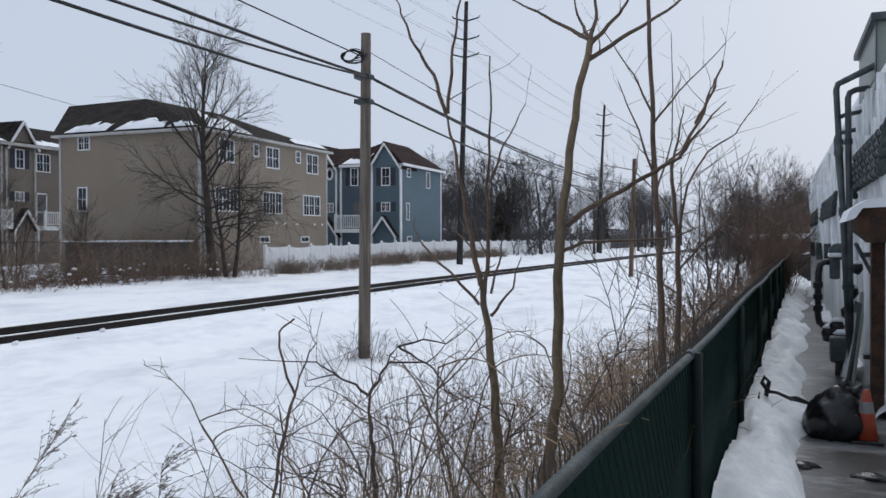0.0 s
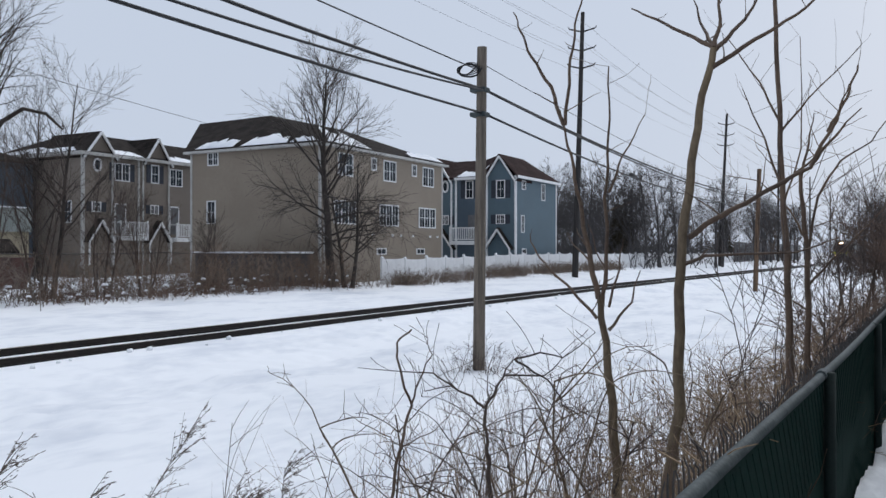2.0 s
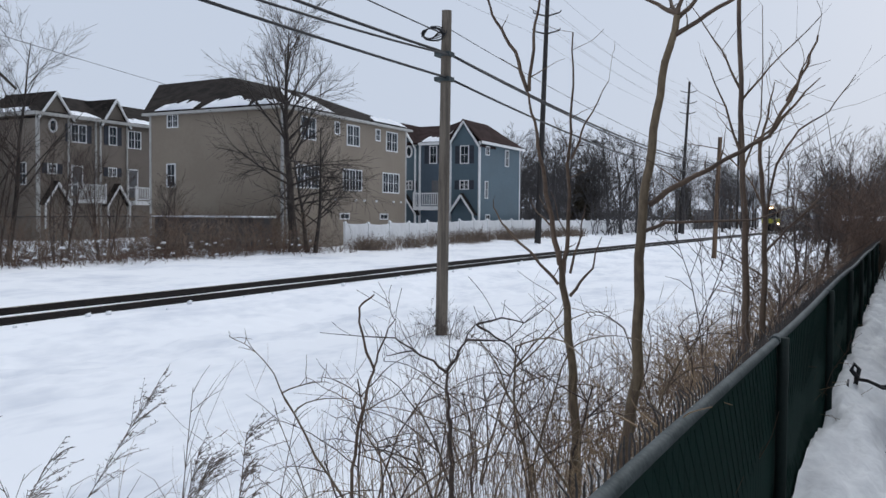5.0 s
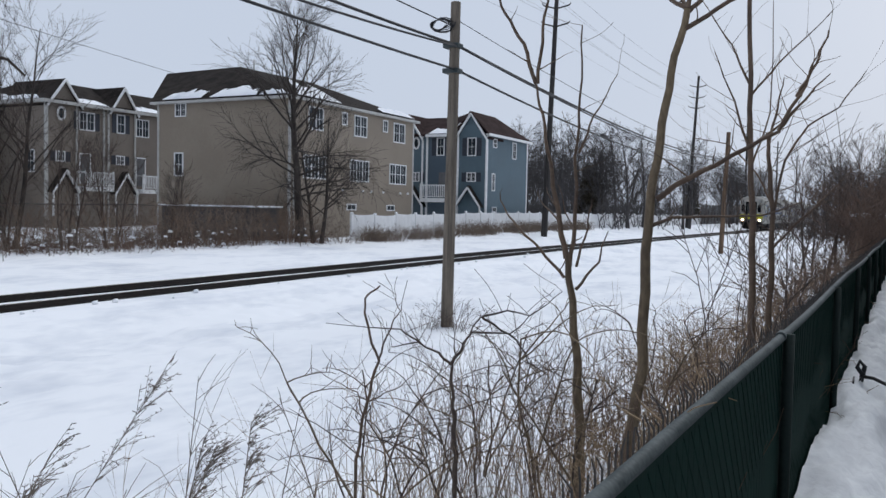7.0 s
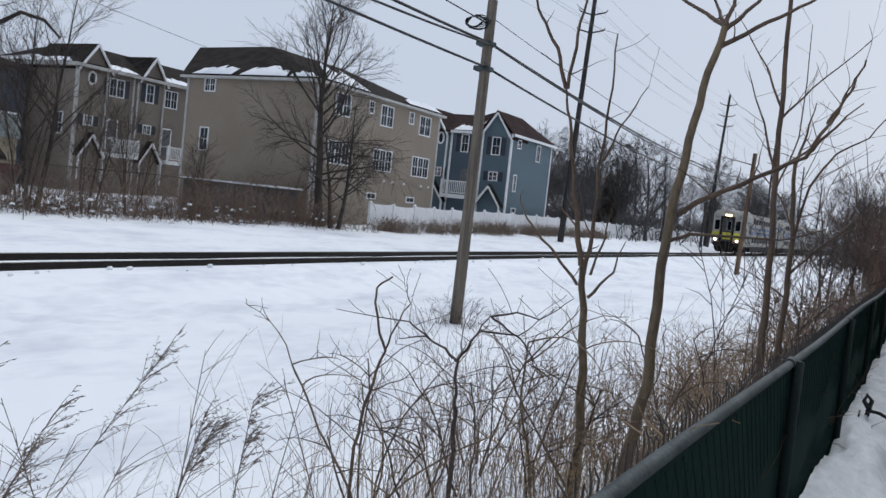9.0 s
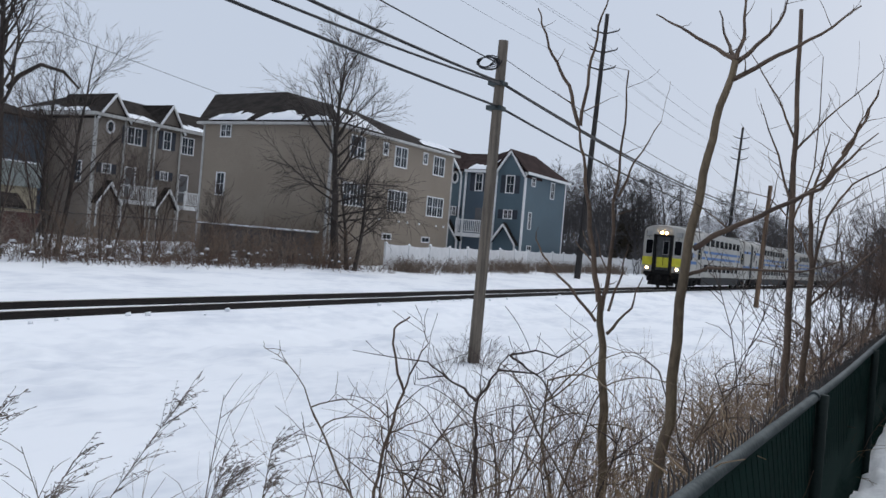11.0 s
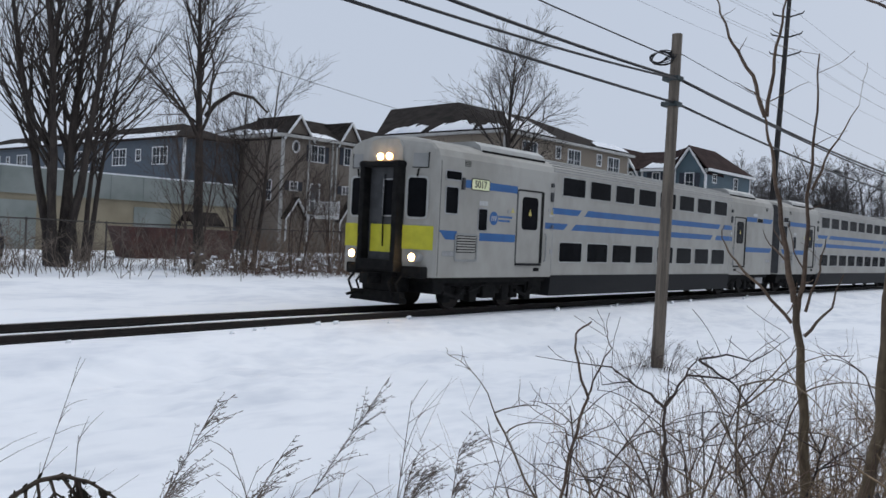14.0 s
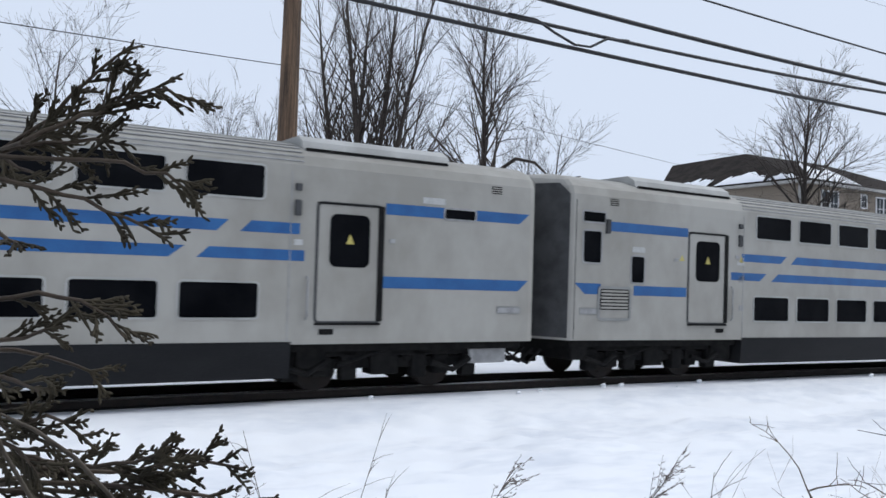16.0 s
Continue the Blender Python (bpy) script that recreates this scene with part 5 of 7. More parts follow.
def bare_tree(x, y, height, seed, stems=1, r=0.14, depth=3, kids=6, spread=42, rise=0.03, crown_from=0.3, label="bare deciduous tree with grey-brown bark", mat=None, fan=9, min_r=0.006, sink=0.25, lean_to=(0.0, 0.0), low=0, reach=1.0):
    rnd = random.Random(seed)
    tree = thing("tree", pose(x, y, ground_z(x, y) - sink), label, "tree", "bare trees")
    trunk, crown = Net(), Net()
    for s in range(stems):
        a = 2 * math.pi * s / stems + rnd.random()
        lean = 0 if stems == 1 else math.tan(radians(fan * rnd.uniform(0.4, 1.1)))
        p, d = Vector((0.18 * math.cos(a) * (stems > 1), 0.18 * math.sin(a) * (stems > 1), 0)), Vector((lean * math.cos(a), lean * math.sin(a), 1)).normalized()
        d = (d + Vector((lean_to[0], lean_to[1], 0))).normalized()
        h, n = height * rnd.uniform(0.82, 1.0), 9
        pts = [p.copy()]
        for _ in range(n):
            d = (d + Vector((rnd.gauss(0, 0.045), rnd.gauss(0, 0.045), 0.05))).normalized()
            p = p + d * (h / n)
            pts.append(p.copy())
        radii = [max(r * (1.25 if k == 0 else 1.0) * (1 - 0.88 * k / n), min_r * 1.4) for k in range(n + 1)]
        trunk.limb(pts, radii, 8)
        m = kids * 3 + 4
        for k in range(m):
            t = crown_from + (0.98 - crown_from) * (k + rnd.random()) / m
            i = min(int(t * n), n - 1)
            base = pts[i].lerp(pts[i + 1], t * n - i)
            b = rnd.uniform(0, 2 * math.pi)
            tilt = radians(rnd.uniform(0.75, 1.2) * spread * (1.15 - 0.4 * t))
            out = Vector((math.sin(tilt) * math.cos(b), math.sin(tilt) * math.sin(b), math.cos(tilt)))
            grow(crown, rnd, base, out, reach * h * rnd.uniform(0.30, 0.46) * (1.25 - 0.70 * t), max(radii[i] * 0.42, min_r), depth - 1, spread * 0.85, rise, kids - 1, 3, min_r)
        # long lower limbs that arch outward and hang
        for k in range(low):
            i = 2 + k % 2
            b = 2 * math.pi * (k + rnd.random()) / low
            base = pts[i].lerp(pts[i + 1], rnd.random())
            grow(crown, rnd, base, Vector((math.cos(b), math.sin(b), rnd.uniform(0.1, 0.7))).normalized(), h * rnd.uniform(0.28, 0.40), radii[i] * 0.3, depth - 1, 44, -0.07, kids, 3, min_r)
    part("trunk", trunk.mesh("trunk"), mat or BARK, tree, smooth=True)
    part("crown", crown.mesh("crown"), mat or BARK, tree, "tangle of bare branches and twigs", smooth=True)
    return tree


bare_tree(-26.25, 35.3, 12.4, 11, stems=1, r=0.24, depth=3, kids=8, spread=42, crown_from=0.42, min_r=0.009, lean_to=(-0.05, -0.04), low=11, reach=0.95, label="bare deciduous tree before the tan house")
bare_tree(-25.5, 35.7, 7.0, 12, stems=2, r=0.12, depth=3, kids=6, spread=46, crown_from=0.22, label="smaller bare tree beside a larger one")
bare_tree(-29.2, 18.9, 13.4, 13, stems=1, r=0.23, depth=3, kids=8, spread=42, crown_from=0.40, min_r=0.008, reach=0.85, label="tall bare tree with a spreading crown")
bare_tree(-28.8, 20.9, 9.0, 14, stems=2, r=0.11, depth=3, kids=6, spread=40, crown_from=0.3, label="slender bare tree with twin stems")
bare_tree(-31.0, 14.0, 15.0, 15, stems=7, r=0.19, depth=3, kids=5, spread=30, crown_from=0.26, fan=6.5, reach=0.8, label="large bare tree with many upright stems")
bare_tree(-33.5, 10.0, 9.5, 16, stems=2, r=0.12, depth=3, kids=6, spread=42, crown_from=0.25)
bare_tree(-36.0, 8.2, 8.5, 17, stems=2, r=0.10, depth=3, kids=6, spread=42, crown_from=0.25)
bare_tree(-34.0, 16.5, 12.0, 18, stems=3, r=0.13, depth=3, kids=5, spread=36, crown_from=0.3)
bare_tree(-31.5, 3.0, 10.0, 19, stems=2, r=0.13, depth=3, kids=6, spread=42, crown_from=0.25)
bough = tube([(-29.2, 18.85, 6.3), (-28.95, 19.1, 6.8), (-28.5, 19.6, 7.3), (-28.0, 20.2, 7.15), (-27.6, 20.6, 6.6)], [0.10, 0.09, 0.075, 0.06, 0.04], 7)
solo("arched_bough", bough, BARK, "dark bough arching from a bare tree", "branch", smooth=True)


def far_woods():
    """Two kinds of far tree, repeated up the line."""
    rnd = random.Random(7)
    kinds = [bare_tree(-40, 118, 10.8, 60 + k, stems=1, r=0.19, depth=3, kids=6, spread=50, crown_from=0.24, rise=0.05, label="distant bare tree in the wood beyond the houses", mat=BARK_HAZED, min_r=0.019) for k in range(4)]
    spots = []
    for k in range(74):
        y = rnd.uniform(85, 240)
        x = -27 - rnd.uniform(0.0, 0.22) * y if k % 4 else track_x(y) - rnd.uniform(5, 12)
        spots.append((x, y))
    spots += [(rnd.uniform(-7, 14), rnd.uniform(150, 330)) for _ in range(18)] + [(-rnd.uniform(70, 110), rnd.uniform(5, 26)) for _ in range(8)]
    spots += [(rnd.uniform(-7.5, 4.0), rnd.uniform(112, 185)) for _ in range(22)]
    for i, (x, y) in enumerate(spots):
        m = pose(x, y, ground_z(x, y) - 0.25, 0, 0, rnd.uniform(0, 360))
        copy_thing(kinds[i % 4], m)
    for k, t in enumerate(kinds):
        t.matrix_basis = pose(-34 - 5 * k, 96 + 9 * k, ground_z(-34, 96) - 0.25)


far_woods()


def conifer(x, y, h, seed):
    rnd = random.Random(seed)
    t = thing("conifer", pose(x, y, ground_z(x, y) - 0.2), "dark distant evergreen tree", "tree", "evergreens")
    part("trunk", tube([(0, 0, 0), (0, 0, h)], [0.22, 0.03], 7), BARK, t)
    net = Net()
    for k in range(260):
        z = h * (0.08 + 0.9 * rnd.random() ** 0.9)
        reach = (1 - z / h) * h * 0.24 + 0.25
        a = rnd.uniform(0, 6.283)
        p = Vector((0, 0, z))
        e = Vector((math.cos(a) * reach, math.sin(a) * reach, z - 0.25 * reach + rnd.uniform(-0.2, 0.2)))
        net.limb([p, p.lerp(e, 0.5) + Vector((0, 0, 0.1)), e], [0.05, 0.16, 0.02], 4)
        for _ in range(3):
            q = p.lerp(e, rnd.uniform(0.4, 0.95))
            net.limb([q, q + Vector((rnd.gauss(0, 0.3), rnd.gauss(0, 0.3), -0.25))], [0.10, 0.02], 3)
    part("crown", net.mesh("crown"), CEDAR, t, "dark drooping evergreen boughs")


for x, y, h, s in ((-29.5, 96, 6.5, 2), (-31.0, 98, 7.5, 3), (-29.0, 150, 9.0, 5)):
    conifer(x, y, h, s)


# ---- shrubs, brush and weeds ----
def thicket(name, spots, seed, hmin, hmax, mat, label, r=0.006, per=9, lean=0.3, twigs=3, kind="stuff", flop=0.05, sides=3, tuft=0.15):
    """Clumps of thin crooked stems with side twigs, as one mass."""
    rnd = random.Random(seed)
    net = Net()
    for x, y in spots:
        for _ in range(per):
            h = rnd.uniform(hmin, hmax)
            px, py = x + rnd.gauss(0, tuft), y + rnd.gauss(0, tuft)
            p = Vector((px, py, ground_z(px, py) - 0.05))
            d = Vector((rnd.gauss(0, lean), rnd.gauss(0, lean), 1)).normalized()
            bend = Vector((rnd.gauss(0, flop), rnd.gauss(0, flop), -abs(rnd.gauss(0, flop * 0.6))))
            pts = [p.copy()]
            n = 6
            for k in range(n):
                d = (d + bend * (1 + 0.5 * k) + Vector((rnd.gauss(0, 0.07), rnd.gauss(0, 0.07), 0))).normalized()
                p = p + d * (h / n)
                pts.append(p.copy())
            rr = r * rnd.uniform(0.6, 1.3)
            net.limb(pts, [rr * (1 - 0.75 * k / n) for k in range(n + 1)], sides)
            for _ in range(twigs):
                t = rnd.uniform(0.35, 0.95) * n
                i = min(int(t), n - 1)
                b = pts[i].lerp(pts[i + 1], t - i)
                e = (d + Vector((rnd.gauss(0, 0.7), rnd.gauss(0, 0.7), rnd.uniform(-0.1, 0.5)))).normalized()
                L = h * rnd.uniform(0.1, 0.28)
                m = b + e * L * 0.55 + Vector((rnd.gauss(0, 0.02), rnd.gauss(0, 0.02), 0.02))
                net.limb([b, m, b + e * L + Vector((0, 0, rnd.uniform(-0.03, 0.08)))], [rr * 0.55, rr * 0.45, rr * 0.25], 3)
    return solo(name, net.mesh(name), mat, label, "shrub" if name == "shrub" else "brush", "bare shrubs" if name == "shrub" else "", kind)


def along(seed, n, x0, x1, y0, y1):
    rnd = random.Random(seed)
    return [(rnd.uniform(x0, x1), rnd.uniform(y0, y1)) for _ in range(n)]


def beside_fence(seed, n, d0, d1, y0, y1):
    rnd = random.Random(seed)
    out = []
    for _ in range(n):
        y = rnd.uniform(y0, y1)
        out.append((fence_x(y) - rnd.uniform(d0, d1), y))
    return out


thicket("far_underwood", [(track_x(y) - 9 - 0.16 * k, y) for k, y in enumerate(range(84, 250, 2))] + along(41, 150, -50, -27.5, 84, 130) + along(43, 70, -8.0, 5.0, 95, 170), 42, 2.0, 4.8, BARK_HAZED, "dark tangle of undergrowth below the distant trees", r=0.05, per=8, lean=0.35, twigs=6, flop=0.05, tuft=1.6)
# upright stems before and beyond the saplings
thicket("brush", beside_fence(1, 34, 0.8, 2.9, 3.6, 6.4), 2, 0.7, 1.45, TWIG, "upright reddish-brown bare stems beyond the fence", r=0.0026, per=6, lean=0.08, twigs=1, flop=0.025)
thicket("brush", beside_fence(3, 20, 0.6, 2.8, 3.0, 6.0), 4, 0.6, 1.3, STRAW, "pale dry stalks among the brush", r=0.0034, per=8, lean=0.11, twigs=1, flop=0.04)
thicket("brush", beside_fence(5, 26, 0.6, 2.0, 5.8, 12.5), 6, 0.4, 1.0, TWIG, "tangled reddish-brown bare brush beyond the fence", r=0.005, per=10, lean=0.2, twigs=4, flop=0.06)
thicket("brush", beside_fence(7, 60, 0.55, 1.9, 6.0, 16.0), 8, 0.5, 1.2, STRAW, "drooping pale dry stalks among the brush", r=0.0055, per=11, lean=0.35, twigs=2, flop=0.16)
thicket("brush", beside_fence(9, 40, 0.6, 1.8, 14.0, 34.0), 10, 0.6, 1.5, TWIG, "tangled reddish-brown bare brush beyond the fence", r=0.011, per=9, lean=0.35, twigs=4, flop=0.07)
thicket("brush", beside_fence(11, 50, 0.36, 0.55, 2.4, 16.0), 12, 0.4, 1.02, RUSSET, "dark vines climbing through the fence top", r=0.004, per=5, lean=0.05, twigs=4, flop=0.02)


def kinked(rnd, p, d, length, n, kink, droop):
    """A line of n short straight pieces that turns a little at each joint."""
    pts = [p.copy()]
    for k in range(n):
        d = (d + Vector((rnd.gauss(0, kink), rnd.gauss(0, kink), rnd.gauss(0, kink * 0.6) - droop * k / n))).normalized()
        p = p + d * (length / n)
        pts.append(p.copy())
    return pts


def crooked_shrub(x, y, h, seed, dark):
    """A few kinked stems whose long side branches arch outward and bear short twigs."""
    rnd = random.Random(seed)
    s = thing("shrub", pose(x, y, ground_z(x, y) - 0.06), "straggling bare shrub with crooked forked stems", "shrub", "bare shrubs")
    bark = TWIG_DARK if dark else SAPLING
    for _ in range(rnd.choice((1, 2, 2))):
        a = rnd.uniform(0, 6.283)
        lean = rnd.uniform(0.03, 0.3)
        r = rnd.uniform(0.0075, 0.0115)
        line = kinked(rnd, Vector((0.05 * math.cos(a), 0.05 * math.sin(a), 0)), Vector((lean * math.cos(a), lean * math.sin(a), 1)).normalized(), h, 9, 0.11, 0.0)
        net = Net()
        net.limb(line, [r * (1 - 0.5 * k / 9) for k in range(10)], 6)
        stem = part("stem", net.mesh("stem"), bark, s, "", smooth=True)
        for k in range(rnd.choice((3, 4, 5))):
            i = rnd.randint(4, 9)
            b = rnd.uniform(0, 6.283)
            up = rnd.uniform(0.25, 1.1)
            arm = kinked(rnd, line[i], Vector((math.cos(b), math.sin(b), up)).normalized(), rnd.uniform(0.30, 0.78), 7, 0.13, 0.22)
            net = Net()
            net.limb(arm, [r * (0.55 - 0.05 * j) for j in range(8)], 5)
            for _ in range(rnd.randint(2, 5)):
                j = rnd.randint(2, 7)
                tip = kinked(rnd, arm[j], Vector((rnd.gauss(0, 0.7), rnd.gauss(0, 0.7), rnd.uniform(0.2, 1.0))).normalized(), rnd.uniform(0.06, 0.2), 3, 0.2, 0.0)
                net.limb(tip, [r * 0.26, r * 0.22, r * 0.18, r * 0.1], 4)
            part("branch", net.mesh("branch"), bark, stem, smooth=True)


rnd_s = random.Random(90)
for k in range(16):
    yy = rnd_s.uniform(3.8, 6.6)
    crooked_shrub(fence_x(yy) - rnd_s.uniform(0.7, 3.0), yy, rnd_s.uniform(0.7, 1.25), 300 + k, k % 5 > 0)
thicket("brush", [(-1.3, 4.75), (-1.45, 4.6), (-1.62, 4.85), (-1.15, 4.6), (-1.75, 4.6), (-1.0, 5.0), (-1.2, 5.2)], 31, 0.3, 0.95, STRAW, "tangle of pale dry stalks at the foot of the saplings", r=0.0034, per=20, lean=0.3, twigs=2, flop=0.12, tuft=0.13)
thicket("brush", beside_fence(33, 18, 0.5, 2.4, 3.2, 6.2), 34, 0.8, 1.5, SAPLING_BRANCH, "thin upright olive-brown stems beyond the fence", r=0.0024, per=4, lean=0.10, twigs=4, flop=0.05)
# the russet mass further up the fence
thicket("vine_thicket", beside_fence(13, 34, 0.0, 0.9, 23.0, 34.0), 14, 1.4, 3.6, RUSSET, "dense russet mass of bare vines and shrubs", r=0.010, per=8, lean=0.2, twigs=9, flop=0.06, tuft=0.3)
thicket("vine_thicket", beside_fence(15, 30, -1.2, 1.2, 36.0, 60.0), 16, 2.6, 5.2, RUSSET, "dense russet mass of bare vines and shrubs", r=0.017, per=8, lean=0.2, twigs=8, flop=0.07, tuft=0.5)
for tx, ty, th, seed in ((-1.5, 24.5, 3.4, 71), (-0.9, 28.0, 3.9, 72), (-1.9, 27.0, 3.0, 73), (-0.2, 34.0, 4.6, 74), (1.0, 47.0, 5.8, 75)):
    bare_tree(tx, ty, th, seed, stems=2, r=0.05 + 0.006 * (th - 4), depth=3, kids=5, spread=40, crown_from=0.3, min_r=0.006, mat=TWIG_DARK, label="slender bare tree rising from the vine thicket")
# low brush behind the track
thicket("far_brush", along(17, 75, -31.0, -25.0, 16.0, 39.0), 18, 0.8, 2.3, DEAD_WEED, "brown winter brush along the boundary behind the track", r=0.011, per=11, lean=0.3, twigs=5, flop=0.07, tuft=0.5)
thicket("far_brush", along(51, 60, -28.2, -24.9, 17.0, 36.0), 52, 1.1, 2.6, TWIG, "tall reddish winter brush along the boundary behind the track", r=0.011, per=7, lean=0.25, twigs=7, flop=0.05, tuft=0.4)
thicket("far_brush", along(19, 85, -29.0, -24.6, 18.0, 37.5), 20, 0.4, 1.4, RUSSET, "brown winter brush along the boundary behind the track", r=0.012, per=10, lean=0.6, twigs=6, flop=0.16, tuft=0.55)
clumps = Net()
rnd_c = random.Random(55)
for cx, cy in along(56, 90, -29.0, -24.9, 17.0, 37.0):
    c = Vector((cx, cy, ground_z(cx, cy) + rnd_c.uniform(0.05, 0.75)))
    w = rnd_c.uniform(0.05, 0.16)
    clumps.limb([c - Vector((0, w, 0.02)), c - Vector((0, w * 0.4, -0.02)), c + Vector((0.02, w * 0.5, 0.015)), c + Vector((0, w, -0.03))], [0.01, w * 0.35, w * 0.3, 0.01], 6)
solo("brush_snow", clumps.mesh("brush_snow"), SNOW, "clumps of snow caught in the winter brush", "snow", kind="stuff", smooth=True)
for tx, ty, th, seed in ((-27.4, 17.4, 6.5, 81), (-27.8, 19.8, 5.5, 82), (-26.6, 21.6, 4.6, 83), (-27.2, 24.0, 4.2, 84), (-27.6, 28.0, 3.8, 85)):
    bare_tree(tx, ty, th, seed, stems=3, r=0.05, depth=3, kids=5, spread=34, crown_from=0.25, fan=10, min_r=0.006, mat=TWIG_DARK, label="young bare tree with several thin stems in the brush")
thicket("far_brush", along(21, 60, -32.0, -25.5, 2.0, 18.0), 22, 0.5, 2.2, DEAD_WEED, "brown winter brush along the boundary behind the track", r=0.014, per=9, lean=0.25, twigs=4, flop=0.06, tuft=0.5)
thicket("reed_strip", along(23, 150, -25.2, -24.2, 37.0, 78.0), 24, 0.5, 1.15, REED, "strip of dry reeds before the white fence", r=0.014, per=22, lean=0.22, twigs=1, flop=0.08, tuft=0.35)
thicket("pole_weeds", [(-8.5, 16.1), (-8.0, 16.2), (-8.4, 15.8), (-7.8, 16.0)], 26, 0.35, 0.95, TWIG_DARK, "dry weeds at the foot of the pole", r=0.006, per=14, lean=0.45, twigs=3, flop=0.06, tuft=0.12)


def sapling(name, base, az, limbs, label, seed, depth=0.35, twiggy=0.3, bark=None):
    """A young tree whose limbs fork and rise as given: x across, z up, with some depth of their own."""
    rnd = random.Random(seed)
    ca, sa = math.cos(radians(az)), math.sin(radians(az))
    t = thing(name, pose(base[0], base[1], 0), label, "tree", "saplings")
    for k, (r, pts) in enumerate(limbs):
        r = r * (0.86 if k == 0 else 0.74)
        limb_net = Net()
        drift = rnd.uniform(-depth, depth) if k else 0.0
        fine = []
        for i in range(len(pts) - 1):
            for s in range(4):
                fine.append((pts[i][0] + (pts[i + 1][0] - pts[i][0]) * s / 4, pts[i][1] + (pts[i + 1][1] - pts[i][1]) * s / 4))
        fine.append(pts[-1])
        n = len(fine) - 1
        line = []
        for i, (u, z) in enumerate(fine):
            w = drift * (i / n) * (z - 0.5) * 0.25
            u += 0.006 * math.sin(i * 1.7 + k) * min(1, i)
            # depth moves a point along the line of sight, so that its bearing holds
            line.append(Vector((u * ca + w * sa, -u * sa + w * ca, z)))
        if k == 0:
            b0 = line[0].copy()
            b0.z = ground_z(base[0], base[1]) - 0.15
            line.insert(0, b0)
            n += 1
        radii = [r * (1 - (0.5 if k == 0 else 0.72) * i / n) for i in range(n + 1)]
        limb_net.limb(line, radii, 10 if k == 0 else 7)
        branch = part("trunk" if k == 0 else "branch", limb_net.mesh("branch"), bark or (SAPLING if k == 0 else SAPLING_BRANCH), t, "" if k == 0 else "long bare branch", smooth=True)
        if k:
            for i in range(1, n + 1):
                if rnd.random() < twiggy:
                    e = Vector((rnd.gauss(0, 0.6), rnd.gauss(0, 0.6), rnd.uniform(0.2, 0.9))).normalized()
                    L = rnd.uniform(0.05, 0.30) * (2.2 if twiggy > 0.6 else 1)
                    shoot = Net()
                    shoot.limb(kinked(rnd, line[i], e, L, 5, 0.13, -0.04), [max(radii[i] * q, 0.0015) for q in (0.42, 0.36, 0.3, 0.22, 0.16, 0.1)], 4)
                    part("twig", shoot.mesh("twig"), bark or SAPLING_BRANCH, branch, smooth=True)
    return t


sapling("sapling", (-1.26, 4.84), -14.64, [
    (0.044, [(-0.02, 0.52), (0.01, 0.79), (0.07, 1.19), (0.07, 1.65), (0.08, 2.11), (0.13, 2.51), (0.18, 2.9), (0.26, 3.25)]),
    (0.02, [(0.26, 3.25), (0.15, 3.34), (-0.06, 3.49), (-0.21, 3.6)]),
    (0.018, [(0.26, 3.25), (0.21, 3.39), (0.16, 3.62)]),
    (0.02, [(0.26, 3.25), (0.3, 3.43), (0.28, 3.77)]),
    (0.02, [(0.26, 3.23), (0.37, 3.35), (0.48, 3.49), (0.53, 3.66)]),
    (0.02, [(0.25, 3.14), (0.47, 3.26), (0.66, 3.35), (0.82, 3.47)]),
    (0.024, [(0.12, 2.18), (0.25, 2.28), (0.42, 2.37), (0.59, 2.47), (0.75, 2.56), (0.88, 2.81), (0.94, 2.96), (0.98, 3.09)]),
    (0.014, [(0.76, 2.57), (0.88, 2.73), (1.0, 2.87)]),
    (0.013, [(0.85, 2.76), (0.88, 2.84), (0.9, 2.96)]),
    (0.012, [(0.63, 2.48), (0.81, 2.64), (0.99, 2.83)]),
    (0.016, [(0.1, 2.03), (0.21, 2.08), (0.41, 2.09), (0.69, 2.1), (0.9, 2.18)]),
], "tall slender sapling with olive-brown bark forking high up", 2, 0.5)
sapling("sapling", (-1.59, 4.95), -17.86, [
    (0.042, [(0.01, 0.45), (0.01, 0.73), (-0.02, 1.18), (-0.06, 1.56), (-0.1, 1.84)]),
    (0.026, [(-0.1, 1.82), (-0.16, 2.11), (-0.21, 2.39), (-0.26, 2.67), (-0.31, 2.87)]),
    (0.018, [(-0.31, 2.87), (-0.39, 3.11), (-0.51, 3.3), (-0.58, 3.47), (-0.62, 3.59)]),
    (0.016, [(-0.3, 2.87), (-0.27, 3.18), (-0.23, 3.42), (-0.17, 3.63)]),
    (0.02, [(-0.08, 1.77), (-0.05, 2.08), (-0.06, 2.42), (-0.04, 2.77), (-0.04, 3.15)]),
    (0.012, [(-0.04, 2.46), (0.04, 2.68), (0.18, 2.95)]),
    (0.014, [(-0.11, 1.7), (-0.26, 1.87), (-0.41, 2.01), (-0.49, 2.12), (-0.52, 2.21)]),
    (0.014, [(-0.04, 1.63), (0.09, 1.8), (0.14, 1.99)]),
    (0.012, [(-0.04, 1.77), (0.02, 2.01), (0.04, 2.18)]),
], "slender forked sapling with olive-brown bark", 1, 0.5)
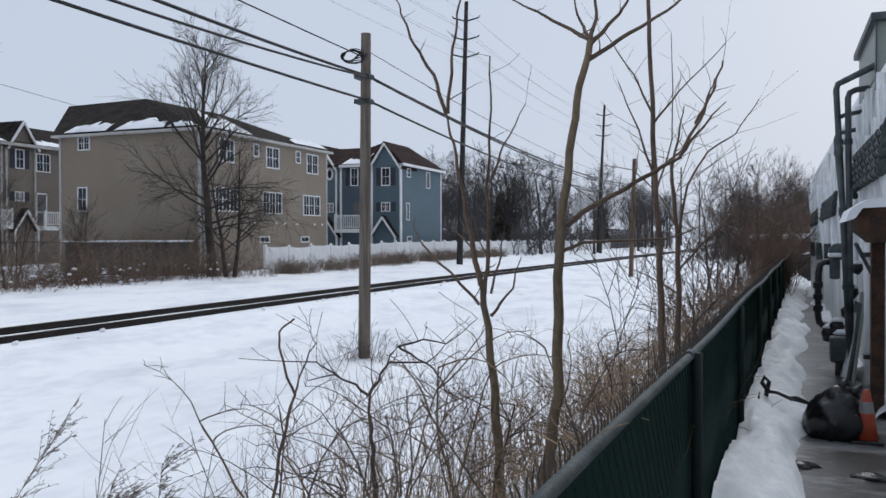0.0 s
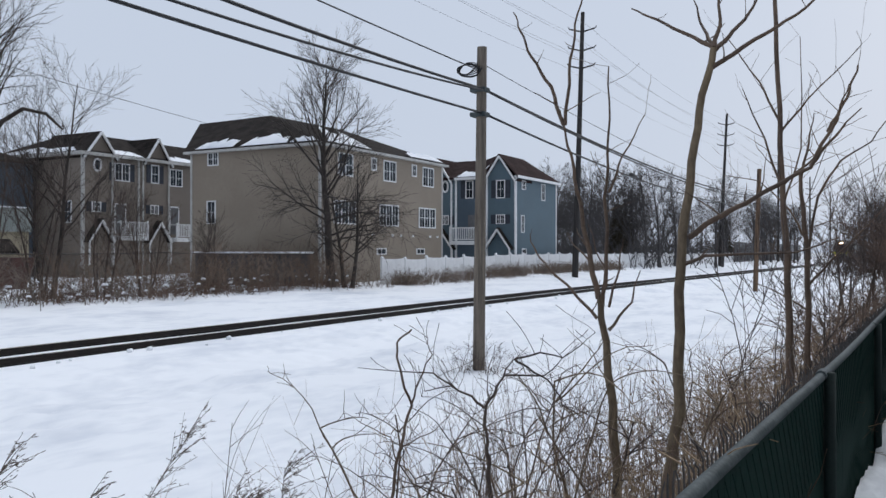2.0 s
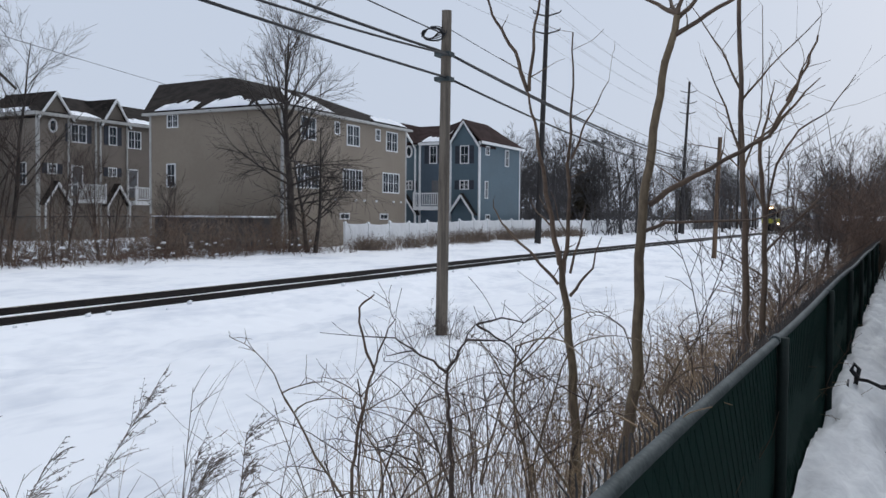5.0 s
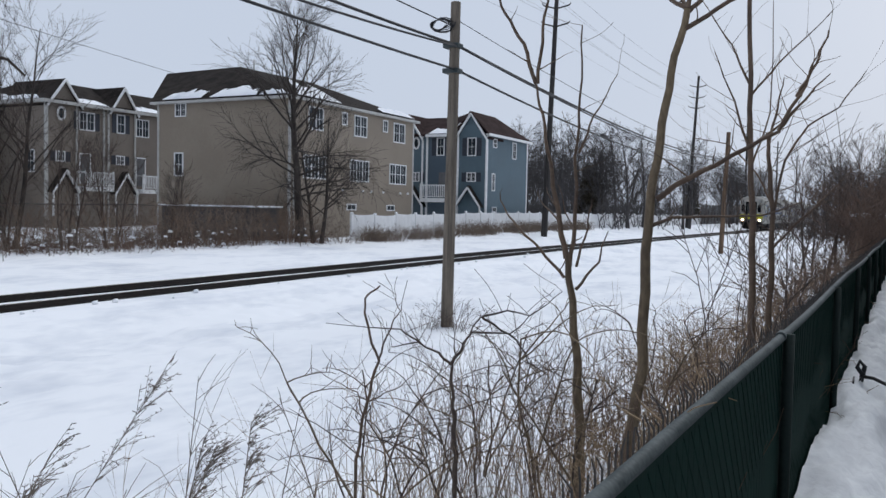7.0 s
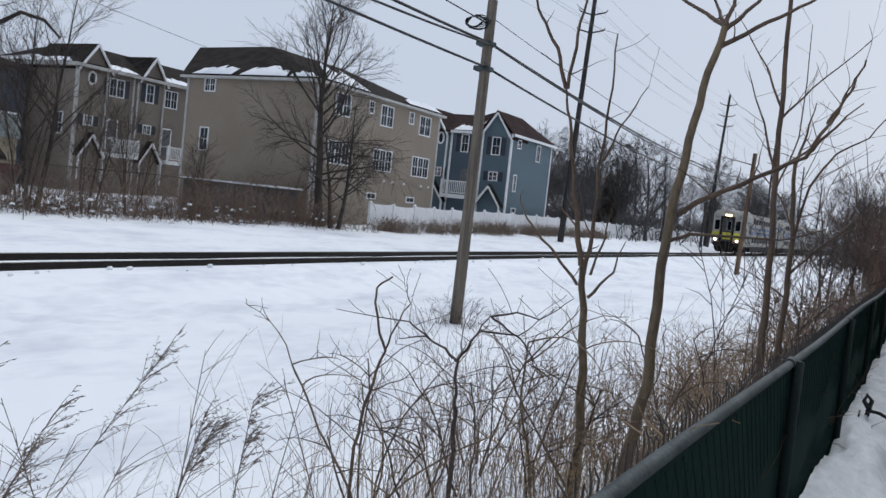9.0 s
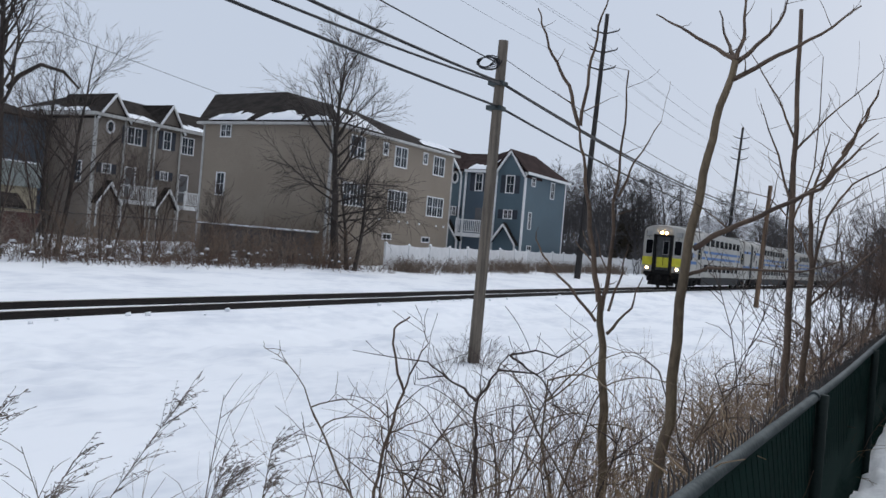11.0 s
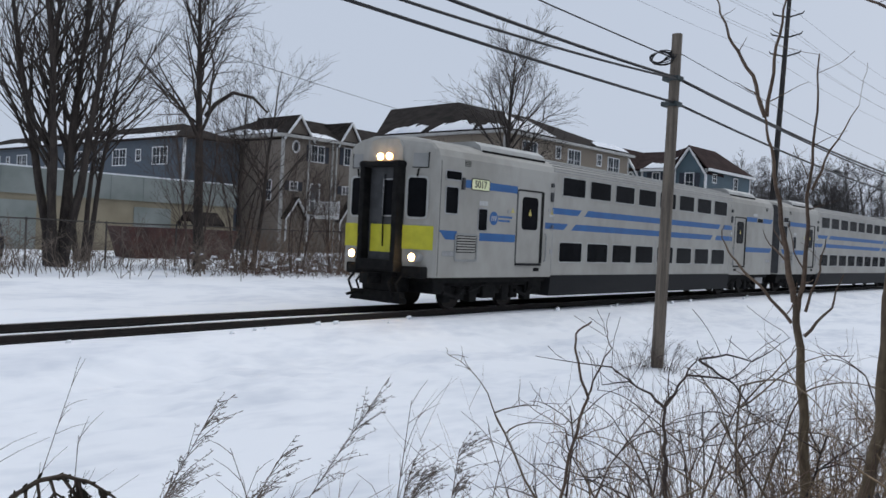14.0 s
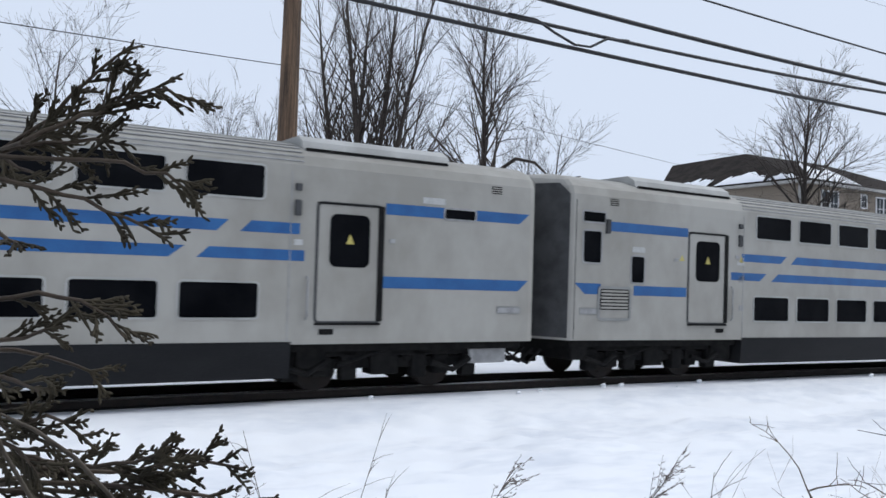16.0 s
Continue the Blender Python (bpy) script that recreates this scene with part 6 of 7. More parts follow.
sapling("sapling", (-1.1, 8.93), -7.02, [
    (0.046, [(0.0, 0.73), (-0.01, 1.31), (-0.03, 2.06), (-0.08, 2.81), (-0.1, 3.51), (-0.15, 4.67)]),
    (0.02, [(-0.07, 2.7), (-0.24, 3.22), (-0.44, 3.7)]),
    (0.018, [(-0.1, 3.39), (-0.29, 3.81), (-0.61, 4.32)]),
    (0.018, [(-0.09, 3.28), (0.16, 3.61), (0.64, 4.12)]),
    (0.015, [(-0.06, 2.58), (0.1, 3.1), (0.09, 4.13)]),
], "thin upright sapling with fine bare twigs", 3, 0.5, 0.9, SAPLING_BRANCH)
sapling("sapling", (-0.98, 9.15), -6.13, [
    (0.040, [(0.0, 0.7), (0.02, 1.41), (0.01, 2.12), (-0.03, 2.53), (-0.06, 2.89)]),
    (0.02, [(0.01, 2.06), (0.1, 2.65), (0.3, 2.99), (0.57, 3.16), (0.79, 3.49)]),
    (0.022, [(-0.05, 2.83), (0.02, 3.18), (0.07, 3.47)]),
    (0.02, [(0.02, 1.77), (0.21, 2.0), (0.46, 2.26), (0.74, 2.58)]),
    (0.015, [(-0.01, 2.24), (-0.15, 2.53), (-0.44, 2.83), (-0.79, 2.9)]),
    (0.014, [(0.01, 1.53), (-0.27, 1.7), (-0.56, 1.82)]),
], "leaning sapling with long rising branches", 4, 0.5, 0.9, SAPLING_BRANCH)
sapling("sapling", (-1.89, 3.86), -26.05, [
    (0.016, [(0.0, 0.79), (-0.01, 1.03), (-0.02, 1.14), (-0.03, 1.31)]),
    (0.011, [(-0.03, 1.31), (-0.1, 1.37), (-0.21, 1.42), (-0.34, 1.39)]),
    (0.012, [(-0.03, 1.31), (0.02, 1.39), (0.07, 1.48), (0.12, 1.56)]),
    (0.009, [(0.12, 1.56), (0.2, 1.51), (0.3, 1.45), (0.36, 1.34), (0.47, 1.27)]),
    (0.008, [(0.12, 1.56), (0.25, 1.6), (0.36, 1.58), (0.51, 1.71)]),
    (0.008, [(0.07, 1.48), (0.27, 1.48), (0.39, 1.6)]),
    (0.007, [(-0.18, 1.41), (-0.29, 1.49), (-0.46, 1.5), (-0.67, 1.52)]),
], "low crooked sapling with dark arching branches", 5, 0.5, 0.55, TWIG_DARK)
sapling("sapling", (-2.44, 3.78), -32.9, [
    (0.011, [(0.0, 0.76), (0.05, 1.06), (0.11, 1.29), (0.05, 1.47), (0.03, 1.62), (0.11, 1.69)]),
    (0.008, [(0.11, 1.29), (0.17, 1.46), (0.22, 1.55), (0.19, 1.66)]),
    (0.006, [(0.04, 0.98), (0.0, 1.12), (-0.12, 1.18), (-0.24, 1.25)]),
    (0.006, [(0.05, 1.06), (0.14, 1.11), (0.24, 1.15), (0.35, 1.27)]),
], "thin curling sapling with a few bare shoots", 6, 0.5, 0.5, SAPLING_BRANCH)


def dry_weed(x, y, h, lean, seed, plume=True):
    """A dead stalk with a nodding seed head."""
    rnd = random.Random(seed)
    z0 = ground_z(x, y) - 0.05
    t = thing("dry_weed", pose(x, y, z0), "dead brown weed stalk with a feathery seed head in the snow", "weed", "dry weeds")
    net, twigs, head = Net(), Net(), Net()
    n = 8
    pts = [Vector((lean[0] * (k / n) ** 1.12, lean[1] * (k / n) ** 1.12, h * k / n)) for k in range(n + 1)]
    net.limb(pts, [0.0050 - 0.00042 * k for k in range(n + 1)], 5)
    flag = Vector((lean[0], lean[1], 0))
    flag = flag.normalized() if flag.length > 0.01 else Vector((0.8, 0.6, 0))
    for k in range(30 if plume else 14):
        s = rnd.uniform(0.62 if plume else 0.25, 1.0) * n
        i = min(int(s), n - 1)
        b = pts[i].lerp(pts[i + 1], s - i)
        a = rnd.uniform(0, 6.283)
        L = rnd.uniform(0.07, 0.20) * (1.35 - 0.8 * s / n) * (1.8 if plume else 2.1)
        e = b + Vector((math.cos(a) * L * 0.38, math.sin(a) * L * 0.38, L * rnd.uniform(0.35, 0.9))) + flag * L * rnd.uniform(0.3, 0.9)
        twigs.limb([b, b.lerp(e, 0.5) + Vector((0, 0, 0.010)), e], [0.0021, 0.0017, 0.0009], 3)
        if plume:
            for _ in range(8):
                q = b.lerp(e, rnd.uniform(0.35, 1.0))
                w = Vector((rnd.gauss(0, 0.013), rnd.gauss(0, 0.013), rnd.uniform(0.0, 0.018))) + flag * 0.008
                head.limb([q, q + w * 0.6, q + w], [0.0008, 0.0026, 0.0008], 3)
    part("stalk", net.mesh("stalk"), DEAD_WEED, t)
    tagged(part("branchlet", twigs.mesh("branchlet"), DEAD_WEED, t, "fine dry side shoots"), kind="stuff")
    if plume:
        tagged(part("seed_head", head.mesh("seed_head"), DEAD_WEED, t, "cluster of dry seeds"), kind="stuff")


def weed_at(bearing, dist, top, lean, seed, plume=True):
    x, y = dist * math.sin(radians(bearing)), dist * math.cos(radians(bearing))
    dry_weed(x - lean[0], y - lean[1], top - ground_z(x - lean[0], y - lean[1]) + 0.05, lean, seed, plume)


WEEDS = [(-56.4, 4.2, 1.19, 0.75, 1), (-45.6, 4.2, 1.27, 0.72, 1), (-43.2, 4.2, 1.28, 0.12, 0), (-64.6, 4.2, 1.36, 0.32, 0), (-53.1, 4.2, 0.94, 0.34, 0), (-52.0, 4.2, 0.96, 0.6, 1),
         (-42.8, 4.2, 0.97, 0.2, 1), (-39.8, 4.2, 1.05, 0.11, 1), (-73.5, 4.2, 1.38, -0.34, 0), (-64.2, 4.2, 1.11, 0.05, 0), (-38.0, 4.2, 1.16, -0.4, 0), (-42.2, 4.2, 0.91, 0.29, 1),
         (-55.0, 4.2, 1.03, -0.4, 0), (-62.0, 3.6, 0.92, 0.1, 0), (-74.0, 4.4, 1.0, 0.1, 1), (-47.6, 4.0, 0.82, 0.4, 0), (-50.5, 4.2, 0.86, 0.3, 0), (-36.5, 4.5, 1.1, 0.2, 0), (-58.5, 4.3, 0.85, 0.2, 1), (-69.0, 4.4, 1.0, 0.1, 0)]
for i, (az, dist, top, ln, plume) in enumerate(WEEDS):
    near = 0.9 + 0.09 * ((i * 3) % 5)
    dist, top, ln = dist * near, EYE - (EYE - top) * near, ln * near
    weed_at(az, dist, top, (ln * math.cos(radians(az)), -ln * math.sin(radians(az))), 100 + i, bool(plume))
thicket("low_weeds", [((3.5 + 0.13 * (a * 7 % 11)) * math.sin(radians(a)), (3.5 + 0.13 * (a * 7 % 11)) * math.cos(radians(a))) for a in range(-72, -34, 3)], 27, 0.35, 0.9, DEAD_WEED, "thin dead weed stalks in the snow", r=0.0028, per=4, lean=0.3, twigs=4, flop=0.06, tuft=0.3)


thicket("low_weeds", [((3.7 + 0.14 * (a * 5 % 11)) * math.sin(radians(a)), (3.7 + 0.14 * (a * 5 % 11)) * math.cos(radians(a))) for a in range(-75, -33, 2)], 29, 0.5, 1.05, TWIG, "thin dead weed stalks in the snow", r=0.0019, per=4, lean=0.16, twigs=5, flop=0.05, tuft=0.25)
thicket("brush", beside_fence(61, 9, 0.5, 1.5, 8.2, 13.0), 62, 1.6, 3.0, TWIG_DARK, "tall thin whips rising among the saplings", r=0.007, per=3, lean=0.13, twigs=9, flop=0.03, tuft=0.2)


# ---- the cedar beside the camera ----
def cedar_twig(leaf, rnd, a, e, length, side, flat, k=1.0):
    """A scaly shoot: a thick green stem beset with short nubs; k is its coarseness."""
    b = a + e * length
    n = 4
    bend = side * rnd.gauss(0, 0.08) * length
    pts = [a.lerp(b, j / n) + bend * (j / n) ** 2 for j in range(n + 1)]
    leaf.limb(pts, [0.0024 * k, 0.0031 * k, 0.0032 * k, 0.0030 * k, 0.0014 * k], 5)
    m = max(3, int(length / (0.014 * k)))
    for j in range(1, m + 1):
        q = a.lerp(b, j / m) + bend * (j / m) ** 2
        for s in (1, -1):
            if rnd.random() < 0.25:
                continue
            d = (e + side * s * rnd.uniform(0.4, 0.8) + flat * rnd.gauss(0, 0.25)).normalized()
            L = k * rnd.uniform(0.010, 0.024) * (1.15 - 0.5 * j / m)
            leaf.limb([q, q + d * L * 0.6, q + d * L], [0.0020 * k, 0.0034 * k, 0.0014 * k], 4)


def cedar_spray(leaf, stem, rnd, pts, length, flat, k=1.0, skip=0.35):
    """A bough through pts with flat side shoots that themselves fork once."""
    n = len(pts) - 1
    stem.limb(pts, [k * 0.0050 * (1 - 0.5 * j / n) for j in range(n + 1)], 5)
    fine = []
    for i in range(n):
        for j in range(2):
            fine.append((pts[i].lerp(pts[i + 1], j / 2), (pts[i + 1] - pts[i]).normalized(), (i + j / 2) / n))
    for q, d, u in fine[1:]:
        side = d.cross(flat).normalized()
        for s in (1, -1):
            if rnd.random() < skip:
                continue
            e = (d * rnd.uniform(0.8, 1.1) + side * s * rnd.uniform(0.4, 0.75) + flat * rnd.gauss(0, 0.12)).normalized()
            L = length * (1.0 - 0.5 * u) * rnd.uniform(0.5, 1.15)
            cedar_twig(leaf, rnd, q, e, L, side, flat, k)
            if L > 0.06 * k:
                s2 = rnd.choice((1, -1))
                e2 = (e + side * s2 * rnd.uniform(0.4, 0.7)).normalized()
                cedar_twig(leaf, rnd, q + e * L * 0.5, e2, L * rnd.uniform(0.3, 0.5), side, flat, k)
    cedar_twig(leaf, rnd, pts[-2], (pts[-1] - pts[-2]).normalized(), (pts[-1] - pts[-2]).length * 1.15, (pts[-1] - pts[-2]).cross(flat).normalized(), flat, k)


def bearing(az, el, dist):
    """A point seen from beside the path, by bearing, height angle and level distance."""
    return Vector((-0.064 + dist * math.sin(radians(az)), -0.056 + dist * math.cos(radians(az)), EYE + 0.01 + dist * math.tan(radians(el))))


# boughs of the cedar: distance of the tip from the path's edge, then bearing and height along the bough
NEAR_BOUGHS = [
    [(-88.4, 6.5), (-86.6, 8.0), (-85.1, 9.3), (-83.8, 11.1), (-82.6, 12.4), (-80.6, 14.2)],
    [(-86.6, 7.6), (-84.3, 9.0), (-82.5, 10.0), (-81.0, 10.9), (-79.2, 11.6), (-77.4, 11.1)],
    [(-88.4, 6.5), (-85.5, 7.6), (-82.5, 8.1), (-80.6, 8.0)],
    [(-88.4, 6.5), (-84.1, 6.9), (-80.8, 7.0), (-78.2, 6.2), (-76.2, 5.3)],
    [(-88.4, 5.4), (-85.4, 4.9), (-83.0, 4.4), (-80.4, 3.4), (-78.0, 2.2)],
    [(-88.3, 2.8), (-87.1, 1.8), (-86.3, 1.2)],
    [(-88.4, 6.9), (-86.8, 6.0), (-85.4, 5.6)],
    [(-88.2, -2.0), (-85.3, -1.4), (-82.9, -1.7), (-81.2, -3.0), (-80.1, -4.2)],
    [(-88.2, -4.3), (-85.9, -4.0), (-83.8, -3.4)],
    [(-88.2, -4.9), (-84.4, -5.3), (-81.4, -6.5)],
    [(-88.3, -5.8), (-86.3, -6.6), (-84.9, -7.4)],
]
FAR_BOUGHS = [
    [(-88.1, -8.3), (-86.5, -9.5), (-84.5, -8.9), (-82.6, -9.3)],
    [(-86.2, -11.2), (-81.7, -12.0), (-79.3, -11.7), (-77.6, -11.2)],
    [(-86.2, -11.5), (-80.7, -12.4), (-77.3, -12.0), (-75.6, -11.3)],
    [(-81.7, -12.0), (-77.2, -12.4), (-74.8, -11.9), (-72.5, -12.3)],
    [(-85.5, -12.6), (-78.3, -13.3), (-74.7, -13.9), (-72.1, -14.8)],
    [(-85.5, -12.9), (-80.0, -13.9), (-76.1, -14.8), (-74.4, -16.0)],
    [(-88.0, -12.7), (-83.3, -13.7), (-79.6, -15.0), (-77.2, -16.3)],
    [(-88.0, -10.6), (-85.0, -11.2), (-82.0, -12.9)],
    [(-88.0, -14.5), (-84.0, -15.2), (-81.0, -17.0)],
    [(-88.0, -9.6), (-86.0, -10.6), (-84.6, -12.4)],
]


def cedar():
    rnd = random.Random(77)
    base = (-2.0, -0.12)
    o = Vector((base[0], base[1], ground_z(*base) - 0.1))
    t = thing("cedar_shrub", pose(*o), "dark green cedar shrub with flat drooping sprays beside the path", "shrub")
    trunk, pale = Net(), Net()
    trunk.limb([Vector((0, 0, 0)), Vector((0.02, -0.03, 0.8)), Vector((0.04, -0.10, 1.6)), Vector((0.02, -0.14, 2.4))], [0.05, 0.04, 0.03, 0.012], 8)
    wood = part("trunk", trunk.mesh("trunk"), CEDAR_STEM, t, smooth=True)
    for line, dist, k in [(b, 0.62, 0.40) for b in NEAR_BOUGHS] + [(b, 1.55, 1.0) for b in FAR_BOUGHS]:
        d0 = rnd.uniform(0.96, 1.06) * dist
        coarse = [bearing(a, e, d0 * (1.06 - 0.10 * i / len(line))) - o for i, (a, e) in enumerate(line)]
        # the limb that carries the bough, out of the trunk
        rise = max(0.4, min(2.2, coarse[0].z - 0.15))
        root = Vector((0.03, -0.10, rise))
        stem, leaf = Net(), Net()
        stem.limb([root, root.lerp(coarse[0], 0.5) + Vector((0.0, -0.12, 0.03)), coarse[0]], [0.007, 0.005 * k + 0.0005, 0.004 * k], 5)
        pts = []
        for i in range(len(coarse) - 1):
            for j in range(2):
                pts.append(coarse[i].lerp(coarse[i + 1], j / 2) + Vector((rnd.gauss(0, 0.003 * k), 0, rnd.gauss(0, 0.003 * k))))
        pts.append(coarse[-1])
        flat = (Vector((1.0, 0.1, 0.15)) + Vector((rnd.gauss(0, 0.15), rnd.gauss(0, 0.15), rnd.gauss(0, 0.2)))).normalized()
        cedar_spray(leaf, stem, rnd, pts, 0.115 * k * (1 if k < 1 else 1.1), flat, k, 0.66 if k < 1 else 0.60)
        bough = part("bough", stem.mesh("bough"), CEDAR_STEM, t, "thin brown cedar bough", smooth=True)
        tagged(part("foliage", leaf.mesh("foliage"), CEDAR, bough, "flat dark scaly sprays", smooth=True), kind="stuff")
    for line in (((-87.0, -8.6), (-85.1, -9.6), (-82.7, -11.4), (-80.4, -13.9), (-78.7, -16.2)), ((-88.2, -7.5), (-86.6, -11.0), (-84.5, -14.5), (-83.6, -17.5))):
        pale.limb([bearing(a, e, 1.42) - o for a, e in line], [0.002, 0.0032, 0.0038, 0.0034, 0.0025][:len(line)], 6)
    tagged(part("deadwood", pale.mesh("deadwood"), CEDAR_PALE, t, "pale dead twigs", smooth=True), kind="stuff")
    # a second, lower leader that nods over the snow
    line = ((-69.5, -21.5), (-67.6, -18.9), (-66.0, -17.0), (-64.6, -16.2), (-63.2, -16.0), (-61.6, -16.5), (-60.2, -17.4), (-59.0, -18.6))
    stem, leaf = Net(), Net()
    lead = [bearing(a, e, 2.1) - o for a, e in line]
    root = Vector((lead[0].x - 0.1, lead[0].y - 0.06, 0.0))
    stem.limb([root, root.lerp(lead[0], 0.6), lead[0]], [0.016, 0.013, 0.010], 6)
    stem.limb(lead, [0.008, 0.007, 0.006, 0.0055, 0.005, 0.004, 0.003, 0.002], 6)
    for j in range(1, len(lead)):
        along_stem = (lead[j] - lead[j - 1])
        cedar_twig(leaf, rnd, lead[j - 1], along_stem.normalized(), along_stem.length, along_stem.cross(Vector((0.85, -0.5, 0.1))).normalized(), Vector((0.85, -0.5, 0.1)).normalized(), 1.15)
        for i in range(2):
            p0 = lead[j - 1].lerp(lead[j], (i + rnd.random()) / 2)
            d = (lead[j] - lead[j - 1]).normalized()
            e = (d * rnd.uniform(0.2, 0.9) + Vector((rnd.gauss(0, 0.15), rnd.gauss(0, 0.15), -1.0 if rnd.random() < 0.9 else 0.25))).normalized()
            L = rnd.uniform(0.04, 0.15)
            pts = [p0 + e * L * u + Vector((0, 0, -0.03 * u * u)) for u in (0, 0.33, 0.66, 1.0)]
            cedar_spray(leaf, stem, rnd, pts, 0.05, Vector((0.85, -0.5, 0.1)).normalized(), 0.85, 0.5)
    lower = part("bough", stem.mesh("bough"), CEDAR_STEM, t, "nodding lower leader", smooth=True)
    tagged(part("foliage", leaf.mesh("foliage"), CEDAR, lower, "flat dark scaly sprays", smooth=True), kind="stuff")


cedar()


# ---- green fence, alley and building ----
TOP = 1.55


def green_fence():
    f = thing("chain_link_fence", pose(0, 0, 0), "chain-link fence with dark green privacy slats and a grey top rail", "fence")
    y0, y1 = -3.1, 39.5
    part("top_rail", tube([(fence_x(y), y, TOP + 0.012 * math.sin(y * 0.9)) for y in [y0 + 0.75 * k for k in range(57)]], 0.020, 10), GALV, f, "grey galvanised top rail", smooth=True)
    y = -1.9
    while y < y1:
        x = fence_x(y) + 0.032
        bm = tube([(x, y, 0.1), (x, y, TOP + 0.01)], 0.026, 10)
        p = part("post", bm, POST_GREEN, f, "dull green fence post", smooth=True)
        part("post_cap", tube([(fence_x(y), y - 0.05, TOP), (fence_x(y), y + 0.04, TOP)], 0.0245, 10), GALV, p, "rail clamp")
        y += 3.04
    # woven wire ends that stand up along the rail
    rnd = random.Random(3)
    net = Net()
    k = 0
    while 1.0 + 0.045 * k < 30:
        y = 1.0 + 0.045 * k
        x = fence_x(y) - 0.035
        h = rnd.uniform(0.03, 0.07)
        net.limb([Vector((x, y, TOP - 0.06)), Vector((x - 0.005, y + 0.012, TOP + h * 0.5)), Vector((x - 0.01 + rnd.gauss(0, 0.01), y + rnd.gauss(0, 0.012), TOP + h))], [0.0035, 0.003, 0.002], 4)
        k += 1
    tagged(part("wire_end", net.mesh("wire_end"), CHAIN, f, "dark twisted wire ends"), kind="stuff")
    wires = Net()
    for s in (1, -1):
        for k in range(-20, 420):
            y = 0.085 * k
            if 1.2 < y < 22:
                wires.limb([Vector((fence_x(y) + 0.014 * s, y, 0.45)), Vector((fence_x(y) + 0.014 * s, y + s * 1.05, TOP - 0.02))], [0.0018, 0.0018], 3)
    part("wire_mesh", wires.mesh("wire_mesh"), SLAT, f, "green vinyl-coated wire diamonds")
    # one slat, used again and again
    slat = mesh_of("slat", box(-0.003, 0.003, -0.0325, 0.0325, 0.42, TOP - 0.004))
    slat.materials.append(SLAT)
    a = -math.atan(0.027)
    for k in range(300):
        y = 1.0 + 0.066 * k
        part("slat", slat, SLAT, f, m=pose(fence_x(y) + 0.0012 * math.sin(k * 12.9), y, 0, 0, 0, math.degrees(a)))
    rest = bmesh.new()
    for k in range(310):
        y = 20.8 + 0.066 * k
        box(fence_x(y) - 0.005, fence_x(y) + 0.005, y - 0.031, y + 0.031, 0.42, TOP - 0.004, rest)
    tagged(part("far_slats", rest, SLAT, f), kind="stuff")
    near = bmesh.new()
    for k in range(62):
        y = 0.934 - 0.066 * k
        box(fence_x(y) - 0.005, fence_x(y) + 0.005, y - 0.031, y + 0.031, 0.42, TOP - 0.004, near)
    tagged(part("rear_slats", near, SLAT, f), kind="stuff")
    # straggling vine over the rail
    v = Net()
    for k in range(7):
        y = rnd.uniform(1.9, 3.4)
        p = Vector((fence_x(y) - 0.05, y, TOP - 0.05))
        pts = [p]
        d = Vector((rnd.uniform(-0.4, 0.3), rnd.gauss(0, 0.7), rnd.uniform(0.4, 0.9))).normalized()
        for _ in range(6):
            d = (d + Vector((rnd.gauss(0, 0.25), rnd.gauss(0, 0.25), -0.10))).normalized()
            pts.append(pts[-1] + d * 0.03)
        v.limb(pts, [0.004 - 0.0004 * j for j in range(7)], 4)
    solo("dead_vine", v.mesh("dead_vine"), STRAW, "dry vine tendrils curling over the fence rail", "vine")


def alley():
    wx = 1.0
    bm = bmesh.new()
    rows = [-6 + 0.12 * k for k in range(400)]
    # paving under the snow
    solo("path", prism([(-0.2, -6.0), (1.0, -6.0), (1.0, 42.0), (0.75, 42.0), (-0.40, 0.0)], "z", 0.30, 0.462), CONCRETE, "wet dark concrete path with ice and slush", "path", kind="structure")
    rnd = random.Random(9)
    grid = []
    for y in rows:
        line = []
        w = 0.50 + 0.06 * math.sin(y * 0.9) + 0.06 * math.sin(y * 2.3 + 1)
        for j in range(17):
            u = j / 16
            x = fence_x(y) + 0.02 + w * u
            h = 0.26 * math.sin(math.pi * min(1, 0.35 + 0.65 * u)) * (0.8 + 0.5 * noise.noise((y * 0.8, u * 2, 5))) + 0.05 * noise.noise((x * 5, y * 3, 1)) + 0.05 * noise.noise((x * 19, y * 16, 1))
            line.append(bm.verts.new((x, y, 0.45 + (h if j < 16 else -0.02))))
        grid.append(line)
    for a, b in zip(grid, grid[1:]):
        for j in range(16):
            bm.faces.new((a[j], a[j + 1], b[j + 1], b[j]))
    bmesh.ops.recalc_face_normals(bm, faces=bm.faces)
    solo("snow_bank", bm, SNOW_CRUST, "shovelled snow heaped along the fence", "snow", smooth=True)
    bm = bmesh.new()
    grid = []
    for k in range(90):
        y = 8.6 + 0.3 * k
        w = 0.16 + 0.07 * math.sin(y * 1.7) + 0.05 * math.sin(y * 4.1)
        line = [bm.verts.new((wx - w * (1 - j / 4), y, 0.455 + (0.10 + 0.05 * math.sin(y * 3)) * (j / 4) ** 0.7 - (0.02 if j == 0 else 0))) for j in range(5)]
        grid.append(line)
    for a, b in zip(grid, grid[1:]):
        for j in range(4):
            bm.faces.new((a[j], a[j + 1], b[j + 1], b[j]))
    solo("snow_bank", bm, SNOW_CRUST, "thin wedge of snow at the foot of the wall", "snow", smooth=True)


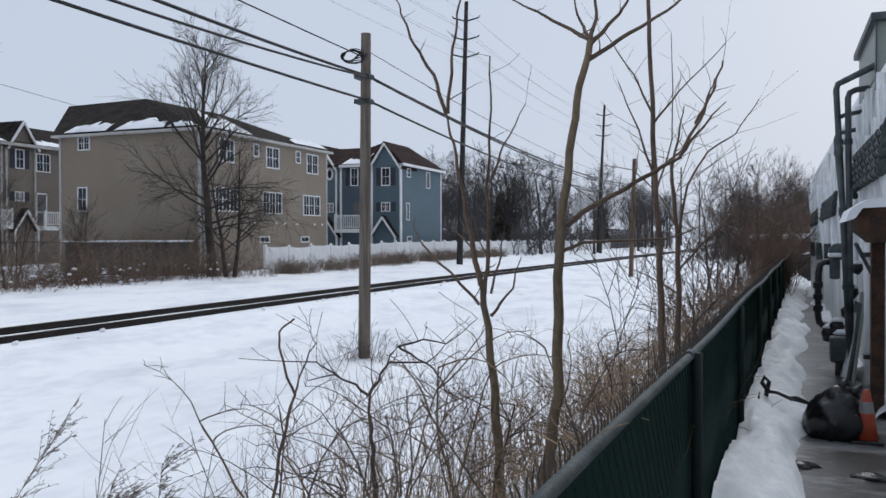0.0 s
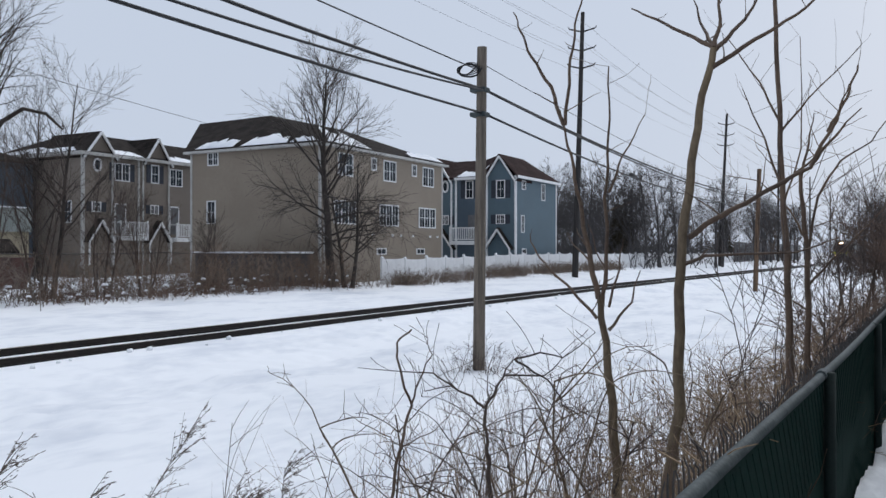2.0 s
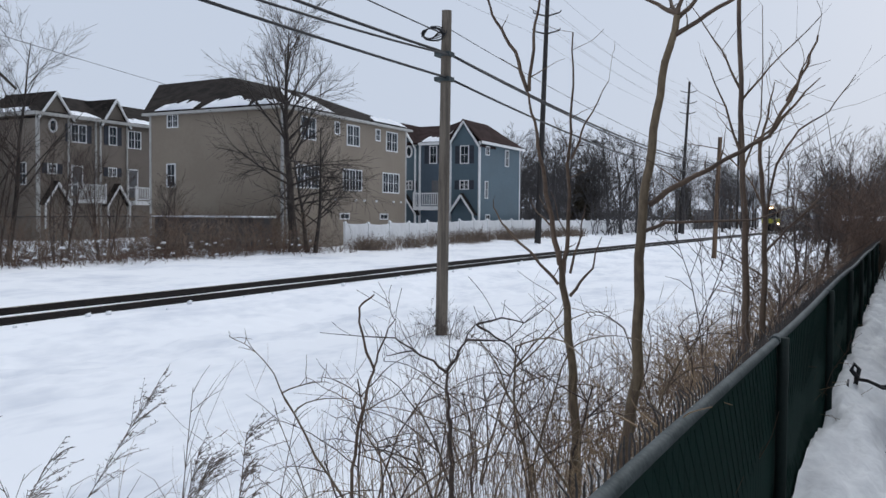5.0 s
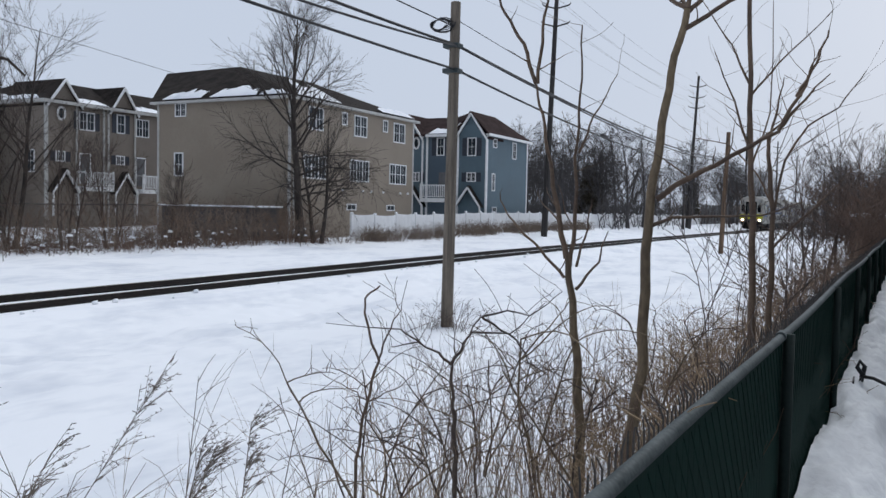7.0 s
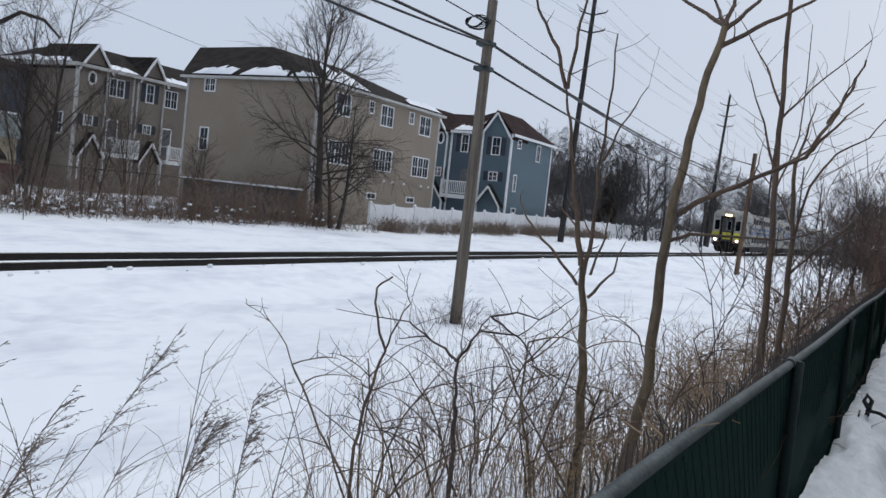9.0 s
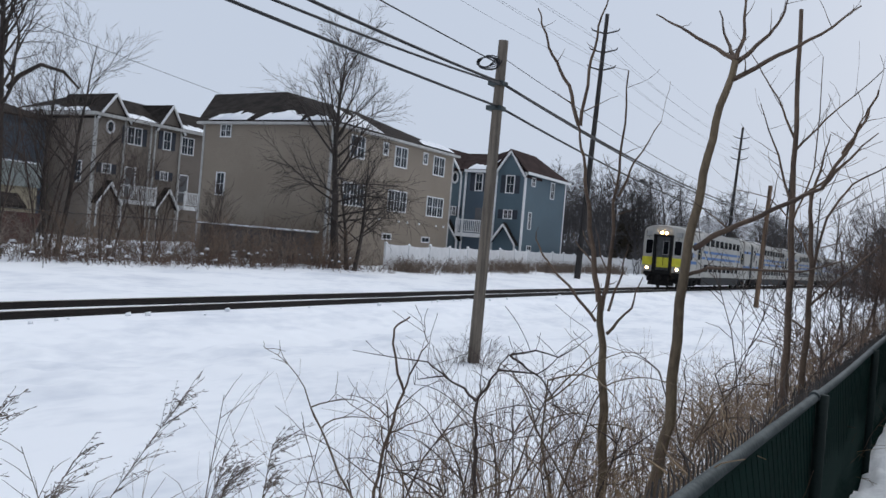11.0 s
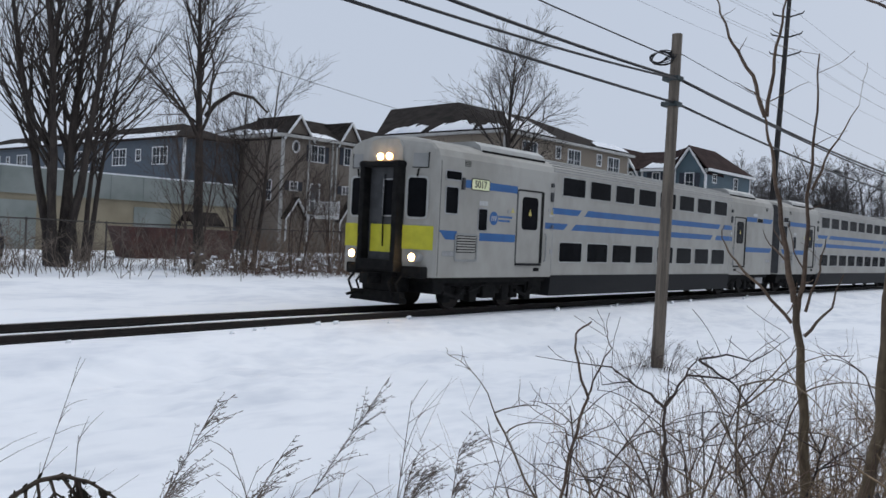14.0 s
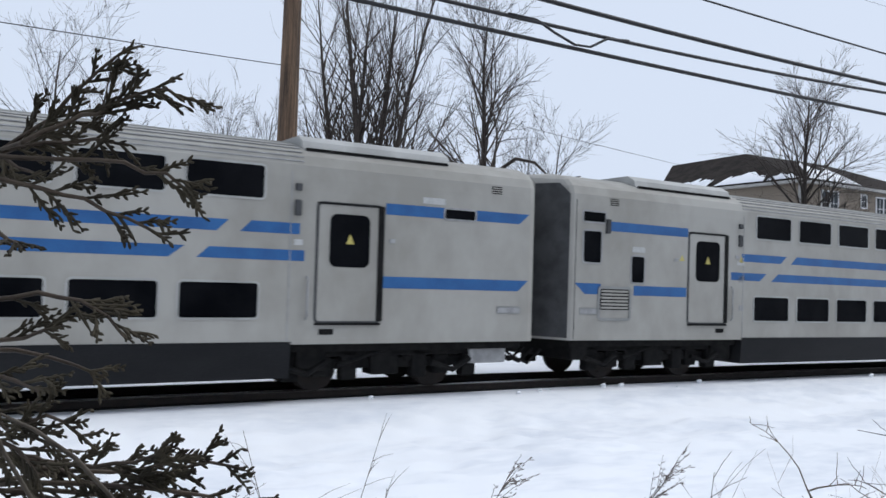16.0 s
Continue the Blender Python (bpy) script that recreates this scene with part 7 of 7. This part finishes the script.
def building():
    b = thing("building", pose(0, 0, 0), "long commercial building with icy peeling rear wall and pipes", "building")
    wx = 1.0
    part("wall", box(wx, wx + 8, 9.0, 30.0, 0.0, 3.85), WALL_PAINT, b, "pale peeling wall streaked with ice")
    part("rear_wall", box(wx + 0.55, wx + 8, -6.0, 9.0, 0.0, 4.6), WALL_PAINT, b, "plain pale wall")
    part("parapet", box(wx - 0.02, wx + 3.0, 10.2, 12.3, 3.85, 4.42), SHED_TOP, b, "raised pale parapet")
    part("coping", box(wx - 0.08, wx + 3.1, 10.1, 12.36, 4.42, 4.50), PIPE_DARK, b, "dark metal coping")
    part("corner_flashing", box(wx - 0.03, wx - 0.015, 10.17, 10.26, 3.7, 4.42), PIPE_DARK, b, "dark metal corner flashing")
    part("roof_snow", box(wx - 0.03, wx + 8, 12.3, 30.0, 3.85, 3.97, None, 0.04), SNOW, b, "snow on the roof edge", smooth=True)
    rnd = random.Random(12)
    for k in range(170):
        y = 9.2 + 20.6 * rnd.random() ** 1.5
        top = rnd.uniform(2.2, 3.9)
        L = rnd.uniform(0.25, 1.2)
        r = rnd.uniform(0.02, 0.06)
        net = Net()
        net.limb([Vector((wx - 0.02, y, top)), Vector((wx - 0.03, y, top - L * 0.5)), Vector((wx - 0.01, y, top - L))], [r, r * 0.7, 0.004], 6)
        part("icicle", net.mesh("icicle"), ICE, b, smooth=True)
    # banks of pipes along the wall, crusted with ice
    for y0, y1, z, n in ((8.7, 12.6, 2.74, 5), (16.4, 21.0, 2.55, 4), (23.5, 27.5, 2.5, 4)):
        for k in range(n):
            x = wx - 0.05 - 0.012 * k
            zz = z + 0.10 * (n - 1 - k)
            run = part("bank_pipe", tube([(x, y0, zz + 0.05), (x, y0 + 0.3, zz), (x, y1 - 0.2, zz), (x + 0.06, y1, zz - 0.08)], 0.043, 10), GALV, b, "ice-coated pipe", smooth=True)
            for q in range(int((y1 - y0) / 0.45)):
                yy = y0 + 0.3 + 0.45 * q + 0.12 * (k % 2)
                part("coupling", tube([(x, yy, zz), (x, yy + 0.07, zz)], 0.056, 10), PIPE_DARK, run)
    # tall riser pipes with elbows that turn back to the roof
    for x0, x1, y, z0, z1, back in ((0.78, 0.635, 11.0, 0.9, 3.94, (wx, 10.3)), (0.80, 0.76, 11.0, 0.6, 3.83, (wx + 0.1, 11.1)), (0.83, 0.70, 11.9, 1.2, 3.66, (wx, 11.9)), (0.86, 0.71, 12.4, 1.6, 3.5, (wx, 12.4))):
        pts = [(x0, y, z0), (x0 + (x1 - x0) * 0.5, y, (z0 + z1) / 2), (x1, y, z1 - 0.09), (x1 + 0.02, y, z1 - 0.03), (x1 + 0.08, y, z1), (back[0], back[1], z1 + 0.04)]
        riser = part("riser_pipe", tube(pts, 0.036 if y < 11.5 else 0.028, 12), PIPE_DARK, b, "dark riser pipe with an elbow", smooth=True)
        for zz in (1.5, 2.4, 3.2):
            if z0 < zz < z1:
                xx = x0 + (x1 - x0) * (zz - z0) / (z1 - z0)
                part("pipe_clamp", tube([(xx, y, zz), (xx, y, zz + 0.06)], 0.048, 12), GALV, riser)
    # looped gas pipe, regulator and meter
    loop = [(0.74, 12.0, 1.80), (0.56, 12.0, 1.80), (0.51, 12.0, 1.76), (0.49, 12.0, 1.66), (0.485, 12.0, 1.12), (0.50, 12.0, 1.02), (0.55, 12.0, 0.97), (0.78, 12.0, 0.95)]
    gas = part("gas_pipe", tube(loop, 0.042, 10), BLACK_PLASTIC, b, "looped black gas pipe", smooth=True)
    for z in (1.35, 1.5, 1.2):
        part("pipe_joint", tube([(0.486, 12.0, z - 0.035), (0.486, 12.0, z + 0.035)], 0.06, 10), BLACK_PLASTIC, gas)
    reg = part("regulator", tube([(0.72, 11.9, 1.93), (0.72, 12.1, 1.93)], 0.11, 14), PIPE_DARK, b, "round dark gas regulator", smooth=True)
    part("regulator_body", box(0.62, 0.74, 11.9, 12.06, 1.58, 1.86, None, 0.03), GALV, reg)
    part("regulator_snow", box(0.60, 0.76, 11.88, 12.08, 1.86, 1.92, None, 0.025), SNOW, reg, "cap of snow", smooth=True)
    for x, y, z, r in ((0.60, 11.6, 0.92, 0.10), (0.68, 11.5, 1.02, 0.09), (0.72, 11.4, 0.86, 0.11), (0.80, 11.6, 1.2, 0.08), (0.85, 11.4, 1.45, 0.07), (0.88, 11.2, 1.75, 0.07)):
        valve = part("valve", tube([(x - 0.02, y, z - r), (x, y, z), (x + 0.02, y, z + r)], [r * 0.6, r, r * 0.5], 10), BLACK_PLASTIC, b, "dark pipe valve", smooth=True)
        part("valve_snow", tube([(x, y, z + r * 0.7), (x, y, z + r * 1.2)], [r * 0.9, r * 0.4], 8), SNOW, valve, "dab of snow", smooth=True)
    meter = part("gas_meter", box(0.58, 0.80, 11.1, 11.35, 0.62, 0.93, None, 0.04), PIPE_DARK, b, "grey gas meter box")
    part("meter_stand", tube([(0.69, 11.2, 0.44), (0.69, 11.2, 0.64)], 0.05, 8), BLACK_PLASTIC, meter)
    # rusty hood on its post, under a cap of snow
    hood = part("hood", prism([(0.66, 2.30), (0.70, 2.37), (1.6, 2.40), (1.6, 2.08), (0.80, 2.06), (0.66, 2.18)], "y", 8.4, 9.2), RUST, b, "rusty sheet-metal hood")
    part("hood_snow", prism([(0.56, 2.25), (0.60, 2.36), (0.74, 2.45), (1.0, 2.46), (1.6, 2.45), (1.6, 2.40), (0.70, 2.37), (0.64, 2.28)], "y", 8.36, 9.24), SNOW, hood, "drooping cap of snow on the hood")
    part("hood_post", box(0.815, 0.93, 8.86, 8.98, 0.46, 2.10, None, 0.01), RUST, b, "rusty support post")
    part("hood_brace", tube([(0.70, 9.1, 2.05), (0.86, 9.3, 1.75)], 0.02, 6), PIPE_DARK, b, "bent dark brace")
    spout = part("drain_pipe", tube([(0.90, 10.2, 0.5), (0.895, 10.2, 2.05)], 0.032, 10), WHITE, b, "white plastic drain pipe", smooth=True)
    for z in (0.80, 1.9):
        part("pipe_bracket", tube([(0.90, 10.2, z), (0.90, 10.2, z + 0.05)], 0.04, 10), BLACK_PLASTIC, spout)
    for y in (18.5, 22.0, 26.0):
        part("cabinet", box(wx - 0.14, wx + 0.02, y, y + 0.3, 1.6, 2.0, None, 0.02), GALV, b, "small grey wall cabinet")


def alley_things():
    # bin bag
    bm = bmesh.new()
    bmesh.ops.create_icosphere(bm, subdivisions=4, radius=1.0)
    for v in bm.verts:
        c = v.co
        k = 1 + 0.12 * noise.noise(c * 2.2) + 0.07 * noise.noise(c * 5)
        up = max(0, c.z)
        v.co = Vector((c.x * 0.27 * k * (1 - 0.35 * up), c.y * 0.27 * k * (1 - 0.35 * up), max(-0.55, c.z) * 0.27 * k + 0.148))
    tube([(0.02, 0, 0.36), (0.03, 0.02, 0.43), (0.07, 0.03, 0.45)], [0.05, 0.03, 0.045], 7, bm)
    tube([(0.10, 0.02, 0.33), (0.18, 0.05, 0.42)], [0.07, 0.02], 7, bm)
    solo("bin_bag", bm, BAG, "full black bin bag slumped on the path", "bin bag", m=pose(0.47, 7.75, 0.46), smooth=True)
    cone = thing("traffic_cone", pose(0.665, 7.6, 0.46), "dirty orange traffic cone with a pale band", "traffic cone")
    part("body", tube([(0, 0, 0.03), (0, 0, 0.2), (0, 0, 0.42)], [0.092, 0.066, 0.026], 16), ORANGE, cone, smooth=True)
    part("base", box(-0.12, 0.12, -0.12, 0.12, 0, 0.03, None, 0.01), BLACK_PLASTIC, cone, "black rubber base")
    part("band", tube([(0, 0, 0.24), (0, 0, 0.33)], [0.060, 0.046], 16), TRIM_GREY, cone, "white reflective band")
    sh = thing("snow_shovel", pose(-0.10, 8.1, 0.72), "black snow shovel stuck in the snow bank", "shovel")
    part("handle", tube([(0, 0, 0.02), (0.10, -0.1, 0.03), (0.22, -0.23, 0.0)], 0.015, 8), BLACK_PLASTIC, sh, smooth=True)
    # D-shaped grip at one end, bent socket of the buried blade at the other
    part("grip", tube([(0.20, -0.21, 0.01), (0.25, -0.32, 0.035), (0.33, -0.30, 0.0), (0.34, -0.24, -0.02), (0.22, -0.20, 0.0)], 0.014, 8), BLACK_PLASTIC, sh, smooth=True)
    part("socket", tube([(0.03, -0.02, 0.02), (-0.03, 0.03, 0.09), (-0.01, 0.06, 0.14), (0.03, 0.05, 0.10), (0.0, 0.0, -0.05)], 0.019, 8), BLACK_PLASTIC, sh, smooth=True)
    part("blade", prism([(-0.16, -0.16), (0.10, -0.16), (0.08, 0.0), (-0.14, 0.0)], "x", -0.06, -0.045), BLACK_PLASTIC, sh)
    bn = thing("dustbin", pose(1.0, 36.5, 0.45), "dark wheeled dustbin with a snowy lid at the alley's end", "bin")
    part("body", prism([(-0.26, 0), (0.26, 0), (0.32, 0.95), (-0.32, 0.95)], "y", -0.3, 0.3), BLACK_PLASTIC, bn)
    part("lid", box(-0.34, 0.34, -0.33, 0.33, 0.95, 1.03, None, 0.03), BLACK_PLASTIC, bn)
    part("lid_snow", box(-0.3, 0.3, -0.3, 0.3, 1.03, 1.12, None, 0.04), SNOW, bn)
    sd = thing("shed", pose(0.7, 46.0, 0.4), "low dark shed with a snow-covered roof closing the alley", "shed")
    part("wall", box(-2.0, 3.0, 0, 3, 0, 1.7), GREY_PANEL, sd)
    part("roof", box(-2.1, 3.1, -0.2, 3.1, 1.7, 1.95, None, 0.08), SNOW, sd)
    cl = Net()
    rnd = random.Random(33)
    for k in range(18):
        p = Vector((rnd.uniform(0.3, 0.8), rnd.uniform(33, 36), 0.5))
        cl.limb([p, p + Vector((rnd.gauss(0, 0.2), rnd.gauss(0, 0.2), rnd.uniform(0.2, 0.8)))], [0.03, 0.02], 6)
    solo("scrap_heap", cl.mesh("scrap_heap"), RUST, "heap of rusty scrap at the end of the alley", "scrap", kind="stuff")
    for gx, gy, turn, seed in ((0.16, 6.62, 20, 1), (0.60, 6.45, -15, 4)):
        gb = bmesh.new()
        bmesh.ops.create_icosphere(gb, subdivisions=3, radius=1.0)
        for v in gb.verts:
            k = 1 + 0.45 * noise.noise(v.co * 1.6 + Vector((seed, 0, 0)))
            v.co = Vector((v.co.x * 0.13 * k, v.co.y * 0.075 * k, max(0.0, v.co.z * 0.035 * k)))
        solo("glove", gb, BAG, "flattened dark glove on the wet path", "glove", "dropped gloves", m=pose(gx, gy, 0.461, 0, 0, turn), smooth=True)
    for k in range(3):
        solo("leaning_sheet", box(-0.012, 0.012, -0.28, 0.28, 0, 1.02 - 0.12 * k, None, 0.004), (SHED_TOP, GALV, ICE)[k], "dull glass sheet leaning on the wall", "sheet", "leaning sheets", m=pose(0.80 - 0.05 * k, 10.9 + 0.15 * k, 0.458, 0, 7 + 2 * k, 4 * k))


green_fence()
alley()
building()
alley_things()


# ---- fences beyond the track ----
def white_fence():
    f = thing("vinyl_fence", pose(0, 0, 0), "long white vinyl privacy fence with scalloped top", "fence")
    y = 39.0
    panel, x = None, -25.6
    while y < 140:
        w = 2.4
        prof = [(0.0, 0.0)] + [(w - 0.12, 0.0)] + [(w - 0.12 - (w - 0.12) * k / 8, 1.42 + 0.05 * (1 - math.sin(math.pi * k / 8))) for k in range(9)]
        if panel is None:
            panel = mesh_of("panel", prism(prof, "x", -0.02, 0.02))
            panel.materials.append(WHITE)
            post = mesh_of("post", box(-0.07, 0.07, -0.07, 0.07, -0.2, 1.50, None, 0.01))
            post.materials.append(WHITE)
            cap = mesh_of("post_cap", prism([(-0.08, 1.50), (0.08, 1.50), (0.0, 1.58)], "y", -0.09, 0.09))
            cap.materials.append(SNOW)
        z = ground_z(x, y) - 0.05
        part("panel", panel, WHITE, f, m=pose(x, y + 0.06, z))
        p = part("post", post, WHITE, f, m=pose(x, y, z))
        part("post_cap", cap, SNOW, p)
        y += w
    g = thing("board_fence", pose(0, 0, 0), "dark grey board fence beyond the white fence", "fence")
    for k in range(26):
        y = 140.2 + 2.4 * k
        x = -25.4 + 0.11 * k
        z = ground_z(x, y) - 0.2
        part("panel", box(x - 0.03, x + 0.03, y, y + 2.36, z, z + 3.4), GREY_PANEL, g)


def rear_chain_link():
    f = thing("chain_link_fence", pose(0, 0, 0), "old chain-link fence behind the track overgrown with brush", "fence")
    net = Net()
    x = -30.2
    for s in (1, -1):
        for k in range(0, 300):
            y = 1.0 + 0.125 * k
            z = ground_z(x, y)
            net.limb([Vector((x, y, z)), Vector((x, y + s * 1.7, z + 1.7))], [0.004, 0.004], 3)
    part("wire_mesh", net.mesh("wire_mesh"), CHAIN, f, "rusty wire mesh")
    part("top_rail", tube([(x, y, ground_z(x, y) + 1.7) for y in range(1, 41, 3)], 0.025, 6), CHAIN, f)
    for k in range(14):
        y = 1.0 + 2.9 * k
        part("post", tube([(x, y, ground_z(x, y) - 0.1), (x, y, ground_z(x, y) + 1.75)], 0.035, 8), CHAIN, f)


def low_shed():
    s = thing("garden_shed", pose(-31.0, 34.6, 0.25), "low dark shed with snow on its roof before the tan house", "shed")
    part("wall", box(-4.1, 2.7, 0, 1.6, -0.4, 1.75), GREY_PANEL, s)
    part("roof", box(-4.2, 2.8, -0.2, 1.8, 1.75, 1.85, None, 0.04), SNOW, s, "thin snow on the roof", smooth=True)


def parked_car(x, y, rz):
    c = thing("car", pose(x, y, ground_z(x, y), 0, 0, rz), "dark parked car capped with snow behind the brush", "car", "parked cars")
    prof = [(-2.2, 0.3), (2.2, 0.3), (2.25, 0.75), (1.3, 0.92), (0.7, 1.4), (-0.9, 1.42), (-1.7, 0.98), (-2.2, 0.9)]
    part("body", prism(prof, "x", -0.85, 0.85), CAR_PAINT, c)
    part("glass", prism([(1.15, 0.95), (0.66, 1.34), (-0.85, 1.36), (-1.5, 0.98)], "x", -0.87, 0.87), CAR_GLASS, c)
    part("snow_cap", prism([(0.75, 1.38), (0.6, 1.5), (-0.8, 1.52), (-1.0, 1.4)], "x", -0.8, 0.8), SNOW, c)
    for yy in (-1.35, 1.35):
        for sg in (1, -1):
            part("wheel", tube([(sg * 0.70, yy, 0.32), (sg * 0.88, yy, 0.32)], 0.32, 18), CAR_BLACK, c)


white_fence()
rear_chain_link()
low_shed()
for a in ((-37.5, 9.5, 80), (-38.5, 14.0, 75), (-40.0, 5.0, 85)):
    parked_car(*a)


# ---- what moves: the cars of the train and their wheels ----
RUN = [(0.0, 228.4), (2.0, 197.9), (4.0, 167.6), (6.5, 129.8), (9.0, 92.1), (10.25, 73.0), (11.5, 53.98), (13.0, 31.14), (13.5, 23.46), (14.0, 15.85), (14.5, 8.16), (15.0, 0.62), (15.5, -7.38), (16.0, -14.97)]


def run_at(t):
    return float(np.interp(t, [a for a, _ in RUN], [b for _, b in RUN]))


def motions():
    for k, car in enumerate(CARS):
        rows = []
        for t, s in RUN:
            a, b = s + PITCH * k + 3.27, s + PITCH * k + 22.13
            turn = math.degrees(math.atan2(track_x(b) - track_x(a), b - a))
            x = track_x(a) - 3.27 * math.sin(radians(turn))
            fall = (track_z(b) - track_z(a)) / (b - a)
            rows.append((t, pose(x, s + PITCH * k, track_z(a) - 3.27 * fall + 0.045, math.degrees(math.atan(fall)), 0, -turn)))
        walk(car, rows)
    for sets in (sets_a, sets_b):
        for i, wheelset in enumerate(sets):
            y = -1.27 if i % 2 == 0 else 1.27
            rows = []
            for j in range(0, 481):
                t = j / 30
                rows.append((t, pose(0, y, 0.43, math.degrees((run_at(t) - 228.4) / 0.43) % 360, 0, 0)))
            walk(wheelset, rows)


motions()
